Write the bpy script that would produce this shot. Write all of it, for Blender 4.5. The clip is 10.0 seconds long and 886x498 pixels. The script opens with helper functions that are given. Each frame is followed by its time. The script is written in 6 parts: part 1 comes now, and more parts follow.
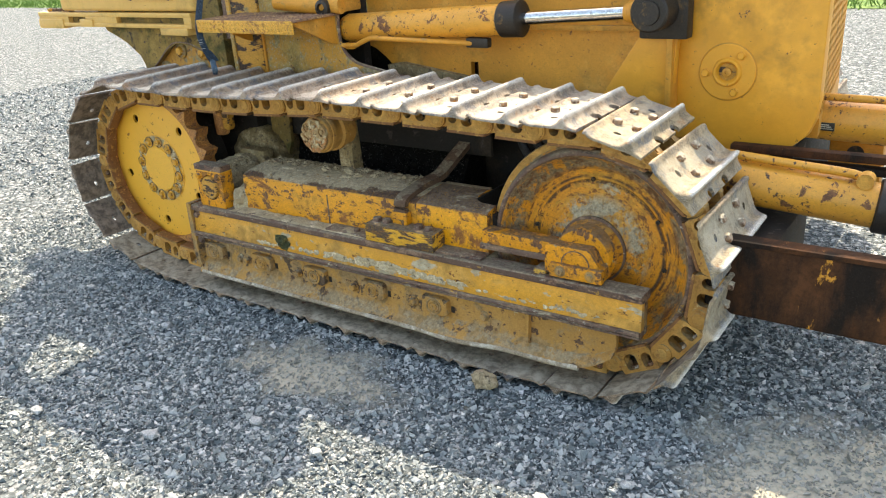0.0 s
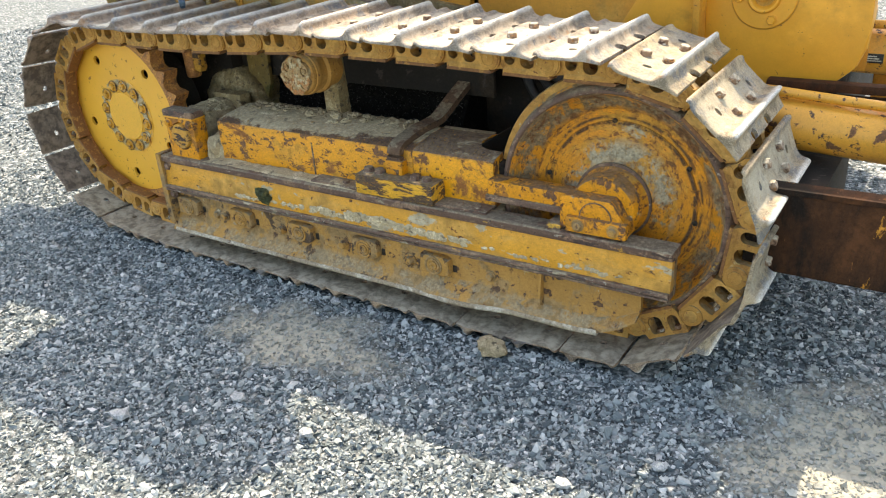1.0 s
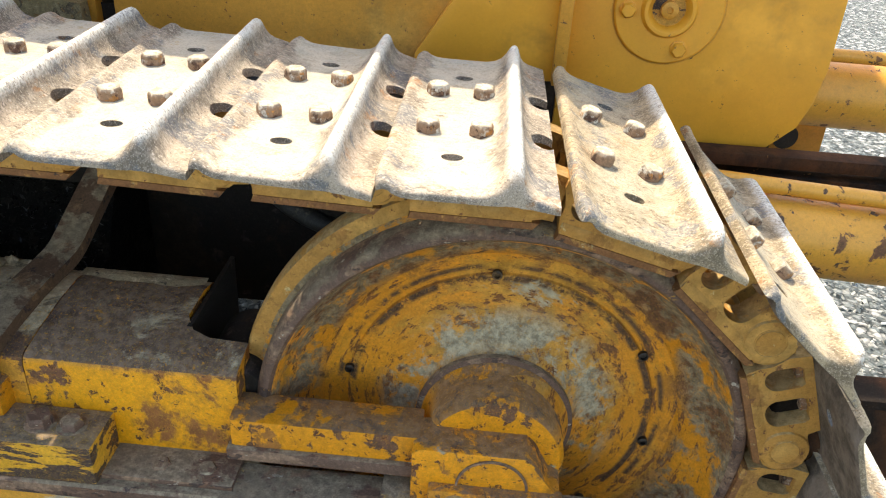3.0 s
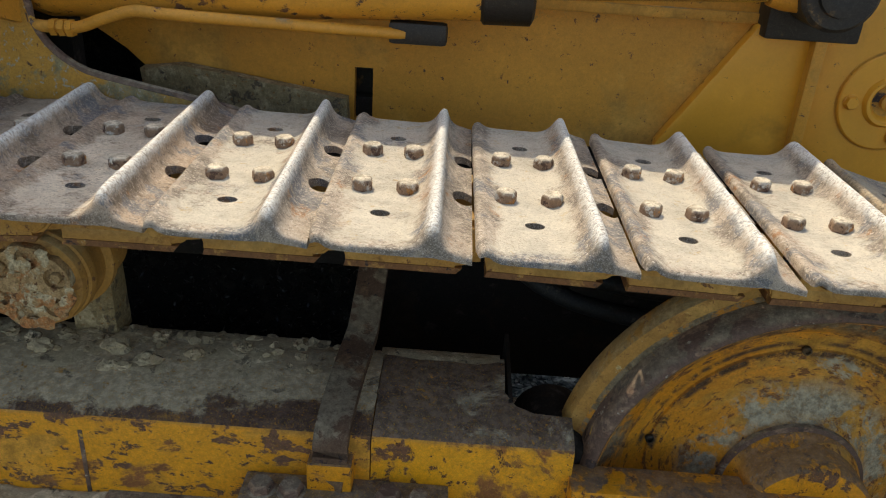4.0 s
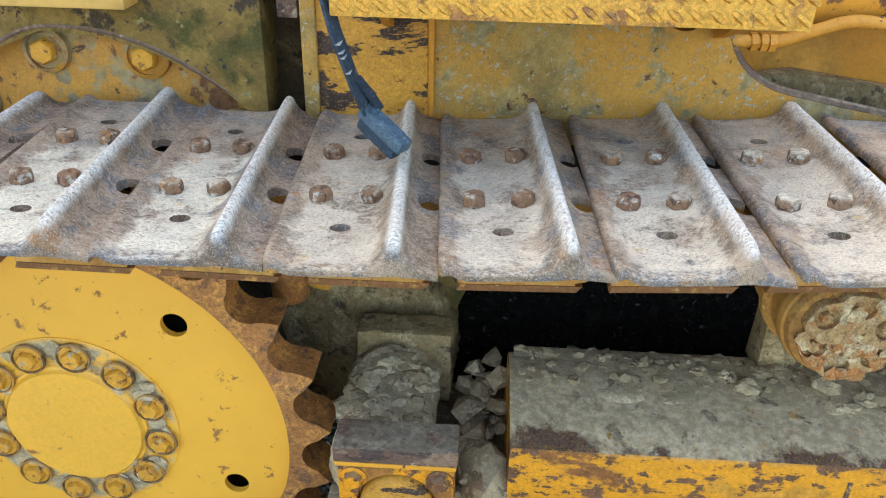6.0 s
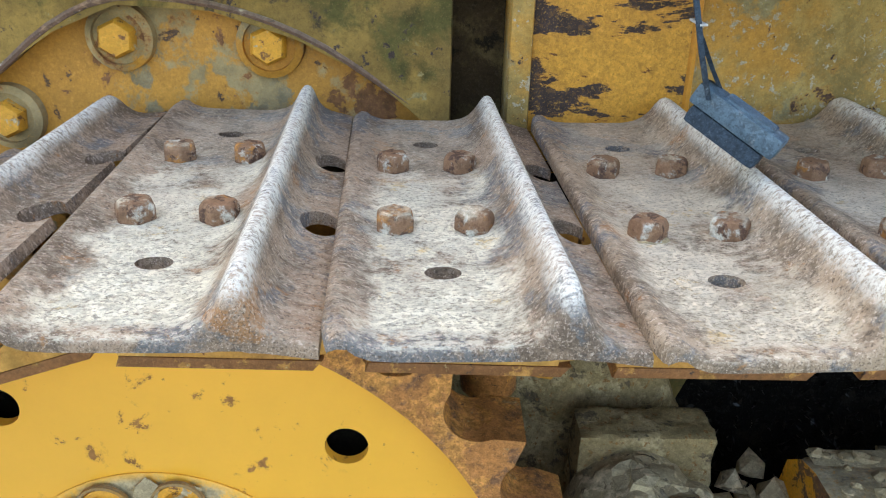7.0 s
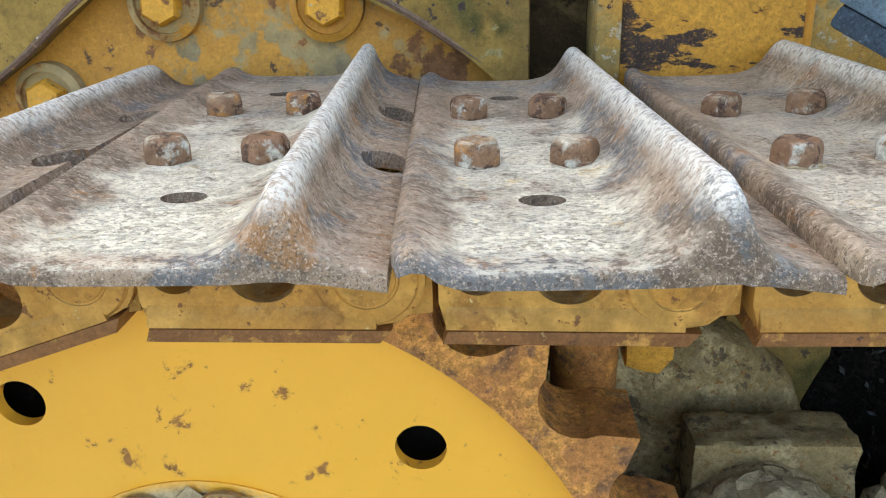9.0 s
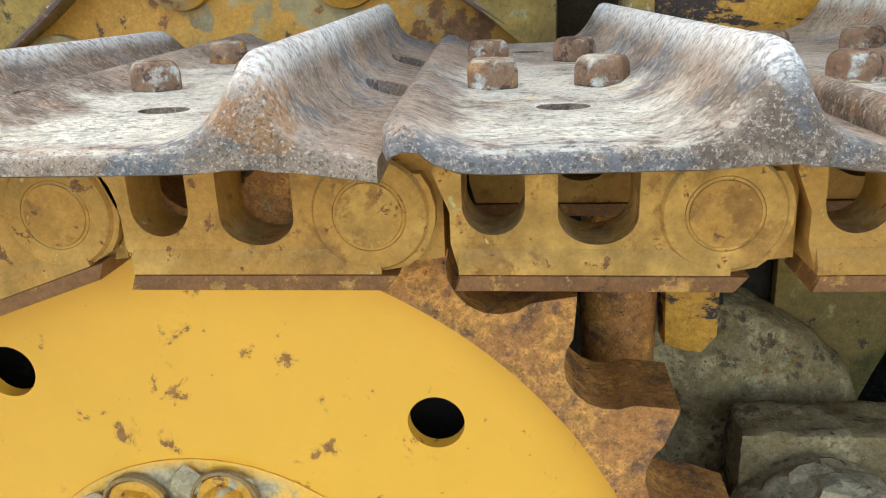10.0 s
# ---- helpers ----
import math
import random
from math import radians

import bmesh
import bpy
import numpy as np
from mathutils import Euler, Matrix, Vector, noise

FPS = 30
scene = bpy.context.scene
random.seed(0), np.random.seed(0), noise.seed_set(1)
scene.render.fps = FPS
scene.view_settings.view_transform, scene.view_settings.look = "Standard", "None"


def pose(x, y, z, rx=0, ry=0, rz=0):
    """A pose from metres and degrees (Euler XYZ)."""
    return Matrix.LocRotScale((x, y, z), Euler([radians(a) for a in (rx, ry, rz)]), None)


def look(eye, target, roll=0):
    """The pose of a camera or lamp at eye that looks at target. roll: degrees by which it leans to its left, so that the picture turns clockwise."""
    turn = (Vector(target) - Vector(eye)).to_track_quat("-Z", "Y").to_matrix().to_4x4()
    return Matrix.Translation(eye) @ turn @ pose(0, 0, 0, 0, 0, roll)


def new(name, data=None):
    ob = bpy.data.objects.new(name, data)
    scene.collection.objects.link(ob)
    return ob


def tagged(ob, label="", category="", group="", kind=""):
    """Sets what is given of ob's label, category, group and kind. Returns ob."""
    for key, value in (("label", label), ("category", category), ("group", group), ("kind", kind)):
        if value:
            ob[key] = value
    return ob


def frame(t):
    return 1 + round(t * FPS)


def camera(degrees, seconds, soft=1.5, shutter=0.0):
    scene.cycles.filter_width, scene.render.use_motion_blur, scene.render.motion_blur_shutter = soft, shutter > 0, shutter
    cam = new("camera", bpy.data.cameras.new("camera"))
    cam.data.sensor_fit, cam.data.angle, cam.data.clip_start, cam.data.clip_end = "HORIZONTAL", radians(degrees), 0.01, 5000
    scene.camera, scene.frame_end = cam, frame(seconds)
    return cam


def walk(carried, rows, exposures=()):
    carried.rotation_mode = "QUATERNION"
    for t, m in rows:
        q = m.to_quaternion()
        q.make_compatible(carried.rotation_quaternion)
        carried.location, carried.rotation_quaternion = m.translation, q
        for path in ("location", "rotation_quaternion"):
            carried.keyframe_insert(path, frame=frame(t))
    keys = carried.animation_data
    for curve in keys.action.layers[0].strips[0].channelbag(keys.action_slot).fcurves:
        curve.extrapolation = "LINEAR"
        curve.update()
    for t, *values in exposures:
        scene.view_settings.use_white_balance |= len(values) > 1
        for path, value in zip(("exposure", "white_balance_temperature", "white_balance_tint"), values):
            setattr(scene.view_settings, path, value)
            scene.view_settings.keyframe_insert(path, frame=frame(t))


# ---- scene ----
cam = camera(57.8, 10.0, soft=1.1)
EXPOSURES = [(0, 2.05, 8200, 7.5), (1, 2.1, 8200, 7.5), (2.2, 2.55, 8200, 7.5), (3.3, 1.4, 7900, 7.5), (3.6, 0.95, 7800, 7.5), (4, 0.95, 7700, 7.5), (4.5, 1.25, 7700, 7.5), (5, 1.68, 7700, 7.5), (5.5, 2.15, 7700, 7.5), (6.2, 2.5, 7700, 7.5), (7.3, 2.5, 8100, 7.5), (8.5, 2.45, 8300, 7.5), (10, 2.6, 8300, 7.5)]
PATH = [
    (0, (2.945, -1.842, 1.326), (1.856, -0.341, 0.577), -3.9),
    (0.5, (2.9, -1.838, 1.31), (1.835, -0.354, 0.495), -4.4),
    (1, (2.759, -1.662, 1.238), (1.724, -0.187, 0.371), -4.3),
    (1.5, (2.549, -1.331, 1.221), (1.622, 0.166, 0.274), -2.5),
    (2, (2.257, -1.061, 1.18), (1.637, 0.551, 0.171), 0.7),
    (2.2, (2.182, -0.974, 1.175), (1.71, 0.701, 0.189), 1.5),
    (3.3, (1.902, -0.596, 1.122), (1.863, 1.146, 0.14), 3.9),
    (3.5, (1.831, -0.629, 1.132), (1.801, 1.138, 0.195), 3.9),
    (4, (1.515, -0.727, 1.187), (1.493, 1.072, 0.313), 3.8),
    (4.5, (1.282, -0.703, 1.177), (1.115, 1.071, 0.269), 1.3),
    (5, (1.055, -0.65, 1.191), (0.877, 1.126, 0.289), 1.2),
    (5.5, (0.797, -0.679, 1.192), (0.699, 1.094, 0.271), 1.6),
    (6, (0.551, -0.649, 1.202), (0.468, 1.097, 0.232), 1.3),
    (6.2, (0.471, -0.584, 1.178), (0.381, 1.149, 0.184), 0.9),
    (7.3, (0.202, -0.3, 0.97), (0.252, 1.542, 0.193), 1.4),
    (7.5, (0.201, -0.293, 0.942), (0.193, 1.552, 0.172), 0.5),
    (8, (0.205, -0.289, 0.931), (0.132, 1.565, 0.185), -0.8),
    (8.5, (0.215, -0.273, 0.928), (0.107, 1.585, 0.195), -1.5),
    (9, (0.215, -0.27, 0.93), (0.085, 1.589, 0.205), -1.9),
    (9.5, (0.218, -0.261, 0.919), (0.023, 1.609, 0.237), -2.6),
    (10, (0.224, -0.244, 0.866), (0.002, 1.638, 0.226), -2.8),
]
walk(cam, [(t, look(eye, target, roll)) for t, eye, target, roll in PATH], EXPOSURES)

# ---- light ----
SUN_TO = Vector((-0.30, 0.518, 1.0)).normalized()
world = bpy.data.worlds.new("sky")
scene.world = world
world.use_nodes = True
wn = world.node_tree
wn.nodes.clear()
sky = wn.nodes.new("ShaderNodeTexSky")
sky.sky_type = "NISHITA"
sky.sun_disc = False
sky.sun_elevation = math.asin(SUN_TO.z)
sky.sun_rotation = math.atan2(SUN_TO.x, SUN_TO.y)
sky.dust_density = 2.0
back = wn.nodes.new("ShaderNodeBackground")
back.inputs["Strength"].default_value = 0.15
world_out = wn.nodes.new("ShaderNodeOutputWorld")
wn.links.new(sky.outputs[0], back.inputs[0])
wn.links.new(back.outputs[0], world_out.inputs[0])
sun = new("sun", bpy.data.lights.new("sun", "SUN"))
sun.data.energy = 1.95
sun.data.angle = radians(0.55)
sun.data.color = (1.0, 0.95, 0.87)
sun.matrix_world = look(SUN_TO * 20, (0, 0, 0))


# ---- materials ----
def surf(name, base, layers=(), rough=0.7, metal=0.0, dust=None, bump=0.25, grain=260.0, vary=0.12, spec=0.35, streak=None, polar=None, up=(0.15, 0.85), fine=1.0, grit=0.55, cover=(), bands=(), even=0.6, edge=None, frac=0.66, dfrac=0.72):
    """Node material: a base colour, then layers (colour, scale, level, soft, roughness, depth) laid over it by noise,
    then dust (colour, amount) that settles on faces that look up."""
    m = bpy.data.materials.new(name)
    m.use_nodes = True
    t = m.node_tree
    N, L = t.nodes, t.links
    bsdf = N["Principled BSDF"]
    bsdf.inputs["Specular IOR Level"].default_value = spec
    tex = N.new("ShaderNodeTexCoord")
    info = N.new("ShaderNodeObjectInfo")
    shift = N.new("ShaderNodeVectorMath")
    shift.operation = "MULTIPLY_ADD"
    comb = N.new("ShaderNodeCombineXYZ")
    for i, k in enumerate((13.7, 29.3, 7.9)):
        mul = N.new("ShaderNodeMath")
        mul.operation = "MULTIPLY"
        mul.inputs[1].default_value = k
        L.new(info.outputs["Random"], mul.inputs[0])
        L.new(mul.outputs[0], comb.inputs[i])
    shift.operation = "ADD"
    L.new(tex.outputs["Object"], shift.inputs[0])
    L.new(comb.outputs[0], shift.inputs[1])
    co = shift.outputs[0]
    if streak:
        st = N.new("ShaderNodeVectorMath")
        st.operation = "MULTIPLY"
        st.inputs[1].default_value = streak
        L.new(co, st.inputs[0])
        sco = st.outputs[0]
    elif polar:
        # scrapes that run round a wheel's axle
        off = N.new("ShaderNodeVectorMath")
        off.operation = "SUBTRACT"
        off.inputs[1].default_value = (polar[0], 0.0, polar[1])
        L.new(tex.outputs["Object"], off.inputs[0])
        flat = N.new("ShaderNodeVectorMath")
        flat.operation = "MULTIPLY"
        flat.inputs[1].default_value = (1.0, 0.0, 1.0)
        L.new(off.outputs[0], flat.inputs[0])
        leng = N.new("ShaderNodeVectorMath")
        leng.operation = "LENGTH"
        L.new(flat.outputs[0], leng.inputs[0])
        nrm = N.new("ShaderNodeVectorMath")
        nrm.operation = "NORMALIZE"
        L.new(flat.outputs[0], nrm.inputs[0])
        sc = N.new("ShaderNodeVectorMath")
        sc.operation = "SCALE"
        sc.inputs["Scale"].default_value = 0.07
        L.new(nrm.outputs[0], sc.inputs[0])
        cy = N.new("ShaderNodeCombineXYZ")
        L.new(leng.outputs["Value"], cy.inputs[1])
        ad = N.new("ShaderNodeVectorMath")
        ad.operation = "ADD"
        L.new(sc.outputs[0], ad.inputs[0])
        L.new(cy.outputs[0], ad.inputs[1])
        sco = ad.outputs[0]
    else:
        sco = co

    def noise_at(scale, detail=6.0, vec=None, rough_=0.62, dist=0.0):
        n = N.new("ShaderNodeTexNoise")
        n.inputs["Scale"].default_value = scale
        n.inputs["Detail"].default_value = detail
        n.inputs["Roughness"].default_value = rough_
        n.inputs["Distortion"].default_value = dist
        L.new(vec or co, n.inputs["Vector"])
        return n.outputs["Fac"]

    def ramp(fac, lo, hi, a=0.0, b=1.0):
        r = N.new("ShaderNodeMapRange")
        r.interpolation_type = "SMOOTHSTEP"
        for k, v in (("From Min", lo), ("From Max", hi), ("To Min", a), ("To Max", b)):
            r.inputs[k].default_value = v
        L.new(fac, r.inputs["Value"])
        return r.outputs["Result"]

    def mix(fac, a, b, kind="RGBA"):
        x = N.new("ShaderNodeMix")
        x.data_type = kind
        i0, i1 = (6, 7) if kind == "RGBA" else (2, 3)
        L.new(fac, x.inputs[0])
        for i, v in ((i0, a), (i1, b)):
            if hasattr(v, "links"):
                L.new(v, x.inputs[i])
            else:
                x.inputs[i].default_value = (*v, 1.0) if kind == "RGBA" else v
        return x.outputs[2 if kind == "RGBA" else 0]

    def math_(op, a, b, c=0.0):
        x = N.new("ShaderNodeMath")
        x.operation = op
        for i, v in enumerate((a, b, c)):
            if hasattr(v, "links"):
                L.new(v, x.inputs[i])
            else:
                x.inputs[i].default_value = v
        return x.outputs[0]

    lo = tuple(c * (1 - vary) for c in base)
    hi = tuple(min(1.0, c * (1 + vary)) for c in base)
    col = mix(ramp(noise_at(6.0, 5.0), 0.3, 0.7), lo, hi)
    col = mix(ramp(noise_at(grain / 5.0, 6.0, None, 0.7), 0.42, 0.66, 0.0, 0.32 * fine), col, tuple(c * 0.62 for c in base))
    col = mix(ramp(noise_at(grain, 4.0), 0.40, 0.66, 0.0, 0.30 * fine), col, tuple(c * 0.55 for c in base))
    col = mix(ramp(noise_at(grain * 0.7, 3.0), 0.56, 0.72, 0.0, 0.30 * fine), col, tuple(min(1.0, c * 1.35 + 0.03) for c in base))
    rgh = None
    height = math_("MULTIPLY", noise_at(grain, 4.0), 0.25)
    for colour, scale, level, soft, r_, depth in layers:
        a = noise_at(scale, 10.0, sco, frac, 0.25)
        mask = ramp(a, level - soft * 0.6, level + soft * 0.6)
        if depth < -0.25:
            # rust bleeds a little into the paint round each chip
            col = mix(ramp(a, level - 0.045, level, 0.0, 0.5), col, tuple(0.5 * c + 0.5 * k for c, k in zip(base, (0.26, 0.10, 0.03))))
        cc = mix(ramp(noise_at(scale * 5.0, 4.0), 0.3, 0.7), tuple(c * 0.7 for c in colour), tuple(min(1.0, c * 1.3) for c in colour))
        col = mix(mask, col, cc)
        rgh = mix(mask, rough if rgh is None else rgh, r_, "FLOAT")
        height = math_("ADD", height, math_("MULTIPLY", mask, depth))
    for r0, r1, soft, colour, level in bands:
        # rings of dirt at a distance from the axle
        inner = math_("MULTIPLY", ramp(leng.outputs["Value"], r0 - soft, r0 + soft), ramp(leng.outputs["Value"], r1 - soft, r1 + soft, 1.0, 0.0))
        bm_ = math_("MULTIPLY", inner, ramp(noise_at(13.0, 12.0, None, 0.75, 0.3), level - 0.04, level + 0.04))
        bc = mix(ramp(noise_at(80.0, 6.0, None, 0.75), 0.38, 0.62), tuple(c * 0.6 for c in colour), tuple(min(1.0, c * 1.3) for c in colour))
        col = mix(bm_, col, bc)
        rgh = mix(bm_, rgh, 0.95, "FLOAT")
        height = math_("ADD", height, math_("MULTIPLY", bm_, 0.5))
    if dust:
        geo = N.new("ShaderNodeNewGeometry")
        sep = N.new("ShaderNodeSeparateXYZ")
        L.new(geo.outputs["Normal"], sep.inputs[0])
        up_ = ramp(sep.outputs[2], *up)
        lv = 0.66 - dust[1] * 0.34
        dn = noise_at(15.0, 12.0, None, dfrac, 0.3)
        dm = math_("MULTIPLY", up_, ramp(dn, lv - 0.030, lv + 0.030))
        dm = math_("MULTIPLY", dm, min(1.0, 0.55 + dust[1] * 0.45))
        dc = mix(ramp(noise_at(85.0, 8.0, None, 0.72), 0.40, 0.62), tuple(c * even for c in dust[0]), tuple(min(1.0, c * 1.18) for c in dust[0]))
        dc = mix(ramp(noise_at(11.0, 6.0), 0.45, 0.65, 0.0, 0.5), dc, tuple(c * (even + 0.1) for c in dust[0]))
        for colour, scale, level, soft in cover:
            cm = mix(ramp(noise_at(scale * 6.0, 6.0, None, 0.75), 0.35, 0.65), tuple(c * 0.6 for c in colour), tuple(min(1.0, c * 1.35) for c in colour))
            dc = mix(ramp(noise_at(scale, 11.0, None, 0.70, 0.4), level - soft, level + soft), dc, cm)
        if edge:
            # mud rubbed away to rusty metal along the outer edge
            ey = N.new("ShaderNodeSeparateXYZ")
            L.new(tex.outputs["Object"], ey.inputs[0])
            en = math_("MULTIPLY_ADD", noise_at(5.0, 12.0, None, 0.72), 0.36, -0.18)
            ec = mix(ramp(noise_at(16.0, 9.0, None, 0.75), 0.52, 0.66), edge[2], edge[3])
            ec = mix(ramp(noise_at(60.0, 8.0, None, 0.8), 0.40, 0.62), tuple(c * 0.5 for c in edge[2]), ec)
            dc = mix(ramp(math_("ADD", ey.outputs[1], en), edge[0], edge[1], 1.0, 0.0), dc, ec)
        height = math_("ADD", height, math_("MULTIPLY", math_("MULTIPLY", noise_at(110.0, 8.0, None, 0.7), dm), 0.7))
        col = mix(dm, col, dc)
        rgh = mix(dm, rough if rgh is None else rgh, 0.95, "FLOAT")
        height = math_("ADD", height, math_("MULTIPLY", dm, 0.4))
        # flecks where the dust has been knocked off
        fl = ramp(noise_at(210.0, 4.0), 0.60, 0.70, 0.0, 0.55)
        col = mix(math_("MULTIPLY", fl, dm), col, base)
    if grit:
        # fine dirt and pitting at every size down to a fraction of a millimetre
        gn = noise_at(140.0, 12.0, None, 0.90)
        g = N.new("ShaderNodeMix")
        g.data_type, g.blend_type = "RGBA", "MULTIPLY"
        g.inputs[0].default_value = 1.0
        L.new(col, g.inputs[6])
        gv = ramp(gn, 0.40, 0.60, 1.0 - grit * 0.6, 1.0 + grit * 0.5)
        cg = N.new("ShaderNodeCombineXYZ")
        for i in range(3):
            L.new(gv, cg.inputs[i])
        L.new(cg.outputs[0], g.inputs[7])
        col = g.outputs[2]
        height = math_("ADD", height, math_("MULTIPLY", gn, 0.5 * grit))
        # crisp pits and pale crumbs
        for sc_, lo_, hi_, tone, amount in ((110.0, 0.565, 0.60, 0.38, 0.9), (420.0, 0.575, 0.62, 0.35, 1.1), (300.0, 0.60, 0.64, None, 0.9), (620.0, 0.60, 0.65, None, 0.9)):
            k_ = min(0.85, amount * (grit + 0.05) * 0.75)
            sm = ramp(noise_at(sc_, 4.0, None, 0.6), lo_, hi_, 0.0, k_)
            col = mix(sm, col, tuple(c * tone for c in base) if tone else tuple(min(0.8, c * 1.55 + 0.025) for c in base))
            height = math_("ADD", height, math_("MULTIPLY", sm, -0.3 if tone else 0.3))
    L.new(col, bsdf.inputs["Base Color"])
    if rgh is None:
        bsdf.inputs["Roughness"].default_value = rough
    else:
        L.new(rgh, bsdf.inputs["Roughness"])
    bsdf.inputs["Metallic"].default_value = metal
    if bump:
        b = N.new("ShaderNodeBump")
        b.inputs["Strength"].default_value = bump
        b.inputs["Distance"].default_value = 0.0014
        L.new(height, b.inputs["Height"])
        L.new(b.outputs[0], bsdf.inputs["Normal"])
    return m


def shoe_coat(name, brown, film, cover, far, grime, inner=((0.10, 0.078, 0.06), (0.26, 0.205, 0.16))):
    """Worn shoe steel: brown rusty metal, blue-grey rubbed steel and rust blooms, under a pale film of dried mud in the pan
    between lip and grouser (cover: how much of the pan it fills; far: how much of it lies on the inner end; grime: how far it is flecked), crown rubbed pale."""
    m = bpy.data.materials.new(name)
    m.use_nodes = True
    t = m.node_tree
    N, L = t.nodes, t.links
    bsdf = N["Principled BSDF"]
    bsdf.inputs["Specular IOR Level"].default_value = 0.35
    tex, info = N.new("ShaderNodeTexCoord"), N.new("ShaderNodeObjectInfo")
    own = N.new("ShaderNodeVectorMath")
    own.operation = "MULTIPLY_ADD"
    own.inputs[1].default_value = (1, 1, 1)
    rnd = N.new("ShaderNodeVectorMath")
    rnd.operation = "SCALE"
    rnd.inputs[0].default_value = (17.3, 31.1, 5.7)
    L.new(info.outputs["Random"], rnd.inputs["Scale"])
    L.new(tex.outputs["Object"], own.inputs[0])
    L.new(rnd.outputs[0], own.inputs[2])
    co = own.outputs[0]

    def noise_at(scale, detail=5.0, rough=0.6, vec=None):
        n = N.new("ShaderNodeTexNoise")
        for k, v in (("Scale", scale), ("Detail", detail), ("Roughness", rough), ("Distortion", 0.2)):
            n.inputs[k].default_value = v
        L.new(vec or co, n.inputs["Vector"])
        return n.outputs["Fac"]

    def ramp(fac, lo, hi, a=0.0, b=1.0):
        r = N.new("ShaderNodeMapRange")
        r.interpolation_type = "SMOOTHSTEP"
        for k, v in (("From Min", lo), ("From Max", hi), ("To Min", a), ("To Max", b)):
            r.inputs[k].default_value = v
        L.new(fac, r.inputs["Value"])
        return r.outputs["Result"]

    def mix(fac, a, b):
        x = N.new("ShaderNodeMix")
        x.data_type = "RGBA"
        L.new(fac, x.inputs[0])
        for i, v in ((6, a), (7, b)):
            if hasattr(v, "links"):
                L.new(v, x.inputs[i])
            else:
                x.inputs[i].default_value = (*v, 1.0)
        return x.outputs[2]

    def calc(op, a, b, c=0.0):
        x = N.new("ShaderNodeMath")
        x.operation = op
        for i, v in enumerate((a, b, c)):
            if hasattr(v, "links"):
                L.new(v, x.inputs[i])
            else:
                x.inputs[i].default_value = v
        return x.outputs[0]

    at = N.new("ShaderNodeSeparateXYZ")
    L.new(tex.outputs["Object"], at.inputs[0])
    up = N.new("ShaderNodeSeparateXYZ")
    L.new(tex.outputs["Normal"], up.inputs[0])
    # scuffs run across the grouser on top, in no direction on the end faces
    end = ramp(calc("ABSOLUTE", up.outputs[1], 0.0), 0.66, 0.68)
    drawn = N.new("ShaderNodeVectorMath")
    drawn.operation = "MULTIPLY"
    drawn.inputs[1].default_value = (0.80, 1.15, 0.80)
    L.new(co, drawn.inputs[0])
    pick = N.new("ShaderNodeMix")
    pick.data_type = "VECTOR"
    L.new(end, pick.inputs[0])
    L.new(drawn.outputs[0], pick.inputs[4])
    fine = N.new("ShaderNodeVectorMath")
    fine.operation = "SCALE"
    fine.inputs["Scale"].default_value = 2.0
    L.new(co, fine.inputs[0])
    L.new(fine.outputs[0], pick.inputs[5])
    run = pick.outputs[1]
    speck, fleck, pit = noise_at(420.0, 4.0, 0.75, run), noise_at(330.0, 5.0, 0.75, run), noise_at(700.0, 2.0)
    wear = noise_at(140.0, 8.0, 0.80, run)
    col = mix(ramp(noise_at(19.0, 10.0, 0.72), 0.42, 0.58), tuple(c * 0.52 for c in brown), tuple(c * 1.25 for c in brown))
    col = mix(ramp(noise_at(13.0, 10.0, 0.72), 0.52, 0.58, 0.0, 0.9), col, (0.125, 0.132, 0.142))
    col = mix(ramp(noise_at(21.0, 10.0, 0.74), 0.58, 0.63, 0.0, 0.8), col, (0.32, 0.14, 0.045))
    col = mix(ramp(wear, 0.50, 0.62, 0.0, 0.45), col, tuple(min(0.7, c * 1.5 + 0.10) for c in brown))
    col = mix(ramp(fleck, 0.54, 0.62, 0.0, 0.75), col, tuple(min(0.7, c * 1.5 + 0.17) for c in brown))
    col = mix(ramp(speck, 0.53, 0.61, 0.0, 0.8), col, tuple(c * 0.30 for c in brown))
    # the film of mud
    wob = calc("MULTIPLY_ADD", noise_at(16.0, 9.0, 0.68), 0.10, -0.05)
    x_ = calc("ADD", at.outputs[0], wob)
    pan = calc("MULTIPLY", ramp(x_, -0.052, -0.034), ramp(x_, 0.034, 0.050, 1.0, 0.0))
    y_ = calc("ADD", at.outputs[1], calc("MULTIPLY_ADD", noise_at(8.0, 10.0, 0.7), 0.5, -0.25))
    lie = calc("MULTIPLY", pan, ramp(y_, -0.04, 0.10, 1.0, far))
    lie = calc("MULTIPLY", lie, ramp(calc("ADD", at.outputs[1], calc("MULTIPLY", wob, 0.4)), -0.207, -0.194))
    lie = calc("MULTIPLY", lie, ramp(up.outputs[2], 0.62, 0.90))
    film_n = noise_at(11.0, 12.0, 0.74)
    lie = calc("MULTIPLY", lie, ramp(film_n, 0.60 - 0.20 * cover, 0.67 - 0.20 * cover))
    holes = calc("MULTIPLY", ramp(noise_at(420.0, 5.0, 0.76, run), 0.50, 0.59, 1.0, 1.0 - grime), ramp(wear, 0.52, 0.62, 1.0, 1.0 - grime))
    lie = calc("MULTIPLY", lie, holes)
    fc = mix(ramp(noise_at(20.0, 11.0, 0.74), 0.40, 0.56), tuple(c * 0.74 for c in film), film)
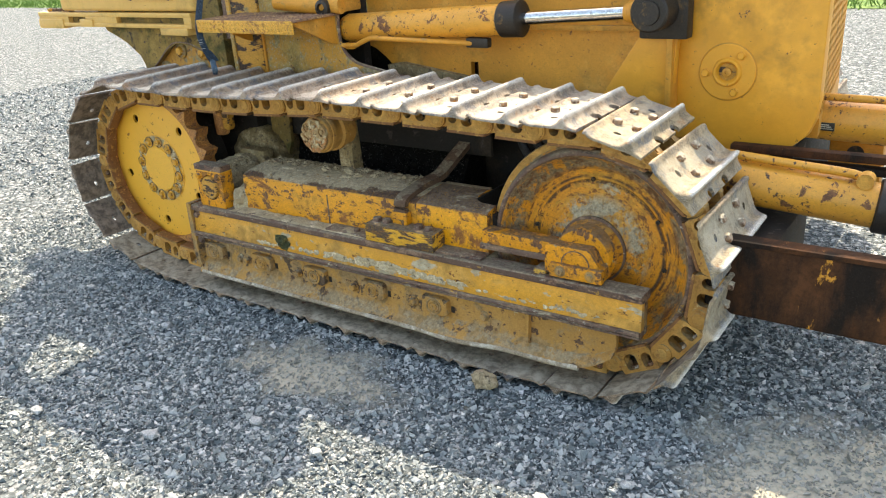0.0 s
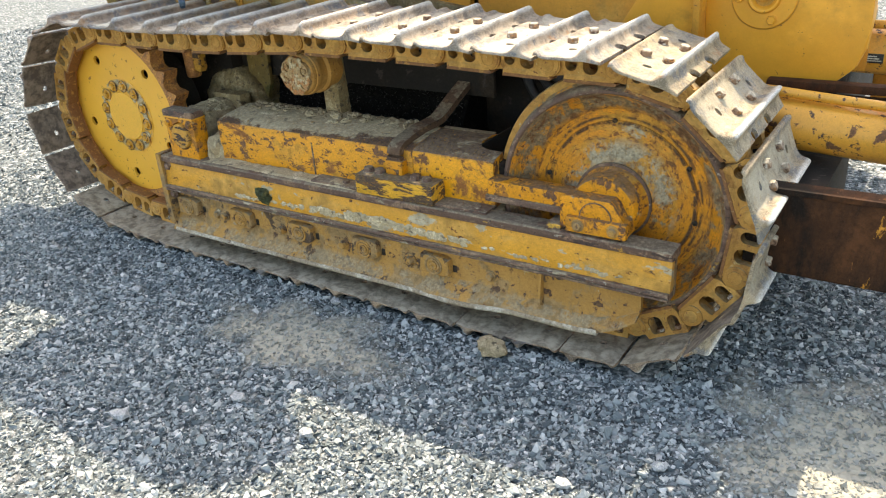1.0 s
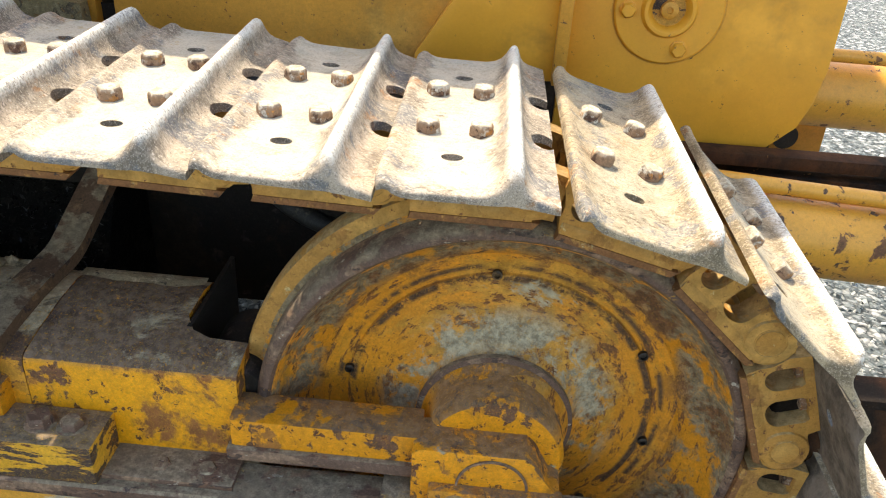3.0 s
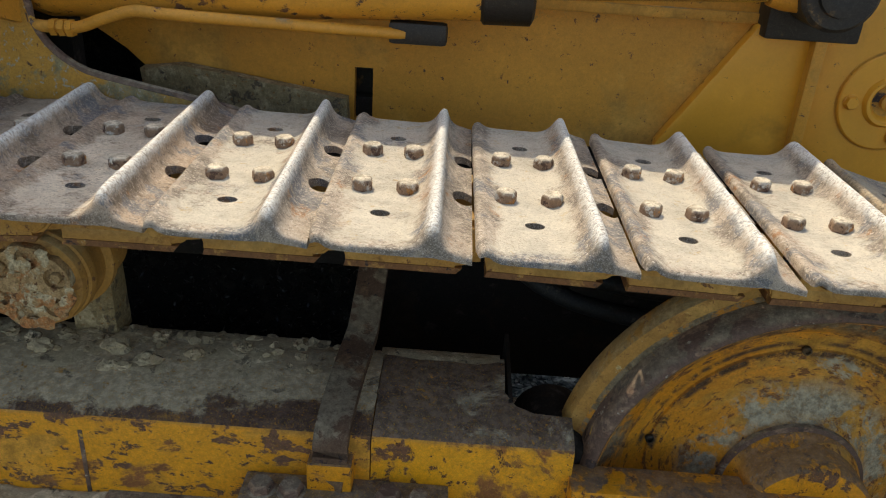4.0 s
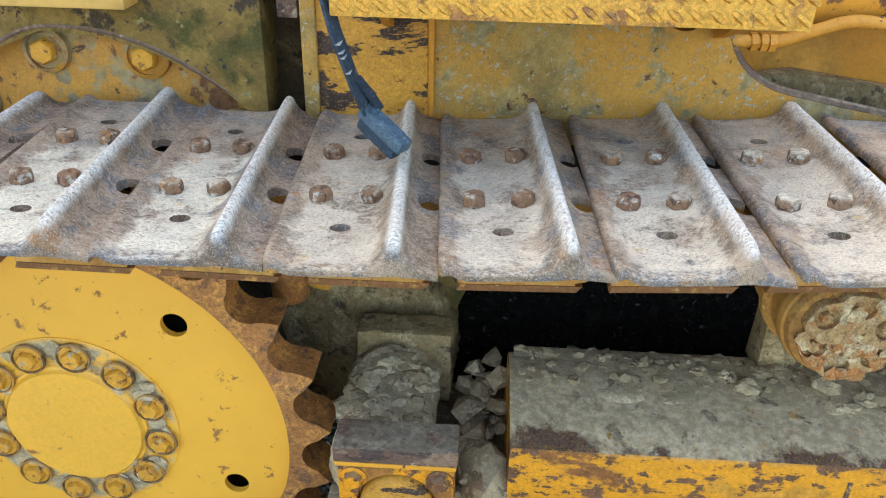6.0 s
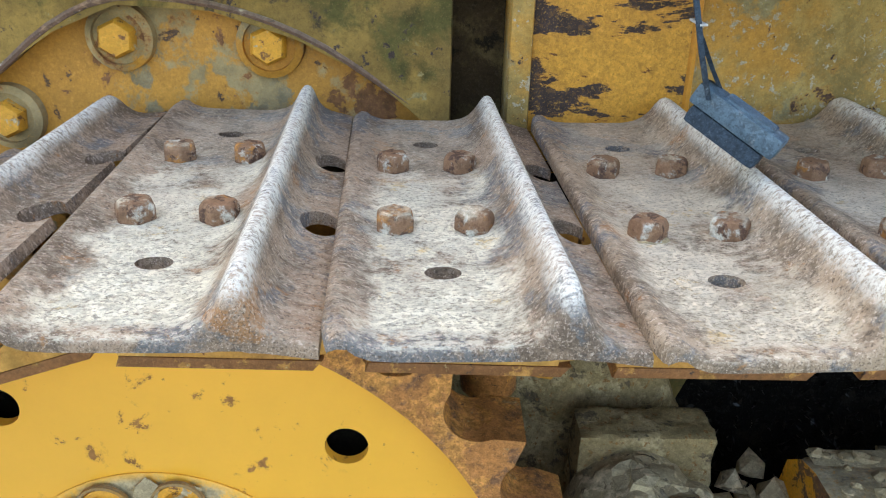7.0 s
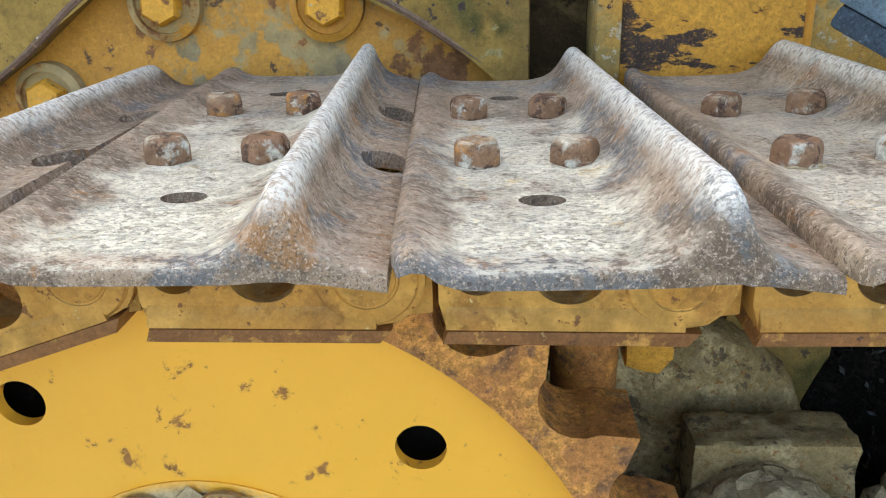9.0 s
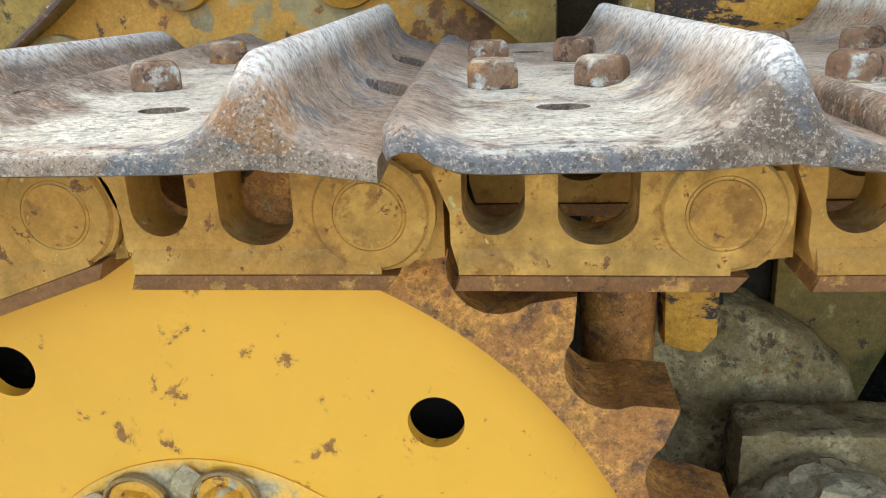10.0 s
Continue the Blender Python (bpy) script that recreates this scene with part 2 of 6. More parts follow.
    fc = mix(ramp(noise_at(36.0, 9.0, 0.72), 0.575, 0.66, 0.0, 0.75), fc, (film[0] * 0.78, film[1] * 0.58, film[2] * 0.28))
    fc = mix(ramp(noise_at(360.0, 4.0, 0.7, run), 0.54, 0.62, 0.0, 0.7 * grime), fc, tuple(c * 0.5 for c in film))
    col = mix(lie, col, fc)
    # thin dust over all that looks up, rubbed crown
    thin = calc("MULTIPLY", ramp(up.outputs[2], 0.3, 0.9, 0.0, 0.60), ramp(noise_at(150.0, 9.0, 0.80, run), 0.44, 0.58))
    thin = calc("MULTIPLY", thin, ramp(y_, -0.02, 0.12, 1.0, far))
    thin = calc("MULTIPLY", thin, calc("MULTIPLY_ADD", pan, 0.65, 0.35))
    col = mix(thin, col, tuple(c * 0.85 for c in film))
    crown = calc("MULTIPLY", ramp(calc("ADD", at.outputs[2], calc("MULTIPLY_ADD", noise_at(40.0, 8.0, 0.7), 0.016, -0.008)), 0.0560, 0.0690), ramp(noise_at(300.0, 8.0, 0.80, run), 0.40, 0.56, 0.12, 1.0))
    col = mix(crown, col, (0.74, 0.72, 0.66))
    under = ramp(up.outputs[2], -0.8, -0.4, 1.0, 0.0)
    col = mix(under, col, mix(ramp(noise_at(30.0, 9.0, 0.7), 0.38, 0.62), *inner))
    L.new(col, bsdf.inputs["Base Color"])
    L.new(calc("MULTIPLY_ADD", lie, 0.28, 0.66), bsdf.inputs["Roughness"])
    h = calc("ADD", calc("MULTIPLY", pit, 0.5), calc("ADD", calc("MULTIPLY", speck, 0.7), calc("MULTIPLY", lie, 0.5)))
    b = N.new("ShaderNodeBump")
    b.inputs["Strength"].default_value, b.inputs["Distance"].default_value = 0.9, 0.0016
    L.new(h, b.inputs["Height"])
    L.new(b.outputs[0], bsdf.inputs["Normal"])
    return m


RUST = (0.115, 0.045, 0.022)
DARK = (0.045, 0.03, 0.028)
UMBER = (0.095, 0.052, 0.036)
CLAY = (0.38, 0.33, 0.245)
PALE = (0.50, 0.47, 0.40)
YEL = (0.74, 0.325, 0.03)
DEEP = (0.74, 0.285, 0.015)
OCHRE = (0.44, 0.255, 0.075)

M = {}
M["paint"] = surf("yellow_paint", YEL, [((0.67, 0.305, 0.035), 3.0, 0.55, 0.12, 0.5, 0.0), (RUST, 60.0, 0.665, 0.015, 0.85, -0.4), (UMBER, 24.0, 0.685, 0.012, 0.85, -0.4)], rough=0.42, spec=0.45, bump=0.12, vary=0.08, fine=0.25, frac=0.70, grit=0.0)
M["paint_hull"] = surf("faded_yellow_paint", (0.62, 0.268, 0.034), [((0.54, 0.265, 0.05), 3.5, 0.54, 0.10, 0.7, 0.0), ((0.33, 0.22, 0.075), 6.0, 0.645, 0.06, 0.9, 0.1), (UMBER, 34.0, 0.655, 0.015, 0.85, -0.4), (RUST, 75.0, 0.655, 0.02, 0.85, -0.3), ((0.06, 0.04, 0.03), 9.0, 0.70, 0.02, 0.8, -0.4)], rough=0.5, bump=0.16, dust=((0.25, 0.22, 0.16), 0.2), fine=0.45, frac=0.70, grit=0.12)
M["paint_worn"] = surf("worn_yellow_paint", (0.57, 0.275, 0.042), [(DARK, 11.0, 0.535, 0.012, 0.8, -0.6), ((0.30, 0.26, 0.14), 8.0, 0.64, 0.05, 0.9, 0.2), (RUST, 50.0, 0.66, 0.02, 0.9, -0.3)], rough=0.5, bump=0.22, streak=(0.55, 1, 1.6), grit=0.35)
M["paint_mossy"] = surf("mossy_faded_paint", (0.51, 0.255, 0.042), [((0.31, 0.22, 0.08), 3.5, 0.50, 0.10, 0.9, 0.1), ((0.26, 0.22, 0.12), 11.0, 0.58, 0.06, 0.9, 0.1), ((0.42, 0.385, 0.30), 110.0, 0.60, 0.03, 0.9, -0.2), (UMBER, 24.0, 0.645, 0.012, 0.85, -0.4), (DARK, 60.0, 0.665, 0.015, 0.85, -0.3)], rough=0.6, bump=0.2, fine=0.5, grit=0.25)
M["paint_chipped"] = surf("chipped_yellow_paint", (0.74, 0.285, 0.013), [((0.50, 0.20, 0.02), 7.0, 0.56, 0.05, 0.6, 0.0), ((0.13, 0.062, 0.036), 26.0, 0.575, 0.012, 0.8, -0.6), (RUST, 80.0, 0.61, 0.015, 0.9, -0.4), ((0.30, 0.12, 0.03), 11.0, 0.60, 0.03, 0.8, -0.1), ((0.44, 0.37, 0.265), 12.0, 0.655, 0.03, 0.95, 0.5)], rough=0.45, bump=0.5, dust=((0.20, 0.135, 0.09), 0.6), up=(0.22, 0.62), grit=0.22)
M["paint_housing"] = surf("housing_paint", (0.74, 0.30, 0.016), [((0.56, 0.25, 0.03), 7.0, 0.55, 0.05, 0.6, 0.0), ((0.15, 0.070, 0.040), 20.0, 0.555, 0.012, 0.8, -0.6), ((0.11, 0.055, 0.036), 55.0, 0.60, 0.012, 0.9, -0.4), ((0.24, 0.09, 0.03), 9.0, 0.615, 0.03, 0.8, -0.3)], rough=0.45, streak=(0.75, 1.0, 1.25), bump=0.55, dust=((0.50, 0.40, 0.26), 1.0), even=0.72, edge=(0.132, 0.160, (0.135, 0.080, 0.058), (0.42, 0.20, 0.04)), up=(0.22, 0.62), grit=0.22, cover=(((0.15, 0.10, 0.075), 6.0, 0.65, 0.02), ((0.40, 0.20, 0.05), 13.0, 0.645, 0.02), ((0.22, 0.18, 0.125), 26.0, 0.60, 0.03)))
M["paint_idler"] = surf("rubbed_idler_paint", (0.70, 0.270, 0.018), [((0.50, 0.24, 0.035), 7.0, 0.54, 0.06, 0.6, 0.0), ((0.17, 0.073, 0.030), 24.0, 0.60, 0.015, 0.85, -0.5), ((0.20, 0.080, 0.030), 75.0, 0.575, 0.015, 0.9, -0.4), ((0.36, 0.31, 0.215), 8.0, 0.635, 0.03, 0.95, 0.5), ((0.12, 0.055, 0.03), 150.0, 0.60, 0.015, 0.85, -0.3)], rough=0.5, bump=0.4, polar=(2.024, 0.41), frac=0.72, grit=0.2, bands=((0.245, 0.33, 0.012, (0.235, 0.18, 0.11), 0.47), (0.228, 0.300, 0.02, (0.17, 0.080, 0.036), 0.555), (0.10, 0.155, 0.02, (0.36, 0.31, 0.215), 0.50), (0.196, 0.206, 0.003, (0.09, 0.05, 0.03), 0.47), (0.214, 0.221, 0.003, (0.11, 0.06, 0.034), 0.49)))
M["paint_dusty"] = surf("dust_covered_paint", (0.44, 0.225, 0.055), [((0.30, 0.185, 0.08), 9.0, 0.50, 0.06, 0.9, 0.1), ((0.10, 0.056, 0.034), 26.0, 0.585, 0.02, 0.9, -0.4), ((0.085, 0.055, 0.035), 8.0, 0.60, 0.02, 0.9, -0.2), ((0.42, 0.35, 0.24), 15.0, 0.66, 0.03, 0.95, 0.4)], rough=0.75, bump=0.5, dust=((0.33, 0.265, 0.17), 0.5), grit=0.2, fine=0.6)
M["sprocket_face"] = surf("sprocket_yellow_paint", (0.84, 0.42, 0.05), [((0.33, 0.14, 0.04), 40.0, 0.645, 0.010, 0.85, -0.4), ((0.30, 0.13, 0.04), 16.0, 0.69, 0.010, 0.85, -0.4), ((0.40, 0.20, 0.05), 110.0, 0.685, 0.012, 0.85, -0.2)], rough=0.36, spec=0.5, bump=0.10, vary=0.04, fine=0.06, grit=0.0)
M["hub_face"] = surf("hub_yellow_paint", (0.84, 0.42, 0.05), [((0.33, 0.14, 0.04), 40.0, 0.665, 0.010, 0.85, -0.4), ((0.30, 0.13, 0.04), 16.0, 0.69, 0.010, 0.85, -0.4), ((0.40, 0.20, 0.05), 110.0, 0.685, 0.012, 0.85, -0.2)], rough=0.36, spec=0.5, bump=0.10, vary=0.04, fine=0.06, grit=0.1, polar=(0.0, 0.427), bands=((0.104, 0.142, 0.006, (0.43, 0.345, 0.215), 0.47),))
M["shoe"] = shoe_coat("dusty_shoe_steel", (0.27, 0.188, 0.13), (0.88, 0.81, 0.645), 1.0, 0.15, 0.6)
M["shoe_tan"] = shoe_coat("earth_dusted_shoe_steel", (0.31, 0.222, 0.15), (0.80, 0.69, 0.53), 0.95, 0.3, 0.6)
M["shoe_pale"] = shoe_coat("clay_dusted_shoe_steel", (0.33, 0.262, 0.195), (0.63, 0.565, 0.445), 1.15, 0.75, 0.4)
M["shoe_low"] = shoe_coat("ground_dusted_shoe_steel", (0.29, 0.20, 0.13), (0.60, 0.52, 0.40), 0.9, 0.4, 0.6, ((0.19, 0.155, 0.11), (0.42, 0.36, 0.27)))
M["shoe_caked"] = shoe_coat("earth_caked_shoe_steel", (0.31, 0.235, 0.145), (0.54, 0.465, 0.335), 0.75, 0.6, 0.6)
M["bolt_paint"] = surf("chipped_bolt_paint", (0.70, 0.33, 0.04), [((0.22, 0.10, 0.04), 70.0, 0.585, 0.015, 0.85, -0.4), ((0.44, 0.36, 0.24), 40.0, 0.61, 0.03, 0.95, 0.4)], rough=0.45, bump=0.3, grit=0.15)
M["bolt"] = surf("rusty_bolt_steel", (0.25, 0.135, 0.075), [(PALE, 60.0, 0.57, 0.08, 0.95, 0.3), (UMBER, 90.0, 0.56, 0.06, 0.9, 0.0), ((0.38, 0.17, 0.05), 40.0, 0.60, 0.05, 0.9, 0.0)], rough=0.75, bump=0.5, dust=((0.60, 0.52, 0.39), 0.35), grit=0.3)
M["bolt_pale"] = surf("dusted_bolt_steel", (0.27, 0.165, 0.10), [(PALE, 60.0, 0.57, 0.08, 0.95, 0.3), (UMBER, 90.0, 0.56, 0.06, 0.9, 0.0), ((0.38, 0.17, 0.05), 40.0, 0.60, 0.05, 0.9, 0.0)], rough=0.75, bump=0.5, dust=((0.60, 0.52, 0.39), 1.0), grit=0.3)
M["link"] = surf("ochre_link_steel", (0.50, 0.245, 0.055), [((0.52, 0.285, 0.080), 8.0, 0.52, 0.12, 0.9, 0.2), ((0.36, 0.175, 0.05), 18.0, 0.57, 0.05, 0.9, -0.2), ((0.20, 0.09, 0.04), 80.0, 0.63, 0.015, 0.85, -0.3), ((0.56, 0.42, 0.20), 60.0, 0.66, 0.03, 0.95, 0.4)], rough=0.7, bump=0.4, dust=((0.47, 0.34, 0.17), 0.6), grit=0.12)
M["rail"] = surf("rubbed_rail_steel", (0.25, 0.108, 0.040), [((0.42, 0.215, 0.065), 45.0, 0.575, 0.03, 0.8, 0.2), ((0.46, 0.33, 0.17), 90.0, 0.64, 0.02, 0.9, 0.3), (DARK, 60.0, 0.66, 0.05, 0.6, 0.0)], rough=0.55, metal=0.1, bump=0.3, grit=0.3)
M["teeth"] = surf("rusty_tooth_steel", (0.43, 0.18, 0.055), [((0.54, 0.25, 0.07), 30.0, 0.52, 0.06, 0.8, 0.0), ((0.19, 0.095, 0.05), 38.0, 0.58, 0.08, 0.7, -0.2), ((0.42, 0.28, 0.14), 55.0, 0.64, 0.05, 0.95, 0.2), (DARK, 150.0, 0.64, 0.03, 0.7, -0.3)], rough=0.55, metal=0.1, bump=0.35)
M["rust_edge"] = surf("scraped_rusty_edge", (0.145, 0.085, 0.060), [((0.25, 0.155, 0.10), 30.0, 0.55, 0.04, 0.7, 0.2), ((0.56, 0.31, 0.05), 22.0, 0.635, 0.012, 0.7, 0.3), ((0.40, 0.335, 0.23), 12.0, 0.61, 0.03, 0.95, 0.4), ((0.44, 0.39, 0.31), 80.0, 0.635, 0.02, 0.6, 0.2), ((0.065, 0.042, 0.035), 40.0, 0.60, 0.02, 0.7, -0.3)], rough=0.65, bump=0.5, dust=((0.31, 0.25, 0.17), 0.6), streak=(0.45, 1, 1), grit=0.3)
M["clay"] = surf("dried_grey_clay", (0.47, 0.375, 0.235), [((0.57, 0.465, 0.305), 24.0, 0.55, 0.04, 0.97, 0.4), ((0.20, 0.160, 0.11), 40.0, 0.60, 0.03, 0.97, -0.2)], rough=0.97, bump=1.0, grain=200.0, spec=0.1, grit=0.3)
M["clay_dark"] = surf("damp_grey_clay", (0.37, 0.285, 0.175), [((0.46, 0.365, 0.235), 28.0, 0.56, 0.04, 0.97, 0.4), ((0.12, 0.095, 0.066), 50.0, 0.60, 0.03, 0.97, -0.2)], rough=0.95, bump=1.0, grain=200.0, spec=0.1, grit=0.3)
M["clay_rusty"] = surf("rust_flecked_clay", (0.28, 0.205, 0.105), [((0.38, 0.29, 0.165), 20.0, 0.55, 0.06, 0.97, 0.4), ((0.12, 0.09, 0.058), 34.0, 0.58, 0.04, 0.97, -0.2), ((0.25, 0.125, 0.045), 150.0, 0.605, 0.03, 0.97, 0.1)], rough=0.95, bump=0.9, grain=200.0, spec=0.1, grit=0.35)
M["clay_ochre"] = surf("rusty_clay_crust", (0.42, 0.265, 0.125), [((0.40, 0.165, 0.06), 18.0, 0.53, 0.05, 0.95, 0.2), ((0.52, 0.42, 0.26), 26.0, 0.56, 0.05, 0.97, 0.4), ((0.16, 0.08, 0.04), 60.0, 0.60, 0.03, 0.95, -0.2)], rough=0.95, bump=0.6, grain=180.0, spec=0.1)
M["moss"] = surf("mossy_clod", (0.055, 0.06, 0.03), [((0.13, 0.12, 0.05), 60.0, 0.55, 0.08, 0.97, 0.4)], rough=0.97, bump=0.8, grain=200.0, spec=0.1)
# Oily steel, near black: shade of the undercarriage gaps is in the colour.
M["underbody"] = surf("oily_shaded_underbody", (0.016, 0.012, 0.009), [((0.036, 0.024, 0.015), 7.0, 0.58, 0.10, 0.9, 0.2), ((0.16, 0.09, 0.03), 12.0, 0.72, 0.03, 0.8, 0.1), (DARK, 20.0, 0.62, 0.06, 0.6, 0.0)], rough=0.8, bump=0.3, dust=((0.05, 0.04, 0.028), 0.2), grit=0.3)
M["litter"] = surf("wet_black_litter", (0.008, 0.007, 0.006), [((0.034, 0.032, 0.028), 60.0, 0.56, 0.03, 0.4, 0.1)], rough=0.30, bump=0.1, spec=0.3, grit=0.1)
M["clamp_bar"] = surf("brown_rusted_bar", (0.13, 0.075, 0.046), [((0.19, 0.11, 0.06), 20.0, 0.56, 0.05, 0.85, 0.1), (DARK, 45.0, 0.60, 0.03, 0.8, -0.2)], rough=0.85, bump=0.4, spec=0.2, dust=((0.30, 0.24, 0.16), 0.45), grit=0.3)
# Dark brown carries the shade of the gap beside the rear casing.
M["recess"] = surf("shaded_brown_recess", (0.050, 0.033, 0.018), [((0.085, 0.060, 0.028), 9.0, 0.54, 0.06, 0.9, 0.2), ((0.020, 0.015, 0.010), 20.0, 0.56, 0.05, 0.9, -0.2)], rough=0.9, bump=0.6, spec=0.1, grit=0.3)
# Near black: the hollow's deep shade is put into this colour.
M["hollow_black"] = surf("unlit_hollow_black", (0.008, 0.007, 0.006), [((0.018, 0.015, 0.012), 40.0, 0.57, 0.04, 0.95, 0.2)], rough=0.98, bump=0.5, spec=0.05)
# Black for greasy parts, and for patches that stand for dark gaps.
M["black"] = surf("black_grease_and_gaps", (0.024, 0.018, 0.013), [((0.12, 0.07, 0.03), 18.0, 0.62, 0.06, 0.8, 0.2)], rough=0.55, bump=0.2, spec=0.4)
M["hose"] = surf("black_rubber_hose", (0.022, 0.021, 0.02), [((0.09, 0.08, 0.065), 30.0, 0.62, 0.06, 0.9, 0.1)], rough=0.6, bump=0.1)
M["chrome"] = surf("polished_chrome_rod", (0.62, 0.62, 0.60), rough=0.16, metal=1.0, bump=0.0, vary=0.04)
M["blade"] = surf("scraped_dark_steel", (0.016, 0.011, 0.008), [((0.075, 0.030, 0.012), 4.0, 0.50, 0.14, 0.8, 0.0), ((0.48, 0.21, 0.03), 7.0, 0.65, 0.015, 0.6, 0.2), ((0.22, 0.10, 0.03), 26.0, 0.655, 0.02, 0.7, 0.2)], rough=0.85, spec=0.15, bump=0.3, streak=(1.3, 1, 0.45), grit=0.25)
M["strap"] = surf("blue_grey_webbing", (0.030, 0.050, 0.075), [((0.10, 0.13, 0.16), 60.0, 0.60, 0.06, 0.9, 0.1)], rough=0.85, bump=0.5, grain=900.0)
M["clip"] = surf("scuffed_blue_buckle", (0.075, 0.125, 0.17), [((0.22, 0.26, 0.29), 45.0, 0.60, 0.06, 0.7, 0.1), ((0.05, 0.06, 0.07), 22.0, 0.62, 0.05, 0.6, 0.0)], rough=0.45, bump=0.2)
M["thread"] = surf("pale_stitching", (0.45, 0.46, 0.45), rough=0.9, bump=0.0)
M["step"] = surf("worn_tread_paint", (0.74, 0.37, 0.06), [((0.33, 0.14, 0.06), 12.0, 0.58, 0.05, 0.85, -0.3), ((0.18, 0.09, 0.07), 18.0, 0.63, 0.04, 0.85, -0.3)], rough=0.5, bump=0.25)
M["plate_grey"] = surf("dusty_grey_plate", (0.33, 0.255, 0.17), [((0.47, 0.41, 0.32), 10.0, 0.52, 0.1, 0.95, 0.2), (UMBER, 22.0, 0.64, 0.04, 0.9, 0.0)], rough=0.85, bump=0.3)
M["tag"] = surf("black_tag", (0.02, 0.02, 0.02), rough=0.4, bump=0.0)
M["tag_print"] = surf("tag_print", (0.5, 0.48, 0.4), rough=0.5, bump=0.0)
M["paint_web"] = surf("dusted_web_paint", (0.70, 0.32, 0.035), [((0.52, 0.27, 0.06), 5.0, 0.55, 0.08, 0.8, 0.1), (RUST, 30.0, 0.64, 0.012, 0.85, -0.4), ((0.40, 0.335, 0.23), 11.0, 0.61, 0.03, 0.95, 0.5), ((0.10, 0.055, 0.034), 60.0, 0.645, 0.012, 0.85, -0.4)], rough=0.5, bump=0.3, streak=(0.6, 1, 1.2), grit=0.15)
M["paint_peel"] = surf("peeling_cover_paint", (0.55, 0.255, 0.042), [((0.33, 0.245, 0.125), 5.5, 0.53, 0.03, 0.9, 0.2), ((0.22, 0.10, 0.045), 14.0, 0.60, 0.015, 0.85, -0.5), ((0.25, 0.20, 0.12), 9.0, 0.61, 0.03, 0.95, 0.3), ((0.10, 0.06, 0.04), 40.0, 0.64, 0.02, 0.85, -0.4)], rough=0.6, bump=0.4, grit=0.15)
M["paint_scuffed"] = surf("scuffed_block_paint", (0.72, 0.36, 0.03), [((0.07, 0.042, 0.032), 30.0, 0.51, 0.012, 0.8, -0.6), (RUST, 75.0, 0.60, 0.015, 0.9, -0.3)], rough=0.5, bump=0.4, dust=((0.20, 0.15, 0.105), 0.8), streak=(0.35, 1, 1.5), grit=0.25)
M["paint_spotted"] = surf("rust_spotted_paint", (0.70, 0.315, 0.04), [((0.50, 0.25, 0.05), 4.0, 0.55, 0.1, 0.6, 0.0), ((0.17, 0.075, 0.035), 22.0, 0.60, 0.015, 0.85, -0.4), ((0.09, 0.05, 0.035), 50.0, 0.62, 0.015, 0.85, -0.4), ((0.20, 0.10, 0.04), 5.0, 0.66, 0.05, 0.8, 0.0)], rough=0.42, spec=0.45, bump=0.2, vary=0.08, fine=0.3, grit=0.1)
# Grimy olive paint; shade under the tank overhang is darkened into its colours.
M["paint_grimy_shaded"] = surf("grimy_shade_dark_paint", (0.185, 0.120, 0.034), [((0.24, 0.15, 0.04), 4.0, 0.50, 0.12, 0.9, 0.2), ((0.075, 0.066, 0.018), 6.0, 0.55, 0.08, 0.9, 0.2), ((0.05, 0.034, 0.02), 13.0, 0.60, 0.05, 0.8, 0.2), ((0.25, 0.20, 0.09), 40.0, 0.64, 0.04, 0.9, 0.2), (DARK, 60.0, 0.63, 0.04, 0.8, -0.2)], rough=0.7, bump=0.3, grit=0.25)
M["paint_cap"] = surf("rubbed_cap_paint", (0.80, 0.33, 0.012), [((0.15, 0.065, 0.035), 15.0, 0.56, 0.012, 0.8, -0.6), ((0.27, 0.10, 0.03), 6.0, 0.575, 0.03, 0.8, -0.3), (RUST, 60.0, 0.615, 0.015, 0.9, -0.4)], rough=0.42, bump=0.5, dust=((0.20, 0.135, 0.095), 1.0), even=0.6, up=(0.22, 0.62), grit=0.22, cover=(((0.09, 0.058, 0.046), 14.0, 0.55, 0.03), ((0.40, 0.20, 0.045), 16.0, 0.63, 0.02), ((0.36, 0.30, 0.21), 7.0, 0.59, 0.03)))
M["step_top"] = surf("rusted_step_top", (0.26, 0.145, 0.085), [((0.42, 0.26, 0.12), 14.0, 0.55, 0.06, 0.85, 0.1), ((0.12, 0.065, 0.045), 30.0, 0.57, 0.05, 0.85, -0.3), ((0.66, 0.35, 0.06), 20.0, 0.65, 0.03, 0.6, 0.2)], rough=0.8, bump=0.4, grit=0.4)
M["stone"] = surf("pale_grey_stone", (0.40, 0.405, 0.395), [((0.30, 0.31, 0.31), 60.0, 0.52, 0.06, 0.9, -0.2), ((0.50, 0.48, 0.43), 40.0, 0.60, 0.05, 0.95, 0.2)], rough=0.9, bump=0.6, grit=0.3)
# Paler yellow: sunlight and haze on the tank are put into the colour.
M["paint_pale"] = surf("sunlit_pale_paint", (0.68, 0.39, 0.105), [((0.58, 0.34, 0.09), 3.0, 0.55, 0.12, 0.6, 0.0), (RUST, 60.0, 0.675, 0.015, 0.85, -0.4)], rough=0.45, spec=0.45, bump=0.12, vary=0.06, fine=0.2, frac=0.70, grit=0.0)


# ---- building helpers ----
def part(name, bm, material, parent=None, label="", sharp=38.0):
    me = bpy.data.meshes.new(name)
    bmesh.ops.recalc_face_normals(bm, faces=bm.faces[:])
    bm.to_mesh(me)
    bm.free()
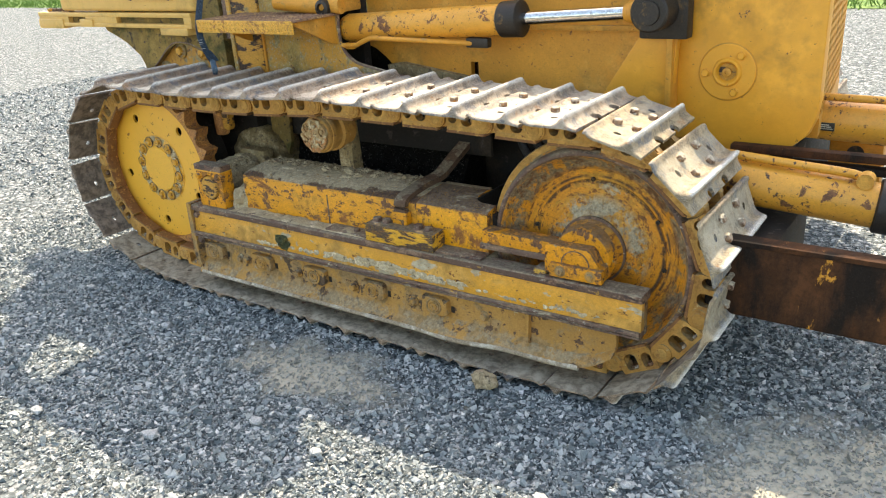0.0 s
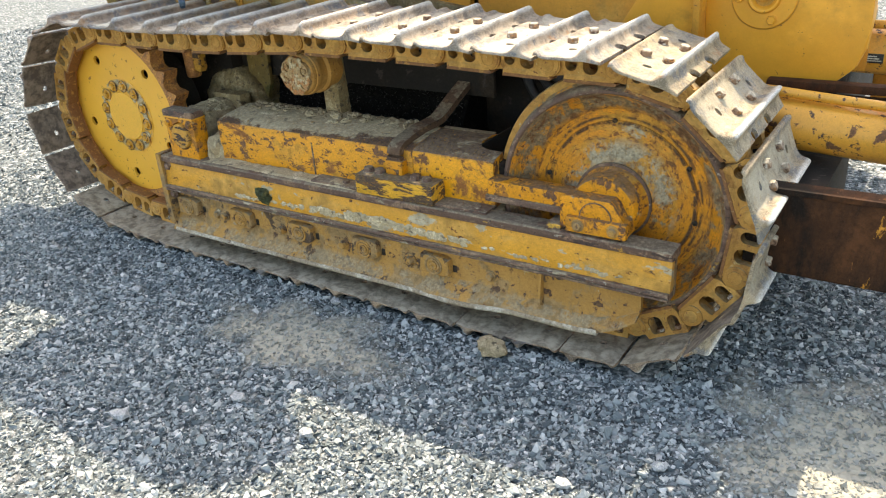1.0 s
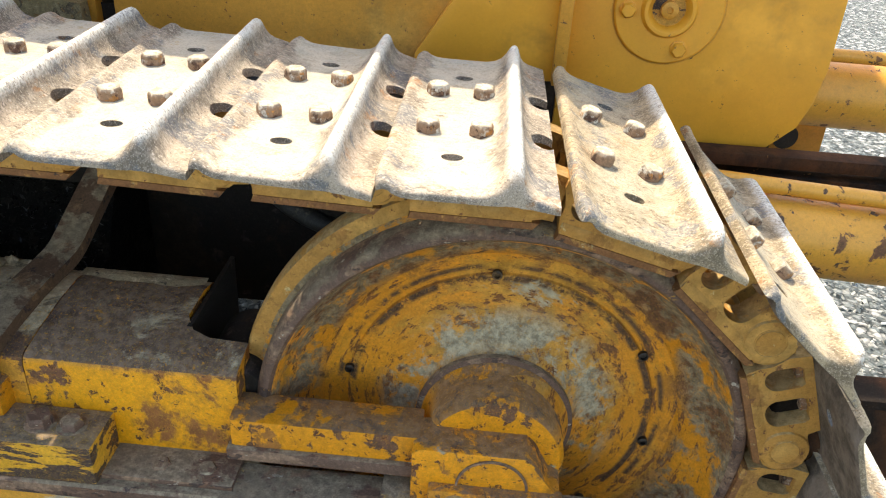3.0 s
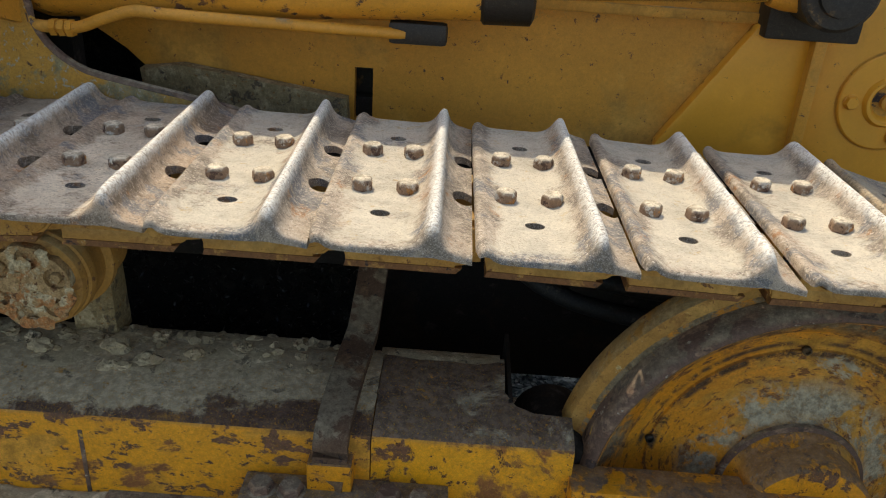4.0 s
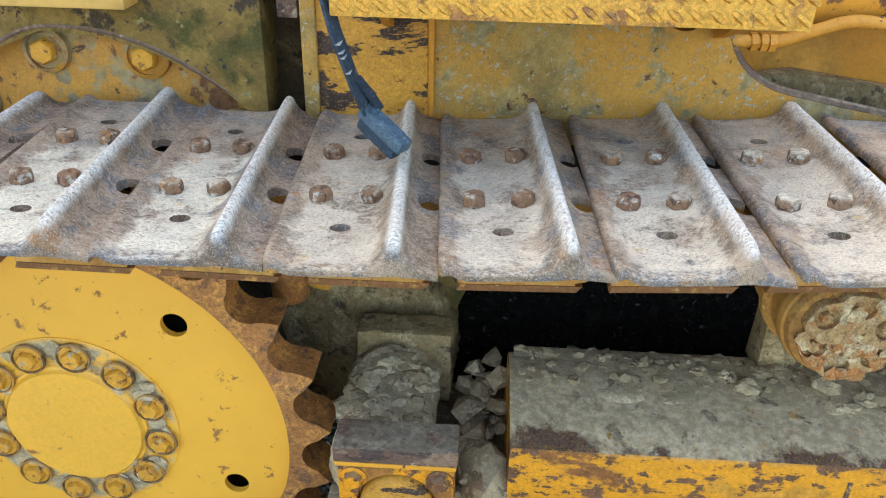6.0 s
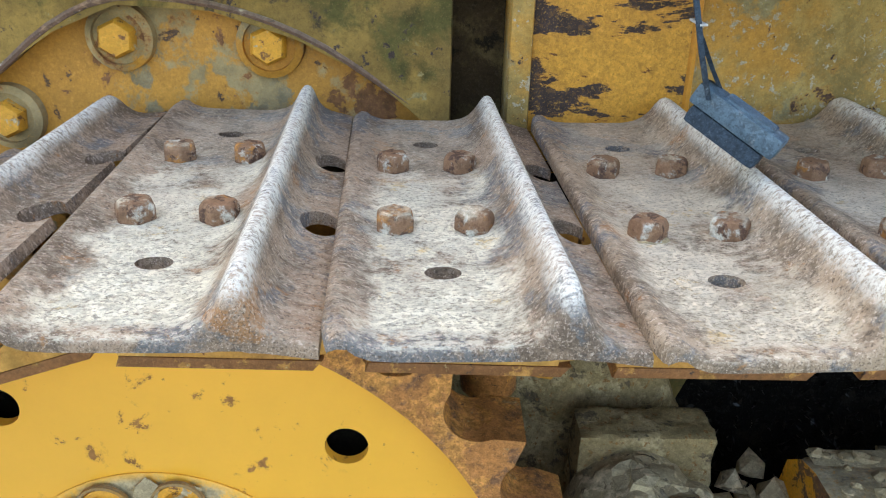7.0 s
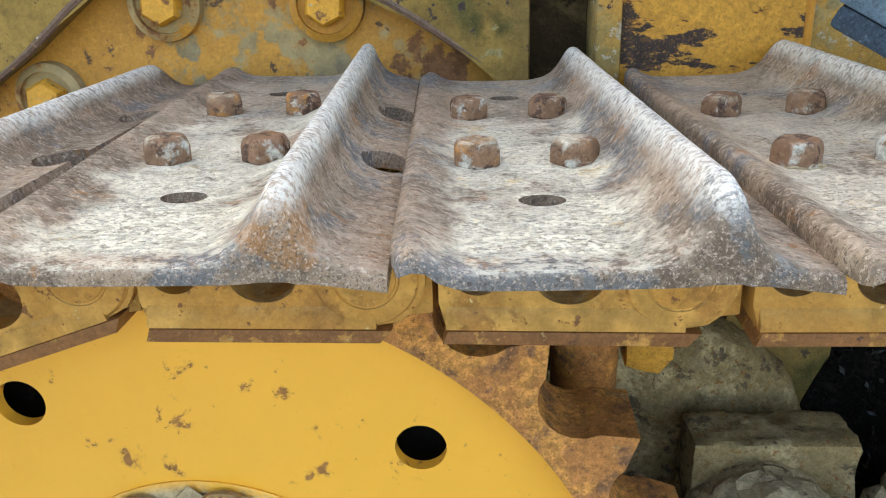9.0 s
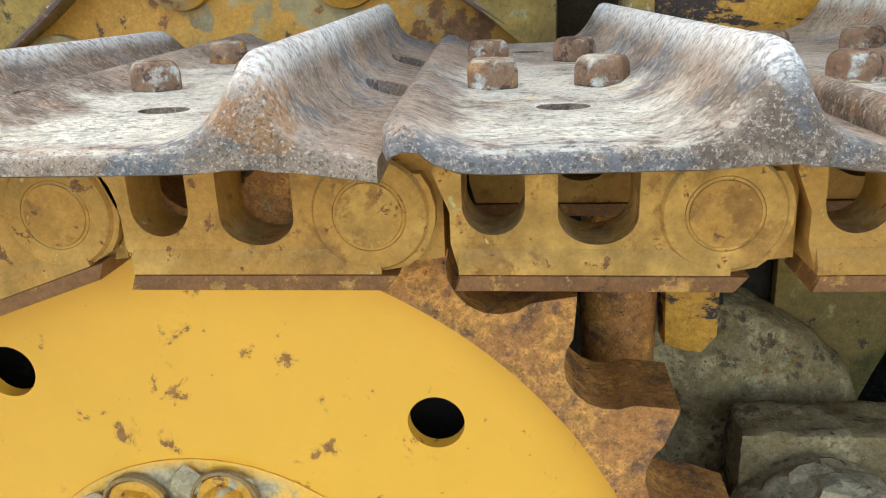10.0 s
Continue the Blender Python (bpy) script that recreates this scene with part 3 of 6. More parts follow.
    return part_mesh(name, me, material, parent, label, sharp)


def part_mesh(name, me, material, parent=None, label="", sharp=38.0):
    me.materials.clear()
    me.materials.append(material)
    if len(me.polygons):
        me.polygons.foreach_set("use_smooth", [True] * len(me.polygons))
        me.set_sharp_from_angle(angle=radians(sharp))
    ob = new(name, me)
    if parent is not None:
        ob.parent = parent
    return tagged(ob, label)


def B():
    return bmesh.new()


def box(bm, x0, x1, y0, y1, z0, z1, bevel=0.003, segments=2, m=None):
    r = bmesh.ops.create_cube(bm, size=1.0)
    vs = r["verts"]
    for v in vs:
        v.co = Vector(((x0 + x1) / 2 + v.co.x * (x1 - x0), (y0 + y1) / 2 + v.co.y * (y1 - y0), (z0 + z1) / 2 + v.co.z * (z1 - z0)))
    if bevel:
        es = list({e for v in vs for e in v.link_edges})
        r = bmesh.ops.bevel(bm, geom=es, offset=bevel, segments=segments, profile=0.6, affect="EDGES")
        vs = list({v for f in r["faces"] for v in f.verts} | {v for v in vs if v.is_valid})
    if m is not None:
        bmesh.ops.transform(bm, matrix=m, verts=vs)
    return bm


def prism(bm, pts, a0, a1, axis="y", bevel=0.0):
    """A polygon swept along an axis: along y the points are (x, z), along x (y, z), along z (x, y)."""
    def at(p, a):
        return {"y": (p[0], a, p[1]), "x": (a, p[0], p[1]), "z": (p[0], p[1], a)}[axis]
    lo = [bm.verts.new(at(p, a0)) for p in pts]
    hi = [bm.verts.new(at(p, a1)) for p in pts]
    n = len(pts)
    fs = [bm.faces.new(lo), bm.faces.new(hi[::-1])]
    fs += [bm.faces.new((lo[i], hi[i], hi[(i + 1) % n], lo[(i + 1) % n])) for i in range(n)]
    if bevel:
        es = list({e for f in fs[:2] for e in f.edges})
        bmesh.ops.bevel(bm, geom=es, offset=bevel, segments=2, profile=0.6, affect="EDGES")
    return bm


def lathe(bm, prof, cx, cz, seg=48, closed=True):
    """Rings (radius, y) turned round an axis along y through (cx, cz)."""
    rings = []
    for r, y in prof:
        if r < 1e-5:
            rings.append([bm.verts.new((cx, y, cz))])
        else:
            rings.append([bm.verts.new((cx + r * math.cos(2 * math.pi * i / seg), y, cz + r * math.sin(2 * math.pi * i / seg))) for i in range(seg)])
    for a, b in zip(rings, rings[1:]):
        for i in range(seg):
            j = (i + 1) % seg
            if len(a) == 1 and len(b) == 1:
                continue
            if len(a) == 1:
                bm.faces.new((a[0], b[i], b[j]))
            elif len(b) == 1:
                bm.faces.new((a[i], b[0], a[j]))
            else:
                bm.faces.new((a[i], b[i], b[j], a[j]))
    for ring in (rings[0], rings[-1]):
        if closed and len(ring) > 1:
            bm.faces.new(ring)
    return bm


def tube(bm, pts, radius, seg=14, smooth=4, flat=None):
    """A tube along points; flat=(width, height) makes a strap."""
    P = [Vector(p) for p in pts]
    if smooth > 1 and len(P) > 2:
        Q = []
        for i in range(len(P) - 1):
            p0, p1, p2, p3 = P[max(i - 1, 0)], P[i], P[i + 1], P[min(i + 2, len(P) - 1)]
            for k in range(smooth):
                t = k / smooth
                Q.append(0.5 * (2 * p1 + (p2 - p0) * t + (2 * p0 - 5 * p1 + 4 * p2 - p3) * t * t + (3 * p1 - p0 - 3 * p2 + p3) * t ** 3))
        P = Q + [P[-1]]
    rings, up = [], Vector((0.03, 0.02, 1))
    for i, p in enumerate(P):
        d = (P[min(i + 1, len(P) - 1)] - P[max(i - 1, 0)]).normalized()
        a = d.cross(up)
        if a.length < 0.05:
            a = d.cross(Vector((0, 1, 0.1)))
        a.normalize()
        b = a.cross(d).normalized()
        r = radius[min(i, len(radius) - 1)] if isinstance(radius, (list, tuple)) else radius
        if flat:
            w, h = flat
            rings.append([bm.verts.new(p + a * x * w / 2 + b * y * h / 2) for x, y in ((-1, -1), (1, -1), (1, 1), (-1, 1))])
        else:
            rings.append([bm.verts.new(p + a * r * math.cos(2 * math.pi * k / seg) + b * r * math.sin(2 * math.pi * k / seg)) for k in range(seg)])
    n = len(rings[0])
    for ra, rb in zip(rings, rings[1:]):
        for k in range(n):
            bm.faces.new((ra[k], rb[k], rb[(k + 1) % n], ra[(k + 1) % n]))
    bm.faces.new(rings[0])
    bm.faces.new(rings[-1][::-1])
    return bm


def hexbolt(bm, c, r, h, axis=(0, -1, 0), turn=0.0, washer=0.0):
    """A worn hexagon head on c, standing out along axis."""
    q = Vector(axis).to_track_quat("Z", "Y").to_matrix().to_4x4()
    m = Matrix.Translation(c) @ q @ pose(0, 0, 0, 0, 0, turn)
    levels = []
    if washer:
        levels.append((washer, 0.0, 16))
    for n, prof in ((6, ((r, 0.0), (r, h * 0.72), (r * 0.82, h))),):
        rings = [[bm.verts.new(m @ Vector((rr * math.cos(2 * math.pi * i / n), rr * math.sin(2 * math.pi * i / n), z))) for i in range(n)] for rr, z in prof]
        for a, b in zip(rings, rings[1:]):
            for i in range(n):
                bm.faces.new((a[i], a[(i + 1) % n], b[(i + 1) % n], b[i]))
        bm.faces.new(rings[-1])
        bm.faces.new(rings[0][::-1])
    for rr, z, n in levels:
        rings = [[bm.verts.new(m @ Vector((k * math.cos(2 * math.pi * i / n), k * math.sin(2 * math.pi * i / n), zz))) for i in range(n)] for k, zz in ((rr, 0.0), (rr, h * 0.22), (rr * 0.94, h * 0.27))]
        for a, b in zip(rings, rings[1:]):
            for i in range(n):
                bm.faces.new((a[i], a[(i + 1) % n], b[(i + 1) % n], b[i]))
        bm.faces.new(rings[-1])
        bm.faces.new(rings[0][::-1])
    return bm


def lump(bm, c, size, seed, sub=2, rough=0.35, squash=(1, 1, 1)):
    """An uneven clod."""
    r = bmesh.ops.create_icosphere(bm, subdivisions=sub, radius=1.0)
    o = Vector((seed * 3.71, seed * 1.93, seed * 0.77))
    for v in r["verts"]:
        k = 1 + rough * noise.noise(v.co * 1.3 + o) + rough * 0.5 * noise.noise(v.co * 3.1 + o)
        d = v.co * k * size
        v.co = Vector(c) + Vector((d.x * squash[0], d.y * squash[1], d.z * squash[2]))
    return bm


def crust(bm, x0, x1, y0, y1, z, height, step=0.008, seed=1.0, slope=(0.0, 0.0), level=0.0):
    """A lumpy skin of dried mud over a patch, sinking below it at the rims."""
    nx, ny = max(2, int((x1 - x0) / step)), max(2, int((y1 - y0) / step))
    g = []
    for i in range(nx + 1):
        row = []
        for j in range(ny + 1):
            u, w = i / nx, j / ny
            x, y = x0 + (x1 - x0) * u, y0 + (y1 - y0) * w
            p = Vector((x * 14, y * 14, seed))
            n = noise.fractal(p, 0.9, 2.1, 5)
            n2 = noise.noise(p * 0.33 + Vector((7, 3, 1)))
            e = min(1.0, 7 * min(u, 1 - u, w, 1 - w))
            h = height * (0.35 + 0.75 * n + 0.7 * n2 + level) * e - height * 0.25 * (1 - e)
            row.append(bm.verts.new((x, y, z + slope[0] * (x - x0) + slope[1] * (y - y0) + h)))
        g.append(row)
    for i in range(nx):
        for j in range(ny):
            bm.faces.new((g[i][j], g[i + 1][j], g[i + 1][j + 1], g[i][j + 1]))
    return bm


def carve(bm, cutters):
    """The solid bm less the solids in cutters, as a mesh."""
    me = bpy.data.meshes.new("solid")
    bmesh.ops.recalc_face_normals(bm, faces=bm.faces[:])
    bm.to_mesh(me)
    bm.free()
    ob = new("solid", me)
    tools = []
    for c in cutters:
        cm = bpy.data.meshes.new("tool")
        bmesh.ops.recalc_face_normals(c, faces=c.faces[:])
        c.to_mesh(cm)
        c.free()
        tool = new("tool", cm)
        tools.append(tool)
        mod = ob.modifiers.new("cut", "BOOLEAN")
        mod.operation, mod.object, mod.solver = "DIFFERENCE", tool, "EXACT"
    bpy.context.view_layer.update()
    out = bpy.data.meshes.new_from_object(ob.evaluated_get(bpy.context.evaluated_depsgraph_get()))
    for o in [ob] + tools:
        d = o.data
        bpy.data.objects.remove(o)
        bpy.data.meshes.remove(d)
    return out


def muddy(bm, amp, scale=22.0, cuts=2, seed=0.0):
    """Breaks the faces up and pushes them about, as under a coat of mud."""
    bmesh.ops.triangulate(bm, faces=[f for f in bm.faces if len(f.verts) > 4])
    for _ in range(cuts):
        long_ = [e for e in bm.edges if e.calc_length() > 0.008]
        bmesh.ops.subdivide_edges(bm, edges=long_, cuts=1, use_grid_fill=True)
    bm.normal_update()
    o = Vector((seed, seed * 2, seed * 3))
    for v in bm.verts:
        n = noise.fractal(v.co * scale + o, 0.45, 2.2, 5)
        v.co += v.normal * amp * n
    return bm


def drum(cx, cz, r, y0, y1, seg=28):
    return lathe(B(), [(r, y0), (r, y1)], cx, cz, seg)


def thing(name, label, category, at=(0, 0, 0), group=""):
    ob = new(name)
    ob.location = at
    return tagged(ob, label, category, group)


def child(ob, parent):
    ob.parent = parent
    return ob

# ---- ground ----
def ground_height(x, y):
    p = Vector((x * 0.9, y * 0.9, 0.3))
    return 0.012 * noise.noise(p) + 0.006 * noise.noise(p * 3.3)


def dusty(x, y):
    """How far pale dust fills the gravel: two trodden patches beside the track."""
    return max(math.exp(-(((x - 1.22) / 0.30) ** 2 + ((y + 0.22) / 0.17) ** 2)), 0.8 * math.exp(-(((x - 2.75) / 0.35) ** 2 + ((y + 0.05) / 0.30) ** 2)))


def dust_mask(N, L, vec, edge):
    """Node version of dusty(), broken up by noise."""
    noise_ = N.new("ShaderNodeTexNoise")
    noise_.inputs["Scale"].default_value, noise_.inputs["Detail"].default_value = 9.0, 8.0
    L.new(vec, noise_.inputs["Vector"])
    total = None
    for cx, cy, rx, ry in ((1.22, -0.22, 0.36, 0.20), (2.75, -0.05, 0.42, 0.36)):
        sub = N.new("ShaderNodeVectorMath")
        sub.operation = "SUBTRACT"
        sub.inputs[1].default_value = (cx, cy, 0)
        L.new(vec, sub.inputs[0])
        div = N.new("ShaderNodeVectorMath")
        div.operation = "MULTIPLY"
        div.inputs[1].default_value = (1 / rx, 1 / ry, 0)
        L.new(sub.outputs[0], div.inputs[0])
        ln = N.new("ShaderNodeVectorMath")
        ln.operation = "LENGTH"
        L.new(div.outputs[0], ln.inputs[0])
        add = N.new("ShaderNodeMath")
        add.operation = "MULTIPLY_ADD"
        add.inputs[1].default_value = 1.6
        L.new(noise_.outputs["Fac"], add.inputs[0])
        L.new(ln.outputs["Value"], add.inputs[2])
        mr = N.new("ShaderNodeMapRange")
        for k, v in (("From Min", 1.75 + edge), ("From Max", 1.35 + edge), ("To Min", 0.0), ("To Max", 1.0)):
            mr.inputs[k].default_value = v
        L.new(add.outputs[0], mr.inputs["Value"])
        if total is None:
            total = mr.outputs[0]
        else:
            mx = N.new("ShaderNodeMath")
            mx.operation = "MAXIMUM"
            L.new(total, mx.inputs[0])
            L.new(mr.outputs[0], mx.inputs[1])
            total = mx.outputs[0]
    return total


def gravel_bed():
    """Packed crushed stone: cells of many greys with dark gaps, dust between."""
    m = bpy.data.materials.new("packed_gravel")
    m.use_nodes = True
    t = m.node_tree
    N, L = t.nodes, t.links
    tex = N.new("ShaderNodeTexCoord")
    warp = N.new("ShaderNodeTexNoise")
    warp.inputs["Scale"].default_value, warp.inputs["Detail"].default_value = 45.0, 4.0
    L.new(tex.outputs["Object"], warp.inputs["Vector"])
    va = N.new("ShaderNodeVectorMath")
    va.operation = "MULTIPLY_ADD"
    va.inputs[1].default_value = (0.022, 0.022, 0.0)
    L.new(warp.outputs["Color"], va.inputs[0])
    L.new(tex.outputs["Object"], va.inputs[2])
    col, height = None, None
    for scale, amount in ((52.0, None), (120.0, 0.35)):
        vo = N.new("ShaderNodeTexVoronoi")
        vo.inputs["Scale"].default_value = scale
        L.new(va.outputs[0], vo.inputs["Vector"])
        sep = N.new("ShaderNodeSeparateColor")
        L.new(vo.outputs["Color"], sep.inputs[0])
        ramp = N.new("ShaderNodeValToRGB")
        ramp.color_ramp.elements[0].color = (0.030, 0.038, 0.043, 1)
        ramp.color_ramp.elements[1].color = (0.60, 0.60, 0.58, 1)
        for pos, c in ((0.35, (0.09, 0.112, 0.12, 1)), (0.7, (0.215, 0.24, 0.243, 1))):
            ramp.color_ramp.elements.new(pos).color = c
        L.new(sep.outputs[0], ramp.inputs[0])
        gap = N.new("ShaderNodeMapRange")
        for k, v in (("From Min", 0.35), ("From Max", 0.75), ("To Min", 1.0), ("To Max", 0.30)):
            gap.inputs[k].default_value = v
        L.new(vo.outputs["Distance"], gap.inputs["Value"])
        mul = N.new("ShaderNodeVectorMath")
        mul.operation = "SCALE"
        L.new(ramp.outputs[0], mul.inputs[0])
        L.new(gap.outputs[0], mul.inputs["Scale"])
        if col is None:
            col, height = mul.outputs[0], gap.outputs[0]
        else:
            mx = N.new("ShaderNodeMix")
            mx.data_type = "RGBA"
            mx.inputs[0].default_value = amount
            L.new(col, mx.inputs[6])
            L.new(mul.outputs[0], mx.inputs[7])
            col = mx.outputs[2]
    mx = N.new("ShaderNodeMix")
    mx.data_type = "RGBA"
    L.new(dust_mask(N, L, tex.outputs["Object"], 0.0), mx.inputs[0])
    L.new(col, mx.inputs[6])
    mx.inputs[7].default_value = (0.40, 0.37, 0.295, 1)
    bs = N["Principled BSDF"]
    bs.inputs["Roughness"].default_value = 0.92
    bs.inputs["Specular IOR Level"].default_value = 0.2
    L.new(mx.outputs[2], bs.inputs["Base Color"])
    bp = N.new("ShaderNodeBump")
    bp.inputs["Strength"].default_value, bp.inputs["Distance"].default_value = 1.0, 0.006
    L.new(height, bp.inputs["Height"])
    L.new(bp.outputs[0], bs.inputs["Normal"])
    return m


def build_ground():
    bm = B()
    xs = [-90, -40, -18, -9, -5] + [-3 + 0.06 * i for i in range(125)] + [5.5, 8, 14, 30, 90]
    ys = [-60, -20, -8, -4] + [-2.2 + 0.06 * i for i in range(75)] + [3.2, 4.5, 7, 12, 25, 60, 120]
    g = [[bm.verts.new((x, y, ground_height(x, y) - 0.012 if -3.2 < x < 4.6 and -2.3 < y < 2.4 else -0.012)) for y in ys] for x in xs]
    for i in range(len(xs) - 1):
        for j in range(len(ys) - 1):
            bm.faces.new((g[i][j], g[i + 1][j], g[i + 1][j + 1], g[i][j + 1]))
    m = gravel_bed()
    return tagged(part("ground", bm, m, sharp=180), "yard of crushed grey gravel with dusty patches", "ground", kind="structure")


def build_gravel():
    """Loose chips, one sheet of many small stones, thicker where the camera passes."""
    rng = np.random.default_rng(5)
    cube = bmesh.new()
    bmesh.ops.create_cube(cube, size=1.5)
    bmesh.ops.triangulate(cube, faces=cube.faces[:])
    bv = np.array([v.co[:] for v in cube.verts])
    bf = np.array([[v.index for v in f.verts] for f in cube.faces])
    cube.free()
    n1, n2, n3 = 165000, 25000, 30000
    x = np.concatenate([rng.uniform(-1.3, 3.4, n1), rng.uniform(-2.8, 4.2, n2), rng.uniform(-5.5, 0.5, n3)])
    y = np.concatenate([rng.uniform(-1.15, 0.75, n1), rng.uniform(-2.0, 2.2, n2), rng.uniform(0.6, 4.0, n3)])
    size = np.concatenate([np.exp(rng.normal(math.log(0.0037), 0.46, n1)), np.exp(rng.normal(math.log(0.0055), 0.4, n2)), np.exp(rng.normal(math.log(0.0075), 0.4, n3))])
    size = np.clip(size, 0.0019, 0.0125)
    bare = np.array([dusty(a, b) for a, b in zip(x, y)])
    keep = ~((x > -0.2) & (x < 2.2) & (y > 0.02) & (y < 0.385)) & (rng.random(len(x)) > bare * 0.75)
    # the loose chips thin out towards the edge of the trodden part
    rim = np.minimum(np.minimum(x + 1.3, 3.4 - x), y + 1.15) / 0.35
    keep &= (np.arange(len(x)) >= n1) | (rng.random(len(x)) < rim)
    x, y, size = x[keep], y[keep], size[keep]
    n = len(x)
    z = np.array([ground_height(a, b) if -3.2 < a < 4.6 and -2.3 < b < 2.4 else 0.0 for a, b in zip(x, y)]) - 0.012 + size * 0.25
    shapes = []
    for k in range(24):
        v = bv * (1 + 0.30 * rng.normal(size=(len(bv), 1)).clip(-1.3, 1.3)) + 0.22 * rng.normal(size=bv.shape).clip(-1.3, 1.3)
        cut = rng.normal(size=3)
        cut /= np.linalg.norm(cut)
        d = v @ cut
        v = v - np.outer(np.maximum(d - 0.35, 0), cut)
        shapes.append(v)
    shapes = np.array(shapes)
    pick = rng.integers(0, 24, n)
    sc = np.stack([rng.uniform(0.75, 1.5, n), rng.uniform(0.7, 1.2, n), rng.uniform(0.32, 0.72, n)], 1) * size[:, None]
    q = rng.normal(size=(n, 4)) * np.array([1, 0.35, 0.35, 1])
    q /= np.linalg.norm(q, axis=1)[:, None]
    w_, a_, b_, c_ = q.T
    R = np.stack([1 - 2 * (b_ * b_ + c_ * c_), 2 * (a_ * b_ - c_ * w_), 2 * (a_ * c_ + b_ * w_), 2 * (a_ * b_ + c_ * w_), 1 - 2 * (a_ * a_ + c_ * c_), 2 * (b_ * c_ - a_ * w_), 2 * (a_ * c_ - b_ * w_), 2 * (b_ * c_ + a_ * w_), 1 - 2 * (a_ * a_ + b_ * b_)], 1).reshape(n, 3, 3)
    V = np.einsum("nij,nkj->nki", R, shapes[pick] * sc[:, None, :]) + np.stack([x, y, z], 1)[:, None, :]
    F = bf[None] + (np.arange(n) * len(bv))[:, None, None]
    me = bpy.data.meshes.new("gravel")
    me.from_pydata(V.reshape(-1, 3).tolist(), [], F.reshape(-1, 3).tolist())
    m = bpy.data.materials.new("slate_chips")
    m.use_nodes = True
    t = m.node_tree
    N, L = t.nodes, t.links
    geo = N.new("ShaderNodeNewGeometry")
    ramp = N.new("ShaderNodeValToRGB")
    ramp.color_ramp.elements[0].color = (0.055, 0.072, 0.080, 1)
    ramp.color_ramp.elements[1].color = (0.76, 0.75, 0.72, 1)
    for pos, c in ((0.3, (0.20, 0.235, 0.24, 1)), (0.65, (0.37, 0.405, 0.40, 1)), (0.9, (0.56, 0.575, 0.55, 1))):
        e = ramp.color_ramp.elements.new(pos)
        e.color = c
    L.new(geo.outputs["Random Per Island"], ramp.inputs[0])
    tex = N.new("ShaderNodeTexCoord")
    no = N.new("ShaderNodeTexNoise")
    no.inputs["Scale"].default_value = 170.0
    no.inputs["Detail"].default_value = 5.0
    L.new(tex.outputs["Object"], no.inputs["Vector"])
    mr = N.new("ShaderNodeMath")
    mr.operation = "MULTIPLY"
    mr.inputs[1].default_value = 0.7
    L.new(dust_mask(N, L, tex.outputs["Object"], 0.05), mr.inputs[0])
    mx = N.new("ShaderNodeMix")
    mx.data_type = "RGBA"
    L.new(mr.outputs[0], mx.inputs[0])
    L.new(ramp.outputs[0], mx.inputs[6])
    mx.inputs[7].default_value = (0.385, 0.365, 0.305, 1)
    mul = N.new("ShaderNodeMix")
    mul.data_type, mul.blend_type = "RGBA", "MULTIPLY"
    mul.inputs[0].default_value = 0.5
    L.new(mx.outputs[2], mul.inputs[6])
    L.new(no.outputs["Fac"], mul.inputs[7])
    bs = N["Principled BSDF"]
    bs.inputs["Roughness"].default_value = 0.8
    bs.inputs["Specular IOR Level"].default_value = 0.3
    L.new(mul.outputs[2], bs.inputs["Base Color"])
    bp = N.new("ShaderNodeBump")
    bp.inputs["Strength"].default_value = 0.5
    bp.inputs["Distance"].default_value = 0.002
    L.new(no.outputs["Fac"], bp.inputs["Height"])
    L.new(bp.outputs[0], bs.inputs["Normal"])
    me.materials.append(m)
    return tagged(new("gravel", me), "loose crushed slate-grey gravel chips on the yard", "gravel", kind="stuff")


def build_grass():
    rng = np.random.default_rng(3)
    n = 9000
    x, y = rng.uniform(-26, 9, n), 9.8 + np.abs(rng.normal(0, 1.6, n))
    V, F = [], []
    for a, b in zip(x, y):
        hgt, yaw, lean = rng.uniform(0.05, 0.16), rng.uniform(0, 6.28), rng.uniform(-0.05, 0.05)
        w = 0.012
        k = len(V)
        c, s = math.cos(yaw), math.sin(yaw)
        V += [(a - w * c, b - w * s, -0.012), (a + w * c, b + w * s, -0.012), (a + lean + 0.5 * w * c, b + lean + 0.5 * w * s, hgt * 0.6), (a + lean * 2, b + lean * 2, hgt)]
        F += [(k, k + 1, k + 2), (k, k + 2, k + 3)]
    bm = B()
    vs = [bm.verts.new(p) for p in ((-60, 9.9, -0.004), (40, 9.9, -0.004), (40, 60, -0.004), (-60, 60, -0.004))]
    bm.faces.new(vs)
    m = surf("lawn_green", (0.10, 0.19, 0.035), [((0.17, 0.26, 0.06), 3.0, 0.52, 0.1, 0.9, 0.2), ((0.06, 0.11, 0.025), 9.0, 0.58, 0.08, 0.9, 0.0)], rough=0.9, bump=0.6, grain=60.0)
    verge = tagged(part("grass_verge", bm, m), "bright green mown grass beyond the gravel yard", "grass", kind="structure")
    me = bpy.data.meshes.new("grass_blades")
    me.from_pydata(V, [], F)
    me.materials.append(m)
    tagged(new("grass_blades", me), "short green grass blades along the yard edge", "grass", kind="stuff")
    return verge


build_ground()
build_gravel()
build_grass()

# ---- bulldozer ----
dozer = thing("bulldozer", "old yellow crawler bulldozer with worn paint and clay-caked track", "bulldozer", (1.0, 0.8, 0.0))
dozer_inv = Matrix.Translation((-1.0, -0.8, 0.0))


def dz(name, bm, material, label="", parent=None, sharp=38.0):
    """A part of the bulldozer, built in the place's own metres."""
    ob = part(name, bm, material, parent or dozer, label, sharp)
    if parent is None:
        ob.matrix_parent_inverse = dozer_inv
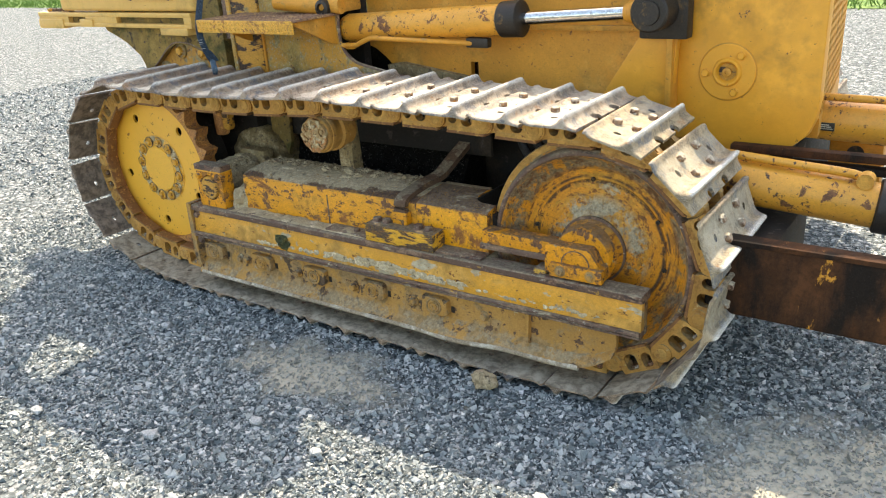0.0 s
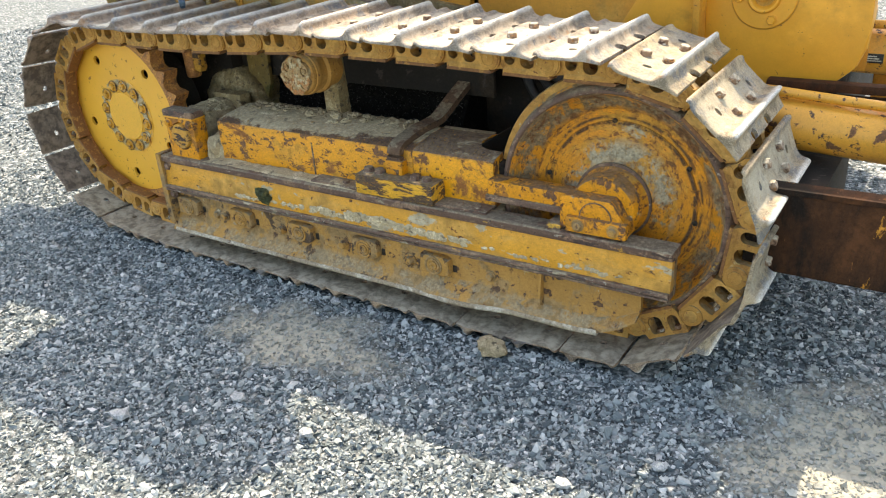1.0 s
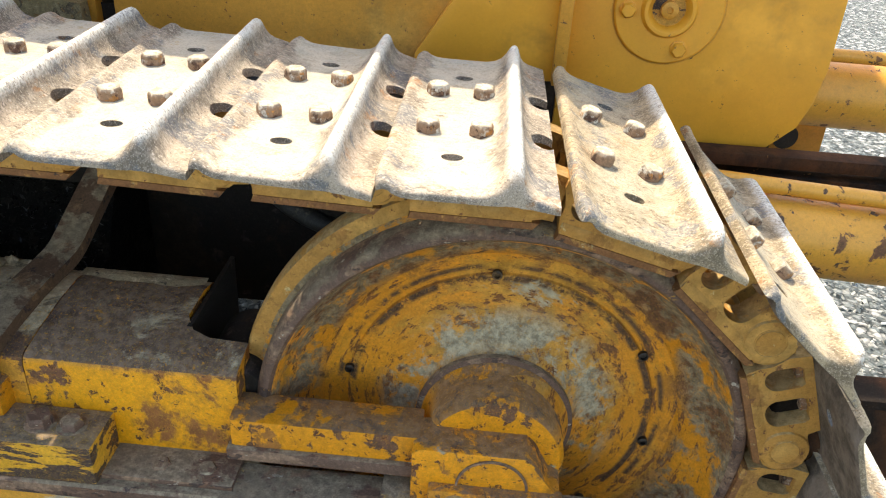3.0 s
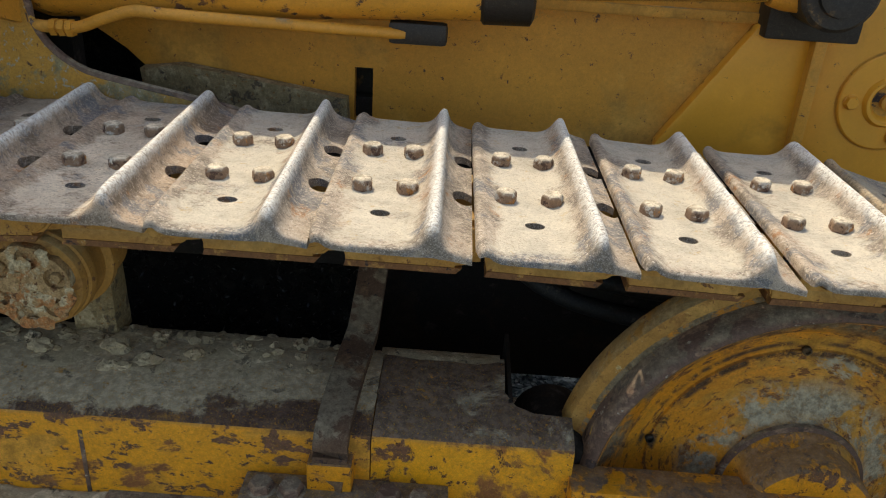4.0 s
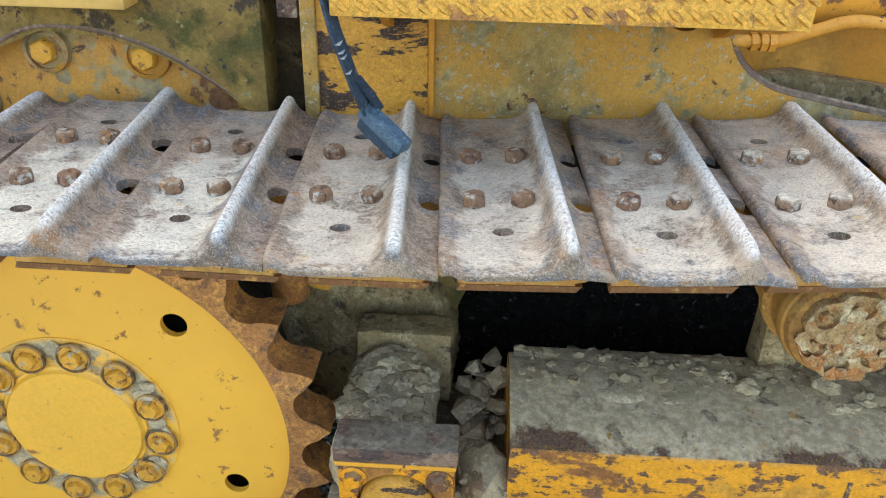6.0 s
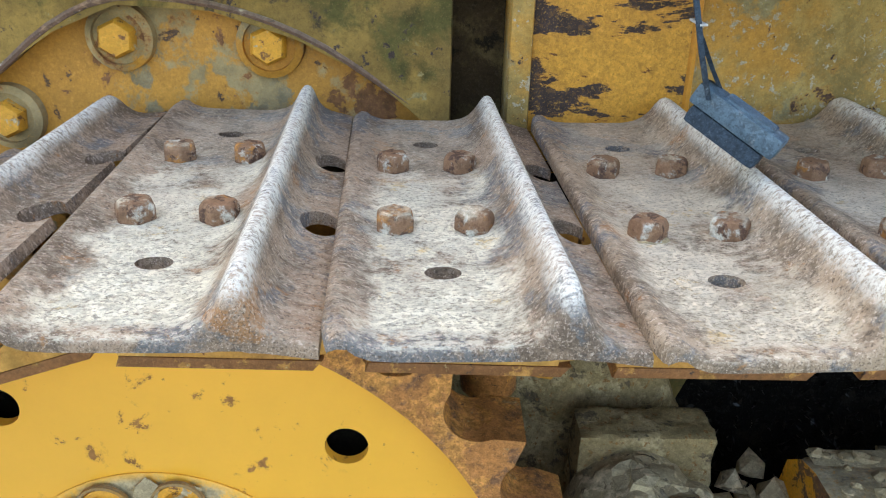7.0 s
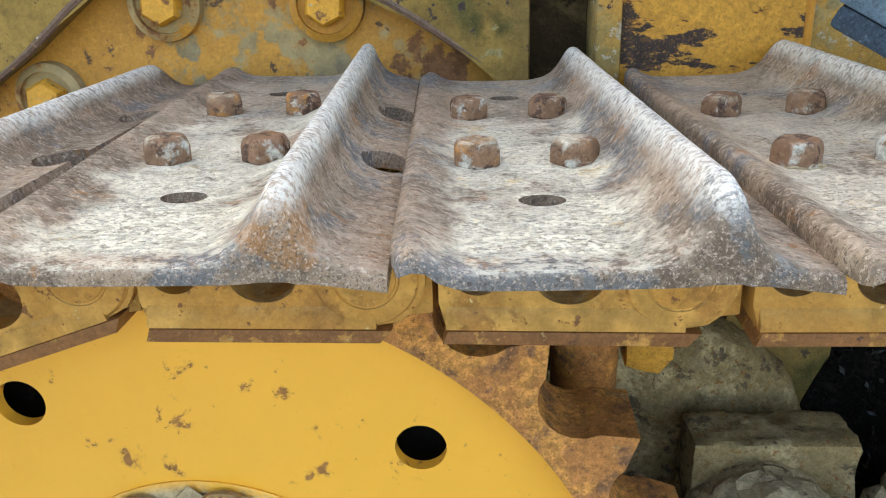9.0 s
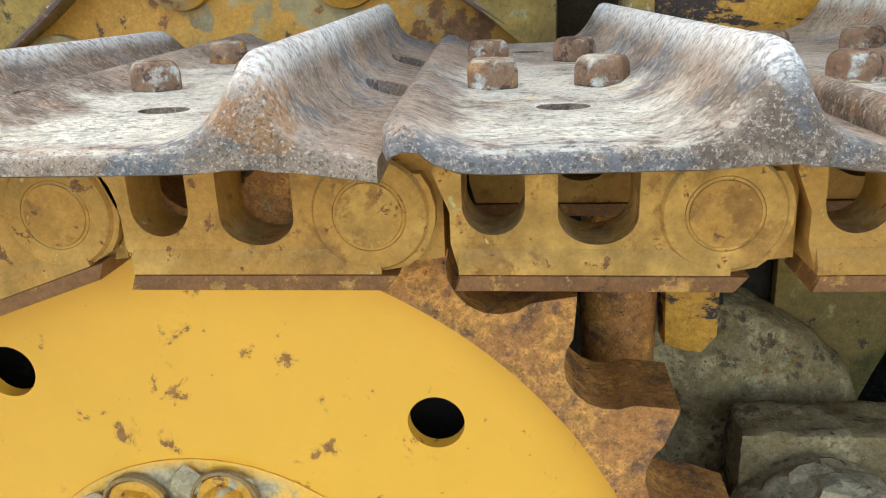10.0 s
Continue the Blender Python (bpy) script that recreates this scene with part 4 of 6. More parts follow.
    return ob


def dz_mesh(name, me, material, label="", parent=None, sharp=38.0):
    ob = part_mesh(name, me, material, parent or dozer, label, sharp)
    if parent is None:
        ob.matrix_parent_inverse = dozer_inv
    return ob


SPR, IDL = (0.0, 0.427), (2.024, 0.41)
RS, RI = 0.344, 0.368
CY = 0.219
LINK_DROP = 0.0125


def top_line(x):
    """Height of the pins along the upper run, which sags on both sides of the carrier roller."""
    pts = ((-0.05, 0.771), (0.2, 0.768), (0.42, 0.765), (0.62, 0.770), (0.82, 0.780), (1.0, 0.792), (1.25, 0.792), (1.5, 0.790), (1.75, 0.783), (1.95, 0.777), (2.1, 0.776))
    for (a, za), (b, zb) in zip(pts, pts[1:]):
        if x <= b:
            u = (x - a) / (b - a)
            u = u * u * (3 - 2 * u) * 0.35 + u * 0.65
            return za + (zb - za) * u
    return pts[-1][1]


def chain_pins():
    pins = []
    for k in range(8):
        a = radians((89.0, 61.2, 33.6, 6.2, -20.4, -48, -74.7, -101)[k])
        r = RI - (0, 0, 0, 0, 0, 0.006, 0.012, 0.012)[k]
        pins.append((IDL[0] + r * math.cos(a), IDL[1] + r * math.sin(a)))
    x0, z0 = pins[-1]
    a1 = radians(262.5)
    x1, z1 = SPR[0] + RS * math.cos(a1), SPR[1] + RS * math.sin(a1)
    for k in range(1, 12):
        u = k / 12
        z = 0.054 + max(0.0, (0.3 - (x0 + (x1 - x0) * u)) / 0.35) ** 2 * 0.03
        pins.append((x0 + (x1 - x0) * u, z))
    for k in range(7):
        a = radians(262.5 - 27.98 * k)
        pins.append((SPR[0] + RS * math.cos(a), SPR[1] + RS * math.sin(a)))
    xs = pins[-1][0]
    xe = pins[0][0]
    for k in range(1, 12):
        x = xs + (xe - xs) * k / 12
        pins.append((x, top_line(x)))
    return pins


def shoe_mesh(tail=1.0):
    """Single-grouser shoe, 171 mm pitch, 430 mm wide; x along the chain, z outwards from the pins."""
    prof = [(-0.0670, 0.0440), (-0.0660, 0.0475), (-0.0620, 0.0500), (-0.0570, 0.0490), (-0.0490, 0.0448), (-0.0410, 0.0420), (-0.0300, 0.0413), (0.0000, 0.0410), (0.0250, 0.0411), (0.0300, 0.0422), (0.0380, 0.0450), (0.0445, 0.0500), (0.0495, 0.0565), (0.0530, 0.0625), (0.0558, 0.0675), (0.0582, 0.0703), (0.0612, 0.0710), (0.0642, 0.0698), (0.0665, 0.0662), (0.0685, 0.0600), (0.0715, 0.0525), (0.0760, 0.0460), (0.0820, 0.0415), (0.1030, 0.0365)]
    low = [0.038, 0.0385, 0.0400, 0.0395, 0.0360, 0.0330, 0.0322, 0.032, 0.032, 0.032, 0.032, 0.0322, 0.0325, 0.033, 0.033, 0.033, 0.033, 0.033, 0.0325, 0.032, 0.032, 0.0318, 0.0310, 0.0280]
    prof = prof[:-2] + [(x - 0.012 * (1 - tail), z) for x, z in prof[-2:]]
    W = 0.216
    ys = [-1, -0.997, -0.99, -0.978, -0.96, -0.94, -0.915, -0.88, -0.8, -0.6, -0.3, 0, 0.3, 0.6, 0.8, 0.88, 0.915, 0.94, 0.96, 0.978, 0.99, 0.997, 1]
    bm = B()
    top, bot = [], []
    for y in ys:
        e = 1 - abs(y)
        k = 1.0 - 0.34 * (1 - min(1.0, e / 0.10)) ** 1.5
        yy = y * W
        rt, rb = [], []
        for (x, z), zl in zip(prof, low):
            g = max(0.0, z - 0.0410)
            r = 0.0045 + 0.30 * g
            d = min(r, e * W)
            rim = r - math.sqrt(r * r - (r - d) ** 2)
            wave = 0.0009 * noise.noise(Vector((x * 30, yy * 30, 2.0)))
            lipin = -0.004 * (1 - e / 0.09) if e < 0.09 and x < -0.05 else 0.0
            rt.append(bm.verts.new((x - lipin, yy, 0.0410 + g * (k if 0.028 < x < 0.095 else 1.0) + (z - 0.0410 if z < 0.0410 else 0) + wave - rim)))
            rb.append(bm.verts.new((x - lipin, yy, zl + min(rim, 0.0015))))
        top.append(rt)
        bot.append(rb)
    n, m = len(ys), len(prof)
    for i in range(n - 1):
        for j in range(m - 1):
            bm.faces.new((top[i][j], top[i + 1][j], top[i + 1][j + 1], top[i][j + 1]))
            bm.faces.new((bot[i][j], bot[i][j + 1], bot[i + 1][j + 1], bot[i + 1][j]))
        bm.faces.new((top[i][0], bot[i][0], bot[i + 1][0], top[i + 1][0]))
        bm.faces.new((top[i][-1], top[i + 1][-1], bot[i + 1][-1], bot[i][-1]))
    for j in range(m - 1):
        bm.faces.new((top[0][j], top[0][j + 1], bot[0][j + 1], bot[0][j]))
        bm.faces.new((top[-1][j], bot[-1][j], bot[-1][j + 1], top[-1][j + 1]))
    cuts = []
    for y in (-0.129, 0.129):
        c = B()
        bmesh.ops.create_cone(c, cap_ends=True, segments=18, radius1=0.0098, radius2=0.0098, depth=0.06, matrix=Matrix.Translation((0.0, y, 0.04)) @ Matrix.Diagonal((1.15, 0.9, 1, 1)))
        cuts.append(c)
    for y in (-0.062, 0.062):
        c = B()
        bmesh.ops.create_cone(c, cap_ends=True, segments=20, radius1=0.02, radius2=0.02, depth=0.06, matrix=Matrix.Translation((0.0925, y, 0.035)) @ Matrix.Diagonal((0.68, 0.98, 1, 1)))
        cuts.append(c)
    return carve(bm, cuts)


def link_mesh(side):
    """Forged link with two bolt windows, on the near (-1) or far (1) side of the chain."""
    s = side
    y_out, y_in = 0.0835 * s, 0.046 * s
    body = [(-0.042, -0.031), (0.088, -0.031), (0.098, -0.029)]
    for k in range(9):
        a = radians(-58 + 128 * k / 8)
        body.append((0.0855 + 0.033 * math.cos(a), min(0.020, 0.033 * math.sin(a))))
    body += [(0.066, 0.030), (0.062, 0.0445), (-0.052, 0.0445), (-0.054, 0.020), (-0.046, 0.0), (-0.046, -0.016)]
    bm = prism(B(), body, y_out, y_in)
    cuts = []
    for x0, x1, zb in ((-0.040, -0.009, 0.004), (0.007, 0.046, -0.001)):
        r = (x1 - x0) / 2
        cx = (x0 + x1) / 2
        pts = [(cx - r + 0.004, 0.034), (cx - r, 0.028), (cx - r, zb)] + [(cx + r * math.cos(radians(a)), zb + 0.0155 * math.sin(radians(a))) for a in range(186, 356, 12)] + [(cx + r, zb), (cx + r, 0.028), (cx + r - 0.004, 0.034)]
        cuts.append(prism(B(), pts, 0.12 * s, 0.02 * s))
    me = carve(bm, cuts)
    bm = B()
    bm.from_mesh(me)
    bpy.data.meshes.remove(me)
    # boss round the pin and the inner tongue that reaches back to the pin before
    lathe(bm, [(0.0300, y_out), (0.0285, 0.0862 * s), (0.0260, 0.0870 * s)], 0.0855, 0.0, 32)
    tongue = [(-0.050, -0.026), (-0.050, 0.028)] + [(-0.0855 + 0.030 * math.cos(radians(a)), 0.030 * math.sin(radians(a))) for a in range(80, 281, 25)]
    prism(bm, tongue, 0.075 * s, 0.048 * s)
    # flared shoulder under the windows
    prism(bm, [(y_out, -0.0185), (0.0875 * s, -0.027), (0.0875 * s, -0.031), (y_out * 0.6, -0.031), (y_out * 0.6, -0.0185)], -0.042, 0.090, "x")
    return_me = bpy.data.meshes.new("track_link")
    bmesh.ops.recalc_face_normals(bm, faces=bm.faces[:])
    bm.to_mesh(return_me)
    bm.free()
    return return_me


def rail_mesh(side):
    s = side
    bm = B()
    prism(bm, [(-0.044, -0.0395), (0.092, -0.0395), (0.099, -0.031), (-0.041, -0.031)], 0.0890 * s, 0.043 * s, bevel=0.0015)
    me = bpy.data.meshes.new("rail")
    bmesh.ops.recalc_face_normals(bm, faces=bm.faces[:])
    bm.to_mesh(me)
    bm.free()
    return me


def pin_mesh(side):
    s = side
    bm = lathe(B(), [(0.0190, 0.0865 * s), (0.0186, 0.0876 * s), (0.0180, 0.0862 * s), (0.0173, 0.0862 * s), (0.0166, 0.0880 * s), (0.012, 0.0884 * s), (0.0, 0.0885 * s)], 0.0855, 0.0, 30)
    me = bpy.data.meshes.new("pin")
    bmesh.ops.recalc_face_normals(bm, faces=bm.faces[:])
    bm.to_mesh(me)
    bm.free()
    return me


def bolt_mesh():
    bm = hexbolt(B(), (0, 0, 0), 0.0140, 0.0145, (0, 0, 1), 12.0)
    bmesh.ops.bevel(bm, geom=[e for e in bm.edges], offset=0.0012, segments=1, affect="EDGES")
    me = bpy.data.meshes.new("bolt")
    bmesh.ops.recalc_face_normals(bm, faces=bm.faces[:])
    bm.to_mesh(me)
    bm.free()
    return me


def smooth_mesh(me, material, angle=38.0):
    me.materials.clear()
    me.materials.append(material)
    me.polygons.foreach_set("use_smooth", [True] * len(me.polygons))
    me.set_sharp_from_angle(angle=radians(angle))
    return me


def build_chain():
    rng = random.Random(4)
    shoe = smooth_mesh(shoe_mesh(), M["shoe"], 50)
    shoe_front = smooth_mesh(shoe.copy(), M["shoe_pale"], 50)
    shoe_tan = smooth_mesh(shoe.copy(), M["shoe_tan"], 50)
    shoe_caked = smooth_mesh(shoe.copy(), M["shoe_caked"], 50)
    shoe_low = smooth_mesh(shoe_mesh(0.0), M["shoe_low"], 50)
    links = {s: smooth_mesh(link_mesh(s), M["link"], 35) for s in (-1, 1)}
    rails = {s: smooth_mesh(rail_mesh(s), M["rail"], 30) for s in (-1, 1)}
    pins_ = {s: smooth_mesh(pin_mesh(s), M["link"], 30) for s in (-1, 1)}
    bolt = smooth_mesh(bolt_mesh(), M["bolt"], 24)
    bolt_front = smooth_mesh(bolt.copy(), M["bolt_pale"], 24)
    nm_ = bpy.data.meshes.new("nut")
    nb = hexbolt(B(), (0, 0, 0), 0.0115, 0.020, (0, 0, 1), 10.0)
    nb.to_mesh(nm_)
    nb.free()
    nut = smooth_mesh(nm_, M["bolt"], 40)
    pts = chain_pins()
    n = len(pts)
    for off, full in ((0.0, True), (1.5, False)):
        for i in range(n):
            # the chain's forward sense on the upper run is +x
            (xr, zr), (xf, zf) = pts[i - 1], pts[i]
            ang = math.atan2(zf - zr, xf - xr)
            mid = ((xr + xf) / 2, (zr + zf) / 2)
            m = Matrix.Translation((mid[0], CY + off, mid[1])) @ Matrix.Rotation(-ang, 4, "Y")
            lift = 0.008 if mid[0] < 0.12 else 0.004 if mid[0] < 0.8 else 0.002 if mid[0] < 1.1 else 0.0
            jig = pose(0, 0, rng.uniform(-0.0015, 0.001) + lift * (mid[1] > 0.7), rng.uniform(-0.5, 0.5), rng.uniform(-0.8, 0.8), rng.uniform(-0.5, 0.5) + (3.0 if mid[0] < 0.7 else 1.8 if mid[0] < 1.4 else 1.0) * (mid[1] > 0.5))
            ob = new("track_shoe", shoe_low if mid[1] < 0.13 else shoe_caked if mid[0] > 2.05 and full else shoe_front if mid[0] > 1.12 and full else shoe_tan if mid[0] > 0.30 else shoe)
            ob.parent = dozer
            ob.matrix_parent_inverse = dozer_inv
            ob.matrix_basis = m @ jig
            for bx in (-0.029, 0.026) if full else ():
                for by in (-0.062, 0.062):
                    b = new("bolt", bolt_front if mid[0] > 0.78 else bolt)
                    b.parent = ob
                    b.matrix_basis = pose(bx + rng.uniform(-0.001, 0.001), by, 0.0405, 0, 0, rng.uniform(0, 60))
            for s in ((-1, 1) if full else (-1,)):
                lk = new("track_link", links[s])
                lk.parent = dozer
                lk.matrix_parent_inverse = dozer_inv
                lk.matrix_basis = m @ pose(0, 0, -LINK_DROP)
                for nx in (-0.0245, 0.0265) if full and s == -1 else ():
                    o = new("nut", nut)
                    o.parent = lk
                    o.matrix_basis = pose(nx, -0.066, 0.026, 0, 0, rng.uniform(0, 60))
                for nm, dat in (("wear_rail", rails[s]), ("pin", pins_[s])):
                    o = new(nm, dat)
                    o.parent = lk
    return pts


chain_pts = build_chain()


# sprocket
def build_sprocket():
    teeth, a0 = 25, 47.3
    prof = []
    for k in range(teeth):
        c = radians(a0 + 7.2 + 14.4 * k)
        cx, cz = 0.352 * math.cos(c), 0.352 * math.sin(c)
        prof.append((0.366 * math.cos(c - radians(7.2)), 0.366 * math.sin(c - radians(7.2))))
        for q in range(-4, 5):
            a = c + math.pi + radians(q * 19)
            prof.append((cx + 0.0285 * math.cos(a) * 1.0, cz + 0.0285 * math.sin(a)))
    # order each pocket from one flank to the other
    out = []
    for k in range(teeth):
        seg = prof[k * 10:(k + 1) * 10]
        tip, arc = seg[0], seg[1:]
        arc.sort(key=lambda p: math.atan2(p[1] * math.cos(math.atan2(tip[1], tip[0])) - p[0] * math.sin(math.atan2(tip[1], tip[0])), p[0] * math.cos(math.atan2(tip[1], tip[0])) + p[1] * math.sin(math.atan2(tip[1], tip[0]))))
        out += [tip] + arc
    outer = [(SPR[0] + x, SPR[1] + z) for x, z in out]
    bm = B()
    n = len(outer)
    inner = [(SPR[0] + 0.306 * math.cos(math.atan2(z - SPR[1], x - SPR[0])), SPR[1] + 0.306 * math.sin(math.atan2(z - SPR[1], x - SPR[0]))) for x, z in outer]
    vo = [[bm.verts.new((x, y, z)) for x, z in outer] for y in (0.172, 0.232)]
    vi = [[bm.verts.new((x, y, z)) for x, z in inner] for y in (0.172, 0.232)]
    for i in range(n):
        j = (i + 1) % n
        bm.faces.new((vo[0][i], vo[0][j], vi[0][j], vi[0][i]))
        bm.faces.new((vo[1][j], vo[1][i], vi[1][i], vi[1][j]))
        bm.faces.new((vo[0][j], vo[0][i], vo[1][i], vo[1][j]))
        bm.faces.new((vi[0][i], vi[0][j], vi[1][j], vi[1][i]))
    ring = dz("sprocket_ring", bm, M["teeth"], "rust-brown sprocket ring with scalloped teeth", sharp=30)
    disc = lathe(B(), [(0.02, 0.194), (0.309, 0.194), (0.310, 0.196), (0.310, 0.204), (0.02, 0.204)], *SPR, seg=96)
    cuts = [drum(SPR[0] + 0.239 * math.cos(radians(47.1 + 72 * k)), SPR[1] + 0.239 * math.sin(radians(47.1 + 72 * k)), 0.0180, 0.1, 0.3, 30) for k in range(5)]
    face = dz_mesh("sprocket_disc", carve(disc, cuts), M["sprocket_face"], "smooth yellow sprocket disc with round holes")
    hub = dz("hub_plate", lathe(B(), [(0.146, 0.196), (0.146, 0.1925), (0.143, 0.1915), (0.104, 0.1915), (0.101, 0.1885), (0.099, 0.1885), (0.097, 0.187), (0.094, 0.1825), (0.0, 0.1815)], *SPR, seg=64), M["hub_face"], "round yellow hub plate")
    for k in range(12):
        a = radians(20 + 30 * k)
        c = (SPR[0] + 0.121 * math.cos(a), 0.1875, SPR[1] + 0.121 * math.sin(a))
        dz("hub_bolt", hexbolt(B(), c, 0.0145, 0.012, (0, -1, 0), 17 * k, 0.0195), M["bolt_paint"], parent=hub)
        # collar of the counterbore
        bm = lathe(B(), [(0.0235, 0.1875), (0.0235, 0.1835), (0.0215, 0.1825), (0.0205, 0.1875)], c[0], c[2], 20, False)
        dz("bolt_collar", bm, M["paint_dusty"], parent=hub)
    bm = B()
    rng = random.Random(8)
    for k in range(46):
        a = radians(rng.choice((-40, 10, 55, 95, 150, 260, 320)) + rng.gauss(0, 16))
        r = 0.122 + rng.gauss(0, 0.011)
        lump(bm, (SPR[0] + r * math.cos(a), 0.187, SPR[1] + r * math.sin(a)), rng.uniform(0.006, 0.013), k, 1, 0.5, (1, 0.32, 1))
    tagged(dz("clay_smear", bm, M["clay"], "grey clay caked round the hub bolts", hub), kind="stuff")
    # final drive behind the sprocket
    # Widened and near black: it paints the dark seen through the disc holes.
    fd = dz("final_drive_case", lathe(B(), [(0.0, 0.25), (0.265, 0.25), (0.275, 0.26), (0.275, 0.34), (0.17, 0.36), (0.17, 0.5)], 0.0, 0.427, 48), M["underbody"], "oily final drive casing, near black for the shade behind the disc")
    dz("case_flange", lathe(B(), [(0.06, 0.255), (0.15, 0.255), (0.15, 0.235), (0.06, 0.235)], 0.02, 0.44, 40), M["paint_dusty"], parent=fd)


build_sprocket()


# idler
def build_idler():
    c = IDL
    near = [(0.085, 0.150), (0.095, 0.185), (0.11, 0.200), (0.16, 0.212), (0.205, 0.216), (0.207, 0.219), (0.238, 0.213), (0.240, 0.209), (0.270, 0.190), (0.287, 0.162), (0.292, 0.143), (0.2965, 0.1385), (0.3035, 0.1385), (0.3080, 0.141), (0.3130, 0.150), (0.3140, 0.178), (0.322, 0.181), (0.339, 0.184), (0.342, 0.190), (0.342, 0.216), (0.339, 0.222), (0.322, 0.225), (0.3145, 0.228), (0.3145, 0.266), (0.30, 0.268), (0.28, 0.24), (0.08, 0.225)]
    idl = dz("idler_wheel", lathe(B(), near, *c, seg=112), M["paint_idler"], "dished front idler wheel, yellow paint rubbed to rust", sharp=42)
    dz("rim", lathe(B(), [(0.2945, 0.1405), (0.2985, 0.1355), (0.3030, 0.1355), (0.3085, 0.1390), (0.3140, 0.1490), (0.3152, 0.177), (0.3120, 0.177)], *c, seg=112, closed=False), M["rust_edge"], "worn steel idler rim", idl)
    dz("flange_ring", lathe(B(), [(0.3185, 0.1805), (0.3395, 0.1830), (0.3430, 0.190), (0.3430, 0.216), (0.3395, 0.2225), (0.3185, 0.2245)], *c, seg=112, closed=False), M["link"], "ochre dusty guide flange", idl)
    for a, r in ((95, 0.207), (30, 0.207), (-11, 0.207), (169, 0.207), (-50, 0.207)):
        x, z = c[0] + r * math.cos(radians(a)), c[1] + r * math.sin(radians(a))
        dz("plug", lathe(B(), [(0.0065, 0.216), (0.0065, 0.2105), (0.004, 0.2095), (0.004, 0.214), (0.0, 0.214)], x, z, 14), M["black"], parent=idl)
    hub = dz("idler_hub", lathe(B(), [(0.100, 0.205), (0.098, 0.180), (0.093, 0.172), (0.090, 0.165), (0.090, 0.118), (0.084, 0.110), (0.0, 0.108)], c[0] - 0.005, c[1], 56), M["paint_chipped"], "chipped yellow bearing hub")
    dz("seal_ring", lathe(B(), [(0.094, 0.190), (0.104, 0.188), (0.104, 0.180), (0.094, 0.178)], c[0] - 0.005, c[1], 56), M["rust_edge"], parent=hub)
    # guide block on the rail
    pts = [(1.922, 0.366), (2.103, 0.366), (2.103, 0.402), (2.088, 0.410), (2.070, 0.444), (2.058, 0.455), (1.932, 0.455), (1.922, 0.447)]
    blk = dz("guide_block", prism(B(), pts, 0.066, 0.125, bevel=0.003), M["paint_chipped"], "chipped yellow idler guide block")
    dz("retainer_plate", box(B(), 1.944, 2.106, 0.052, 0.072, 0.364, 0.405, 0.003), M["paint_chipped"], parent=blk)
    for x in (1.978, 2.072):
        dz("bolt", hexbolt(B(), (x, 0.053, 0.384), 0.0125, 0.010, (0, -1, 0), 10, 0.017), M["paint_dusty"], parent=blk)
    arc = lathe(B(), [(0.044, 0.0655), (0.044, 0.0635), (0.041, 0.0635), (0.041, 0.0655)], 2.02, 0.405, 40, False)
    dz("scribed_arc", arc, M["rust_edge"], parent=blk)
    prof = [(1.694, 0.397), (1.93, 0.397), (1.93, 0.452), (1.694, 0.452)]
    rod = dz("yoke_arm", prism(B(), prof, 0.088, 0.145, bevel=0.006), M["paint_chipped"], "scuffed yellow idler yoke arm")
    dz("arm_rib", box(B(), 1.69, 1.93, 0.080, 0.10, 0.394, 0.412, 0.003), M["rust_edge"], parent=rod)
    dz("shim", box(B(), 1.885, 1.925, 0.062, 0.12, 0.357, 0.372, 0.002), M["rust_edge"], parent=blk)


build_idler()


# track frame
def build_track_frame():
    x0, x1 = 0.345, 2.225
    rail = dz("side_rail", prism(B(), [(0.072, 0.222), (0.072, 0.345), (0.108, 0.345), (0.108, 0.222)], x0, x1 - 0.004, "x"), M["paint_dusty"], "yellow box rail of the track frame caked with clay")
    # sloping yellow web between two scraped flanges
    dz("web", prism(B(), [(0.058, 0.326), (0.060, 0.330), (0.075, 0.330), (0.075, 0.246), (0.052, 0.246), (0.050, 0.250)], x0, x1, "x", 0.001), M["paint_web"], "dusted yellow web", rail)
    dz("top_flange", prism(B(), [(0.049, 0.3345), (0.047, 0.3375), (0.047, 0.3545), (0.051, 0.358), (0.112, 0.358), (0.112, 0.3305), (0.062, 0.3305)], x0 - 0.004, x1 + 0.002, "x", 0.002), M["rust_edge"], "scraped rusty top flange", rail)
    dz("bottom_flange", prism(B(), [(0.042, 0.2465), (0.040, 0.243), (0.041, 0.2365), (0.046, 0.2355), (0.046, 0.2330), (0.041, 0.2320), (0.042, 0.2260), (0.048, 0.223), (0.10, 0.223), (0.10, 0.2465)], x0, x1 - 0.002, "x", 0.0015), M["rust_edge"], "dark scraped lower flange", rail)
    # end plate at the sprocket end
    ep = [(0.328, 0.362), (0.352, 0.362), (0.352, 0.115), (0.372, 0.088), (0.360, 0.078), (0.338, 0.095), (0.326, 0.13)]
    end = dz("end_plate", prism(B(), ep, 0.042, 0.12, bevel=0.003), M["paint_dusty"], "rusty end plate of the track frame")
    for z in (0.315, 0.21):
        dz("bolt", hexbolt(B(), (0.367, 0.060, z), 0.014, 0.012, (0, -1, 0), 5, 0.019), M["rust_edge"], parent=end)
    # roller guard: a plate under the rail with a flared lower lip
    sec = [(0.074, 0.228), (0.074, 0.128), (0.066, 0.112), (0.046, 0.096), (0.034, 0.084), (0.032, 0.074), (0.040, 0.070), (0.062, 0.086), (0.085, 0.112), (0.088, 0.228)]
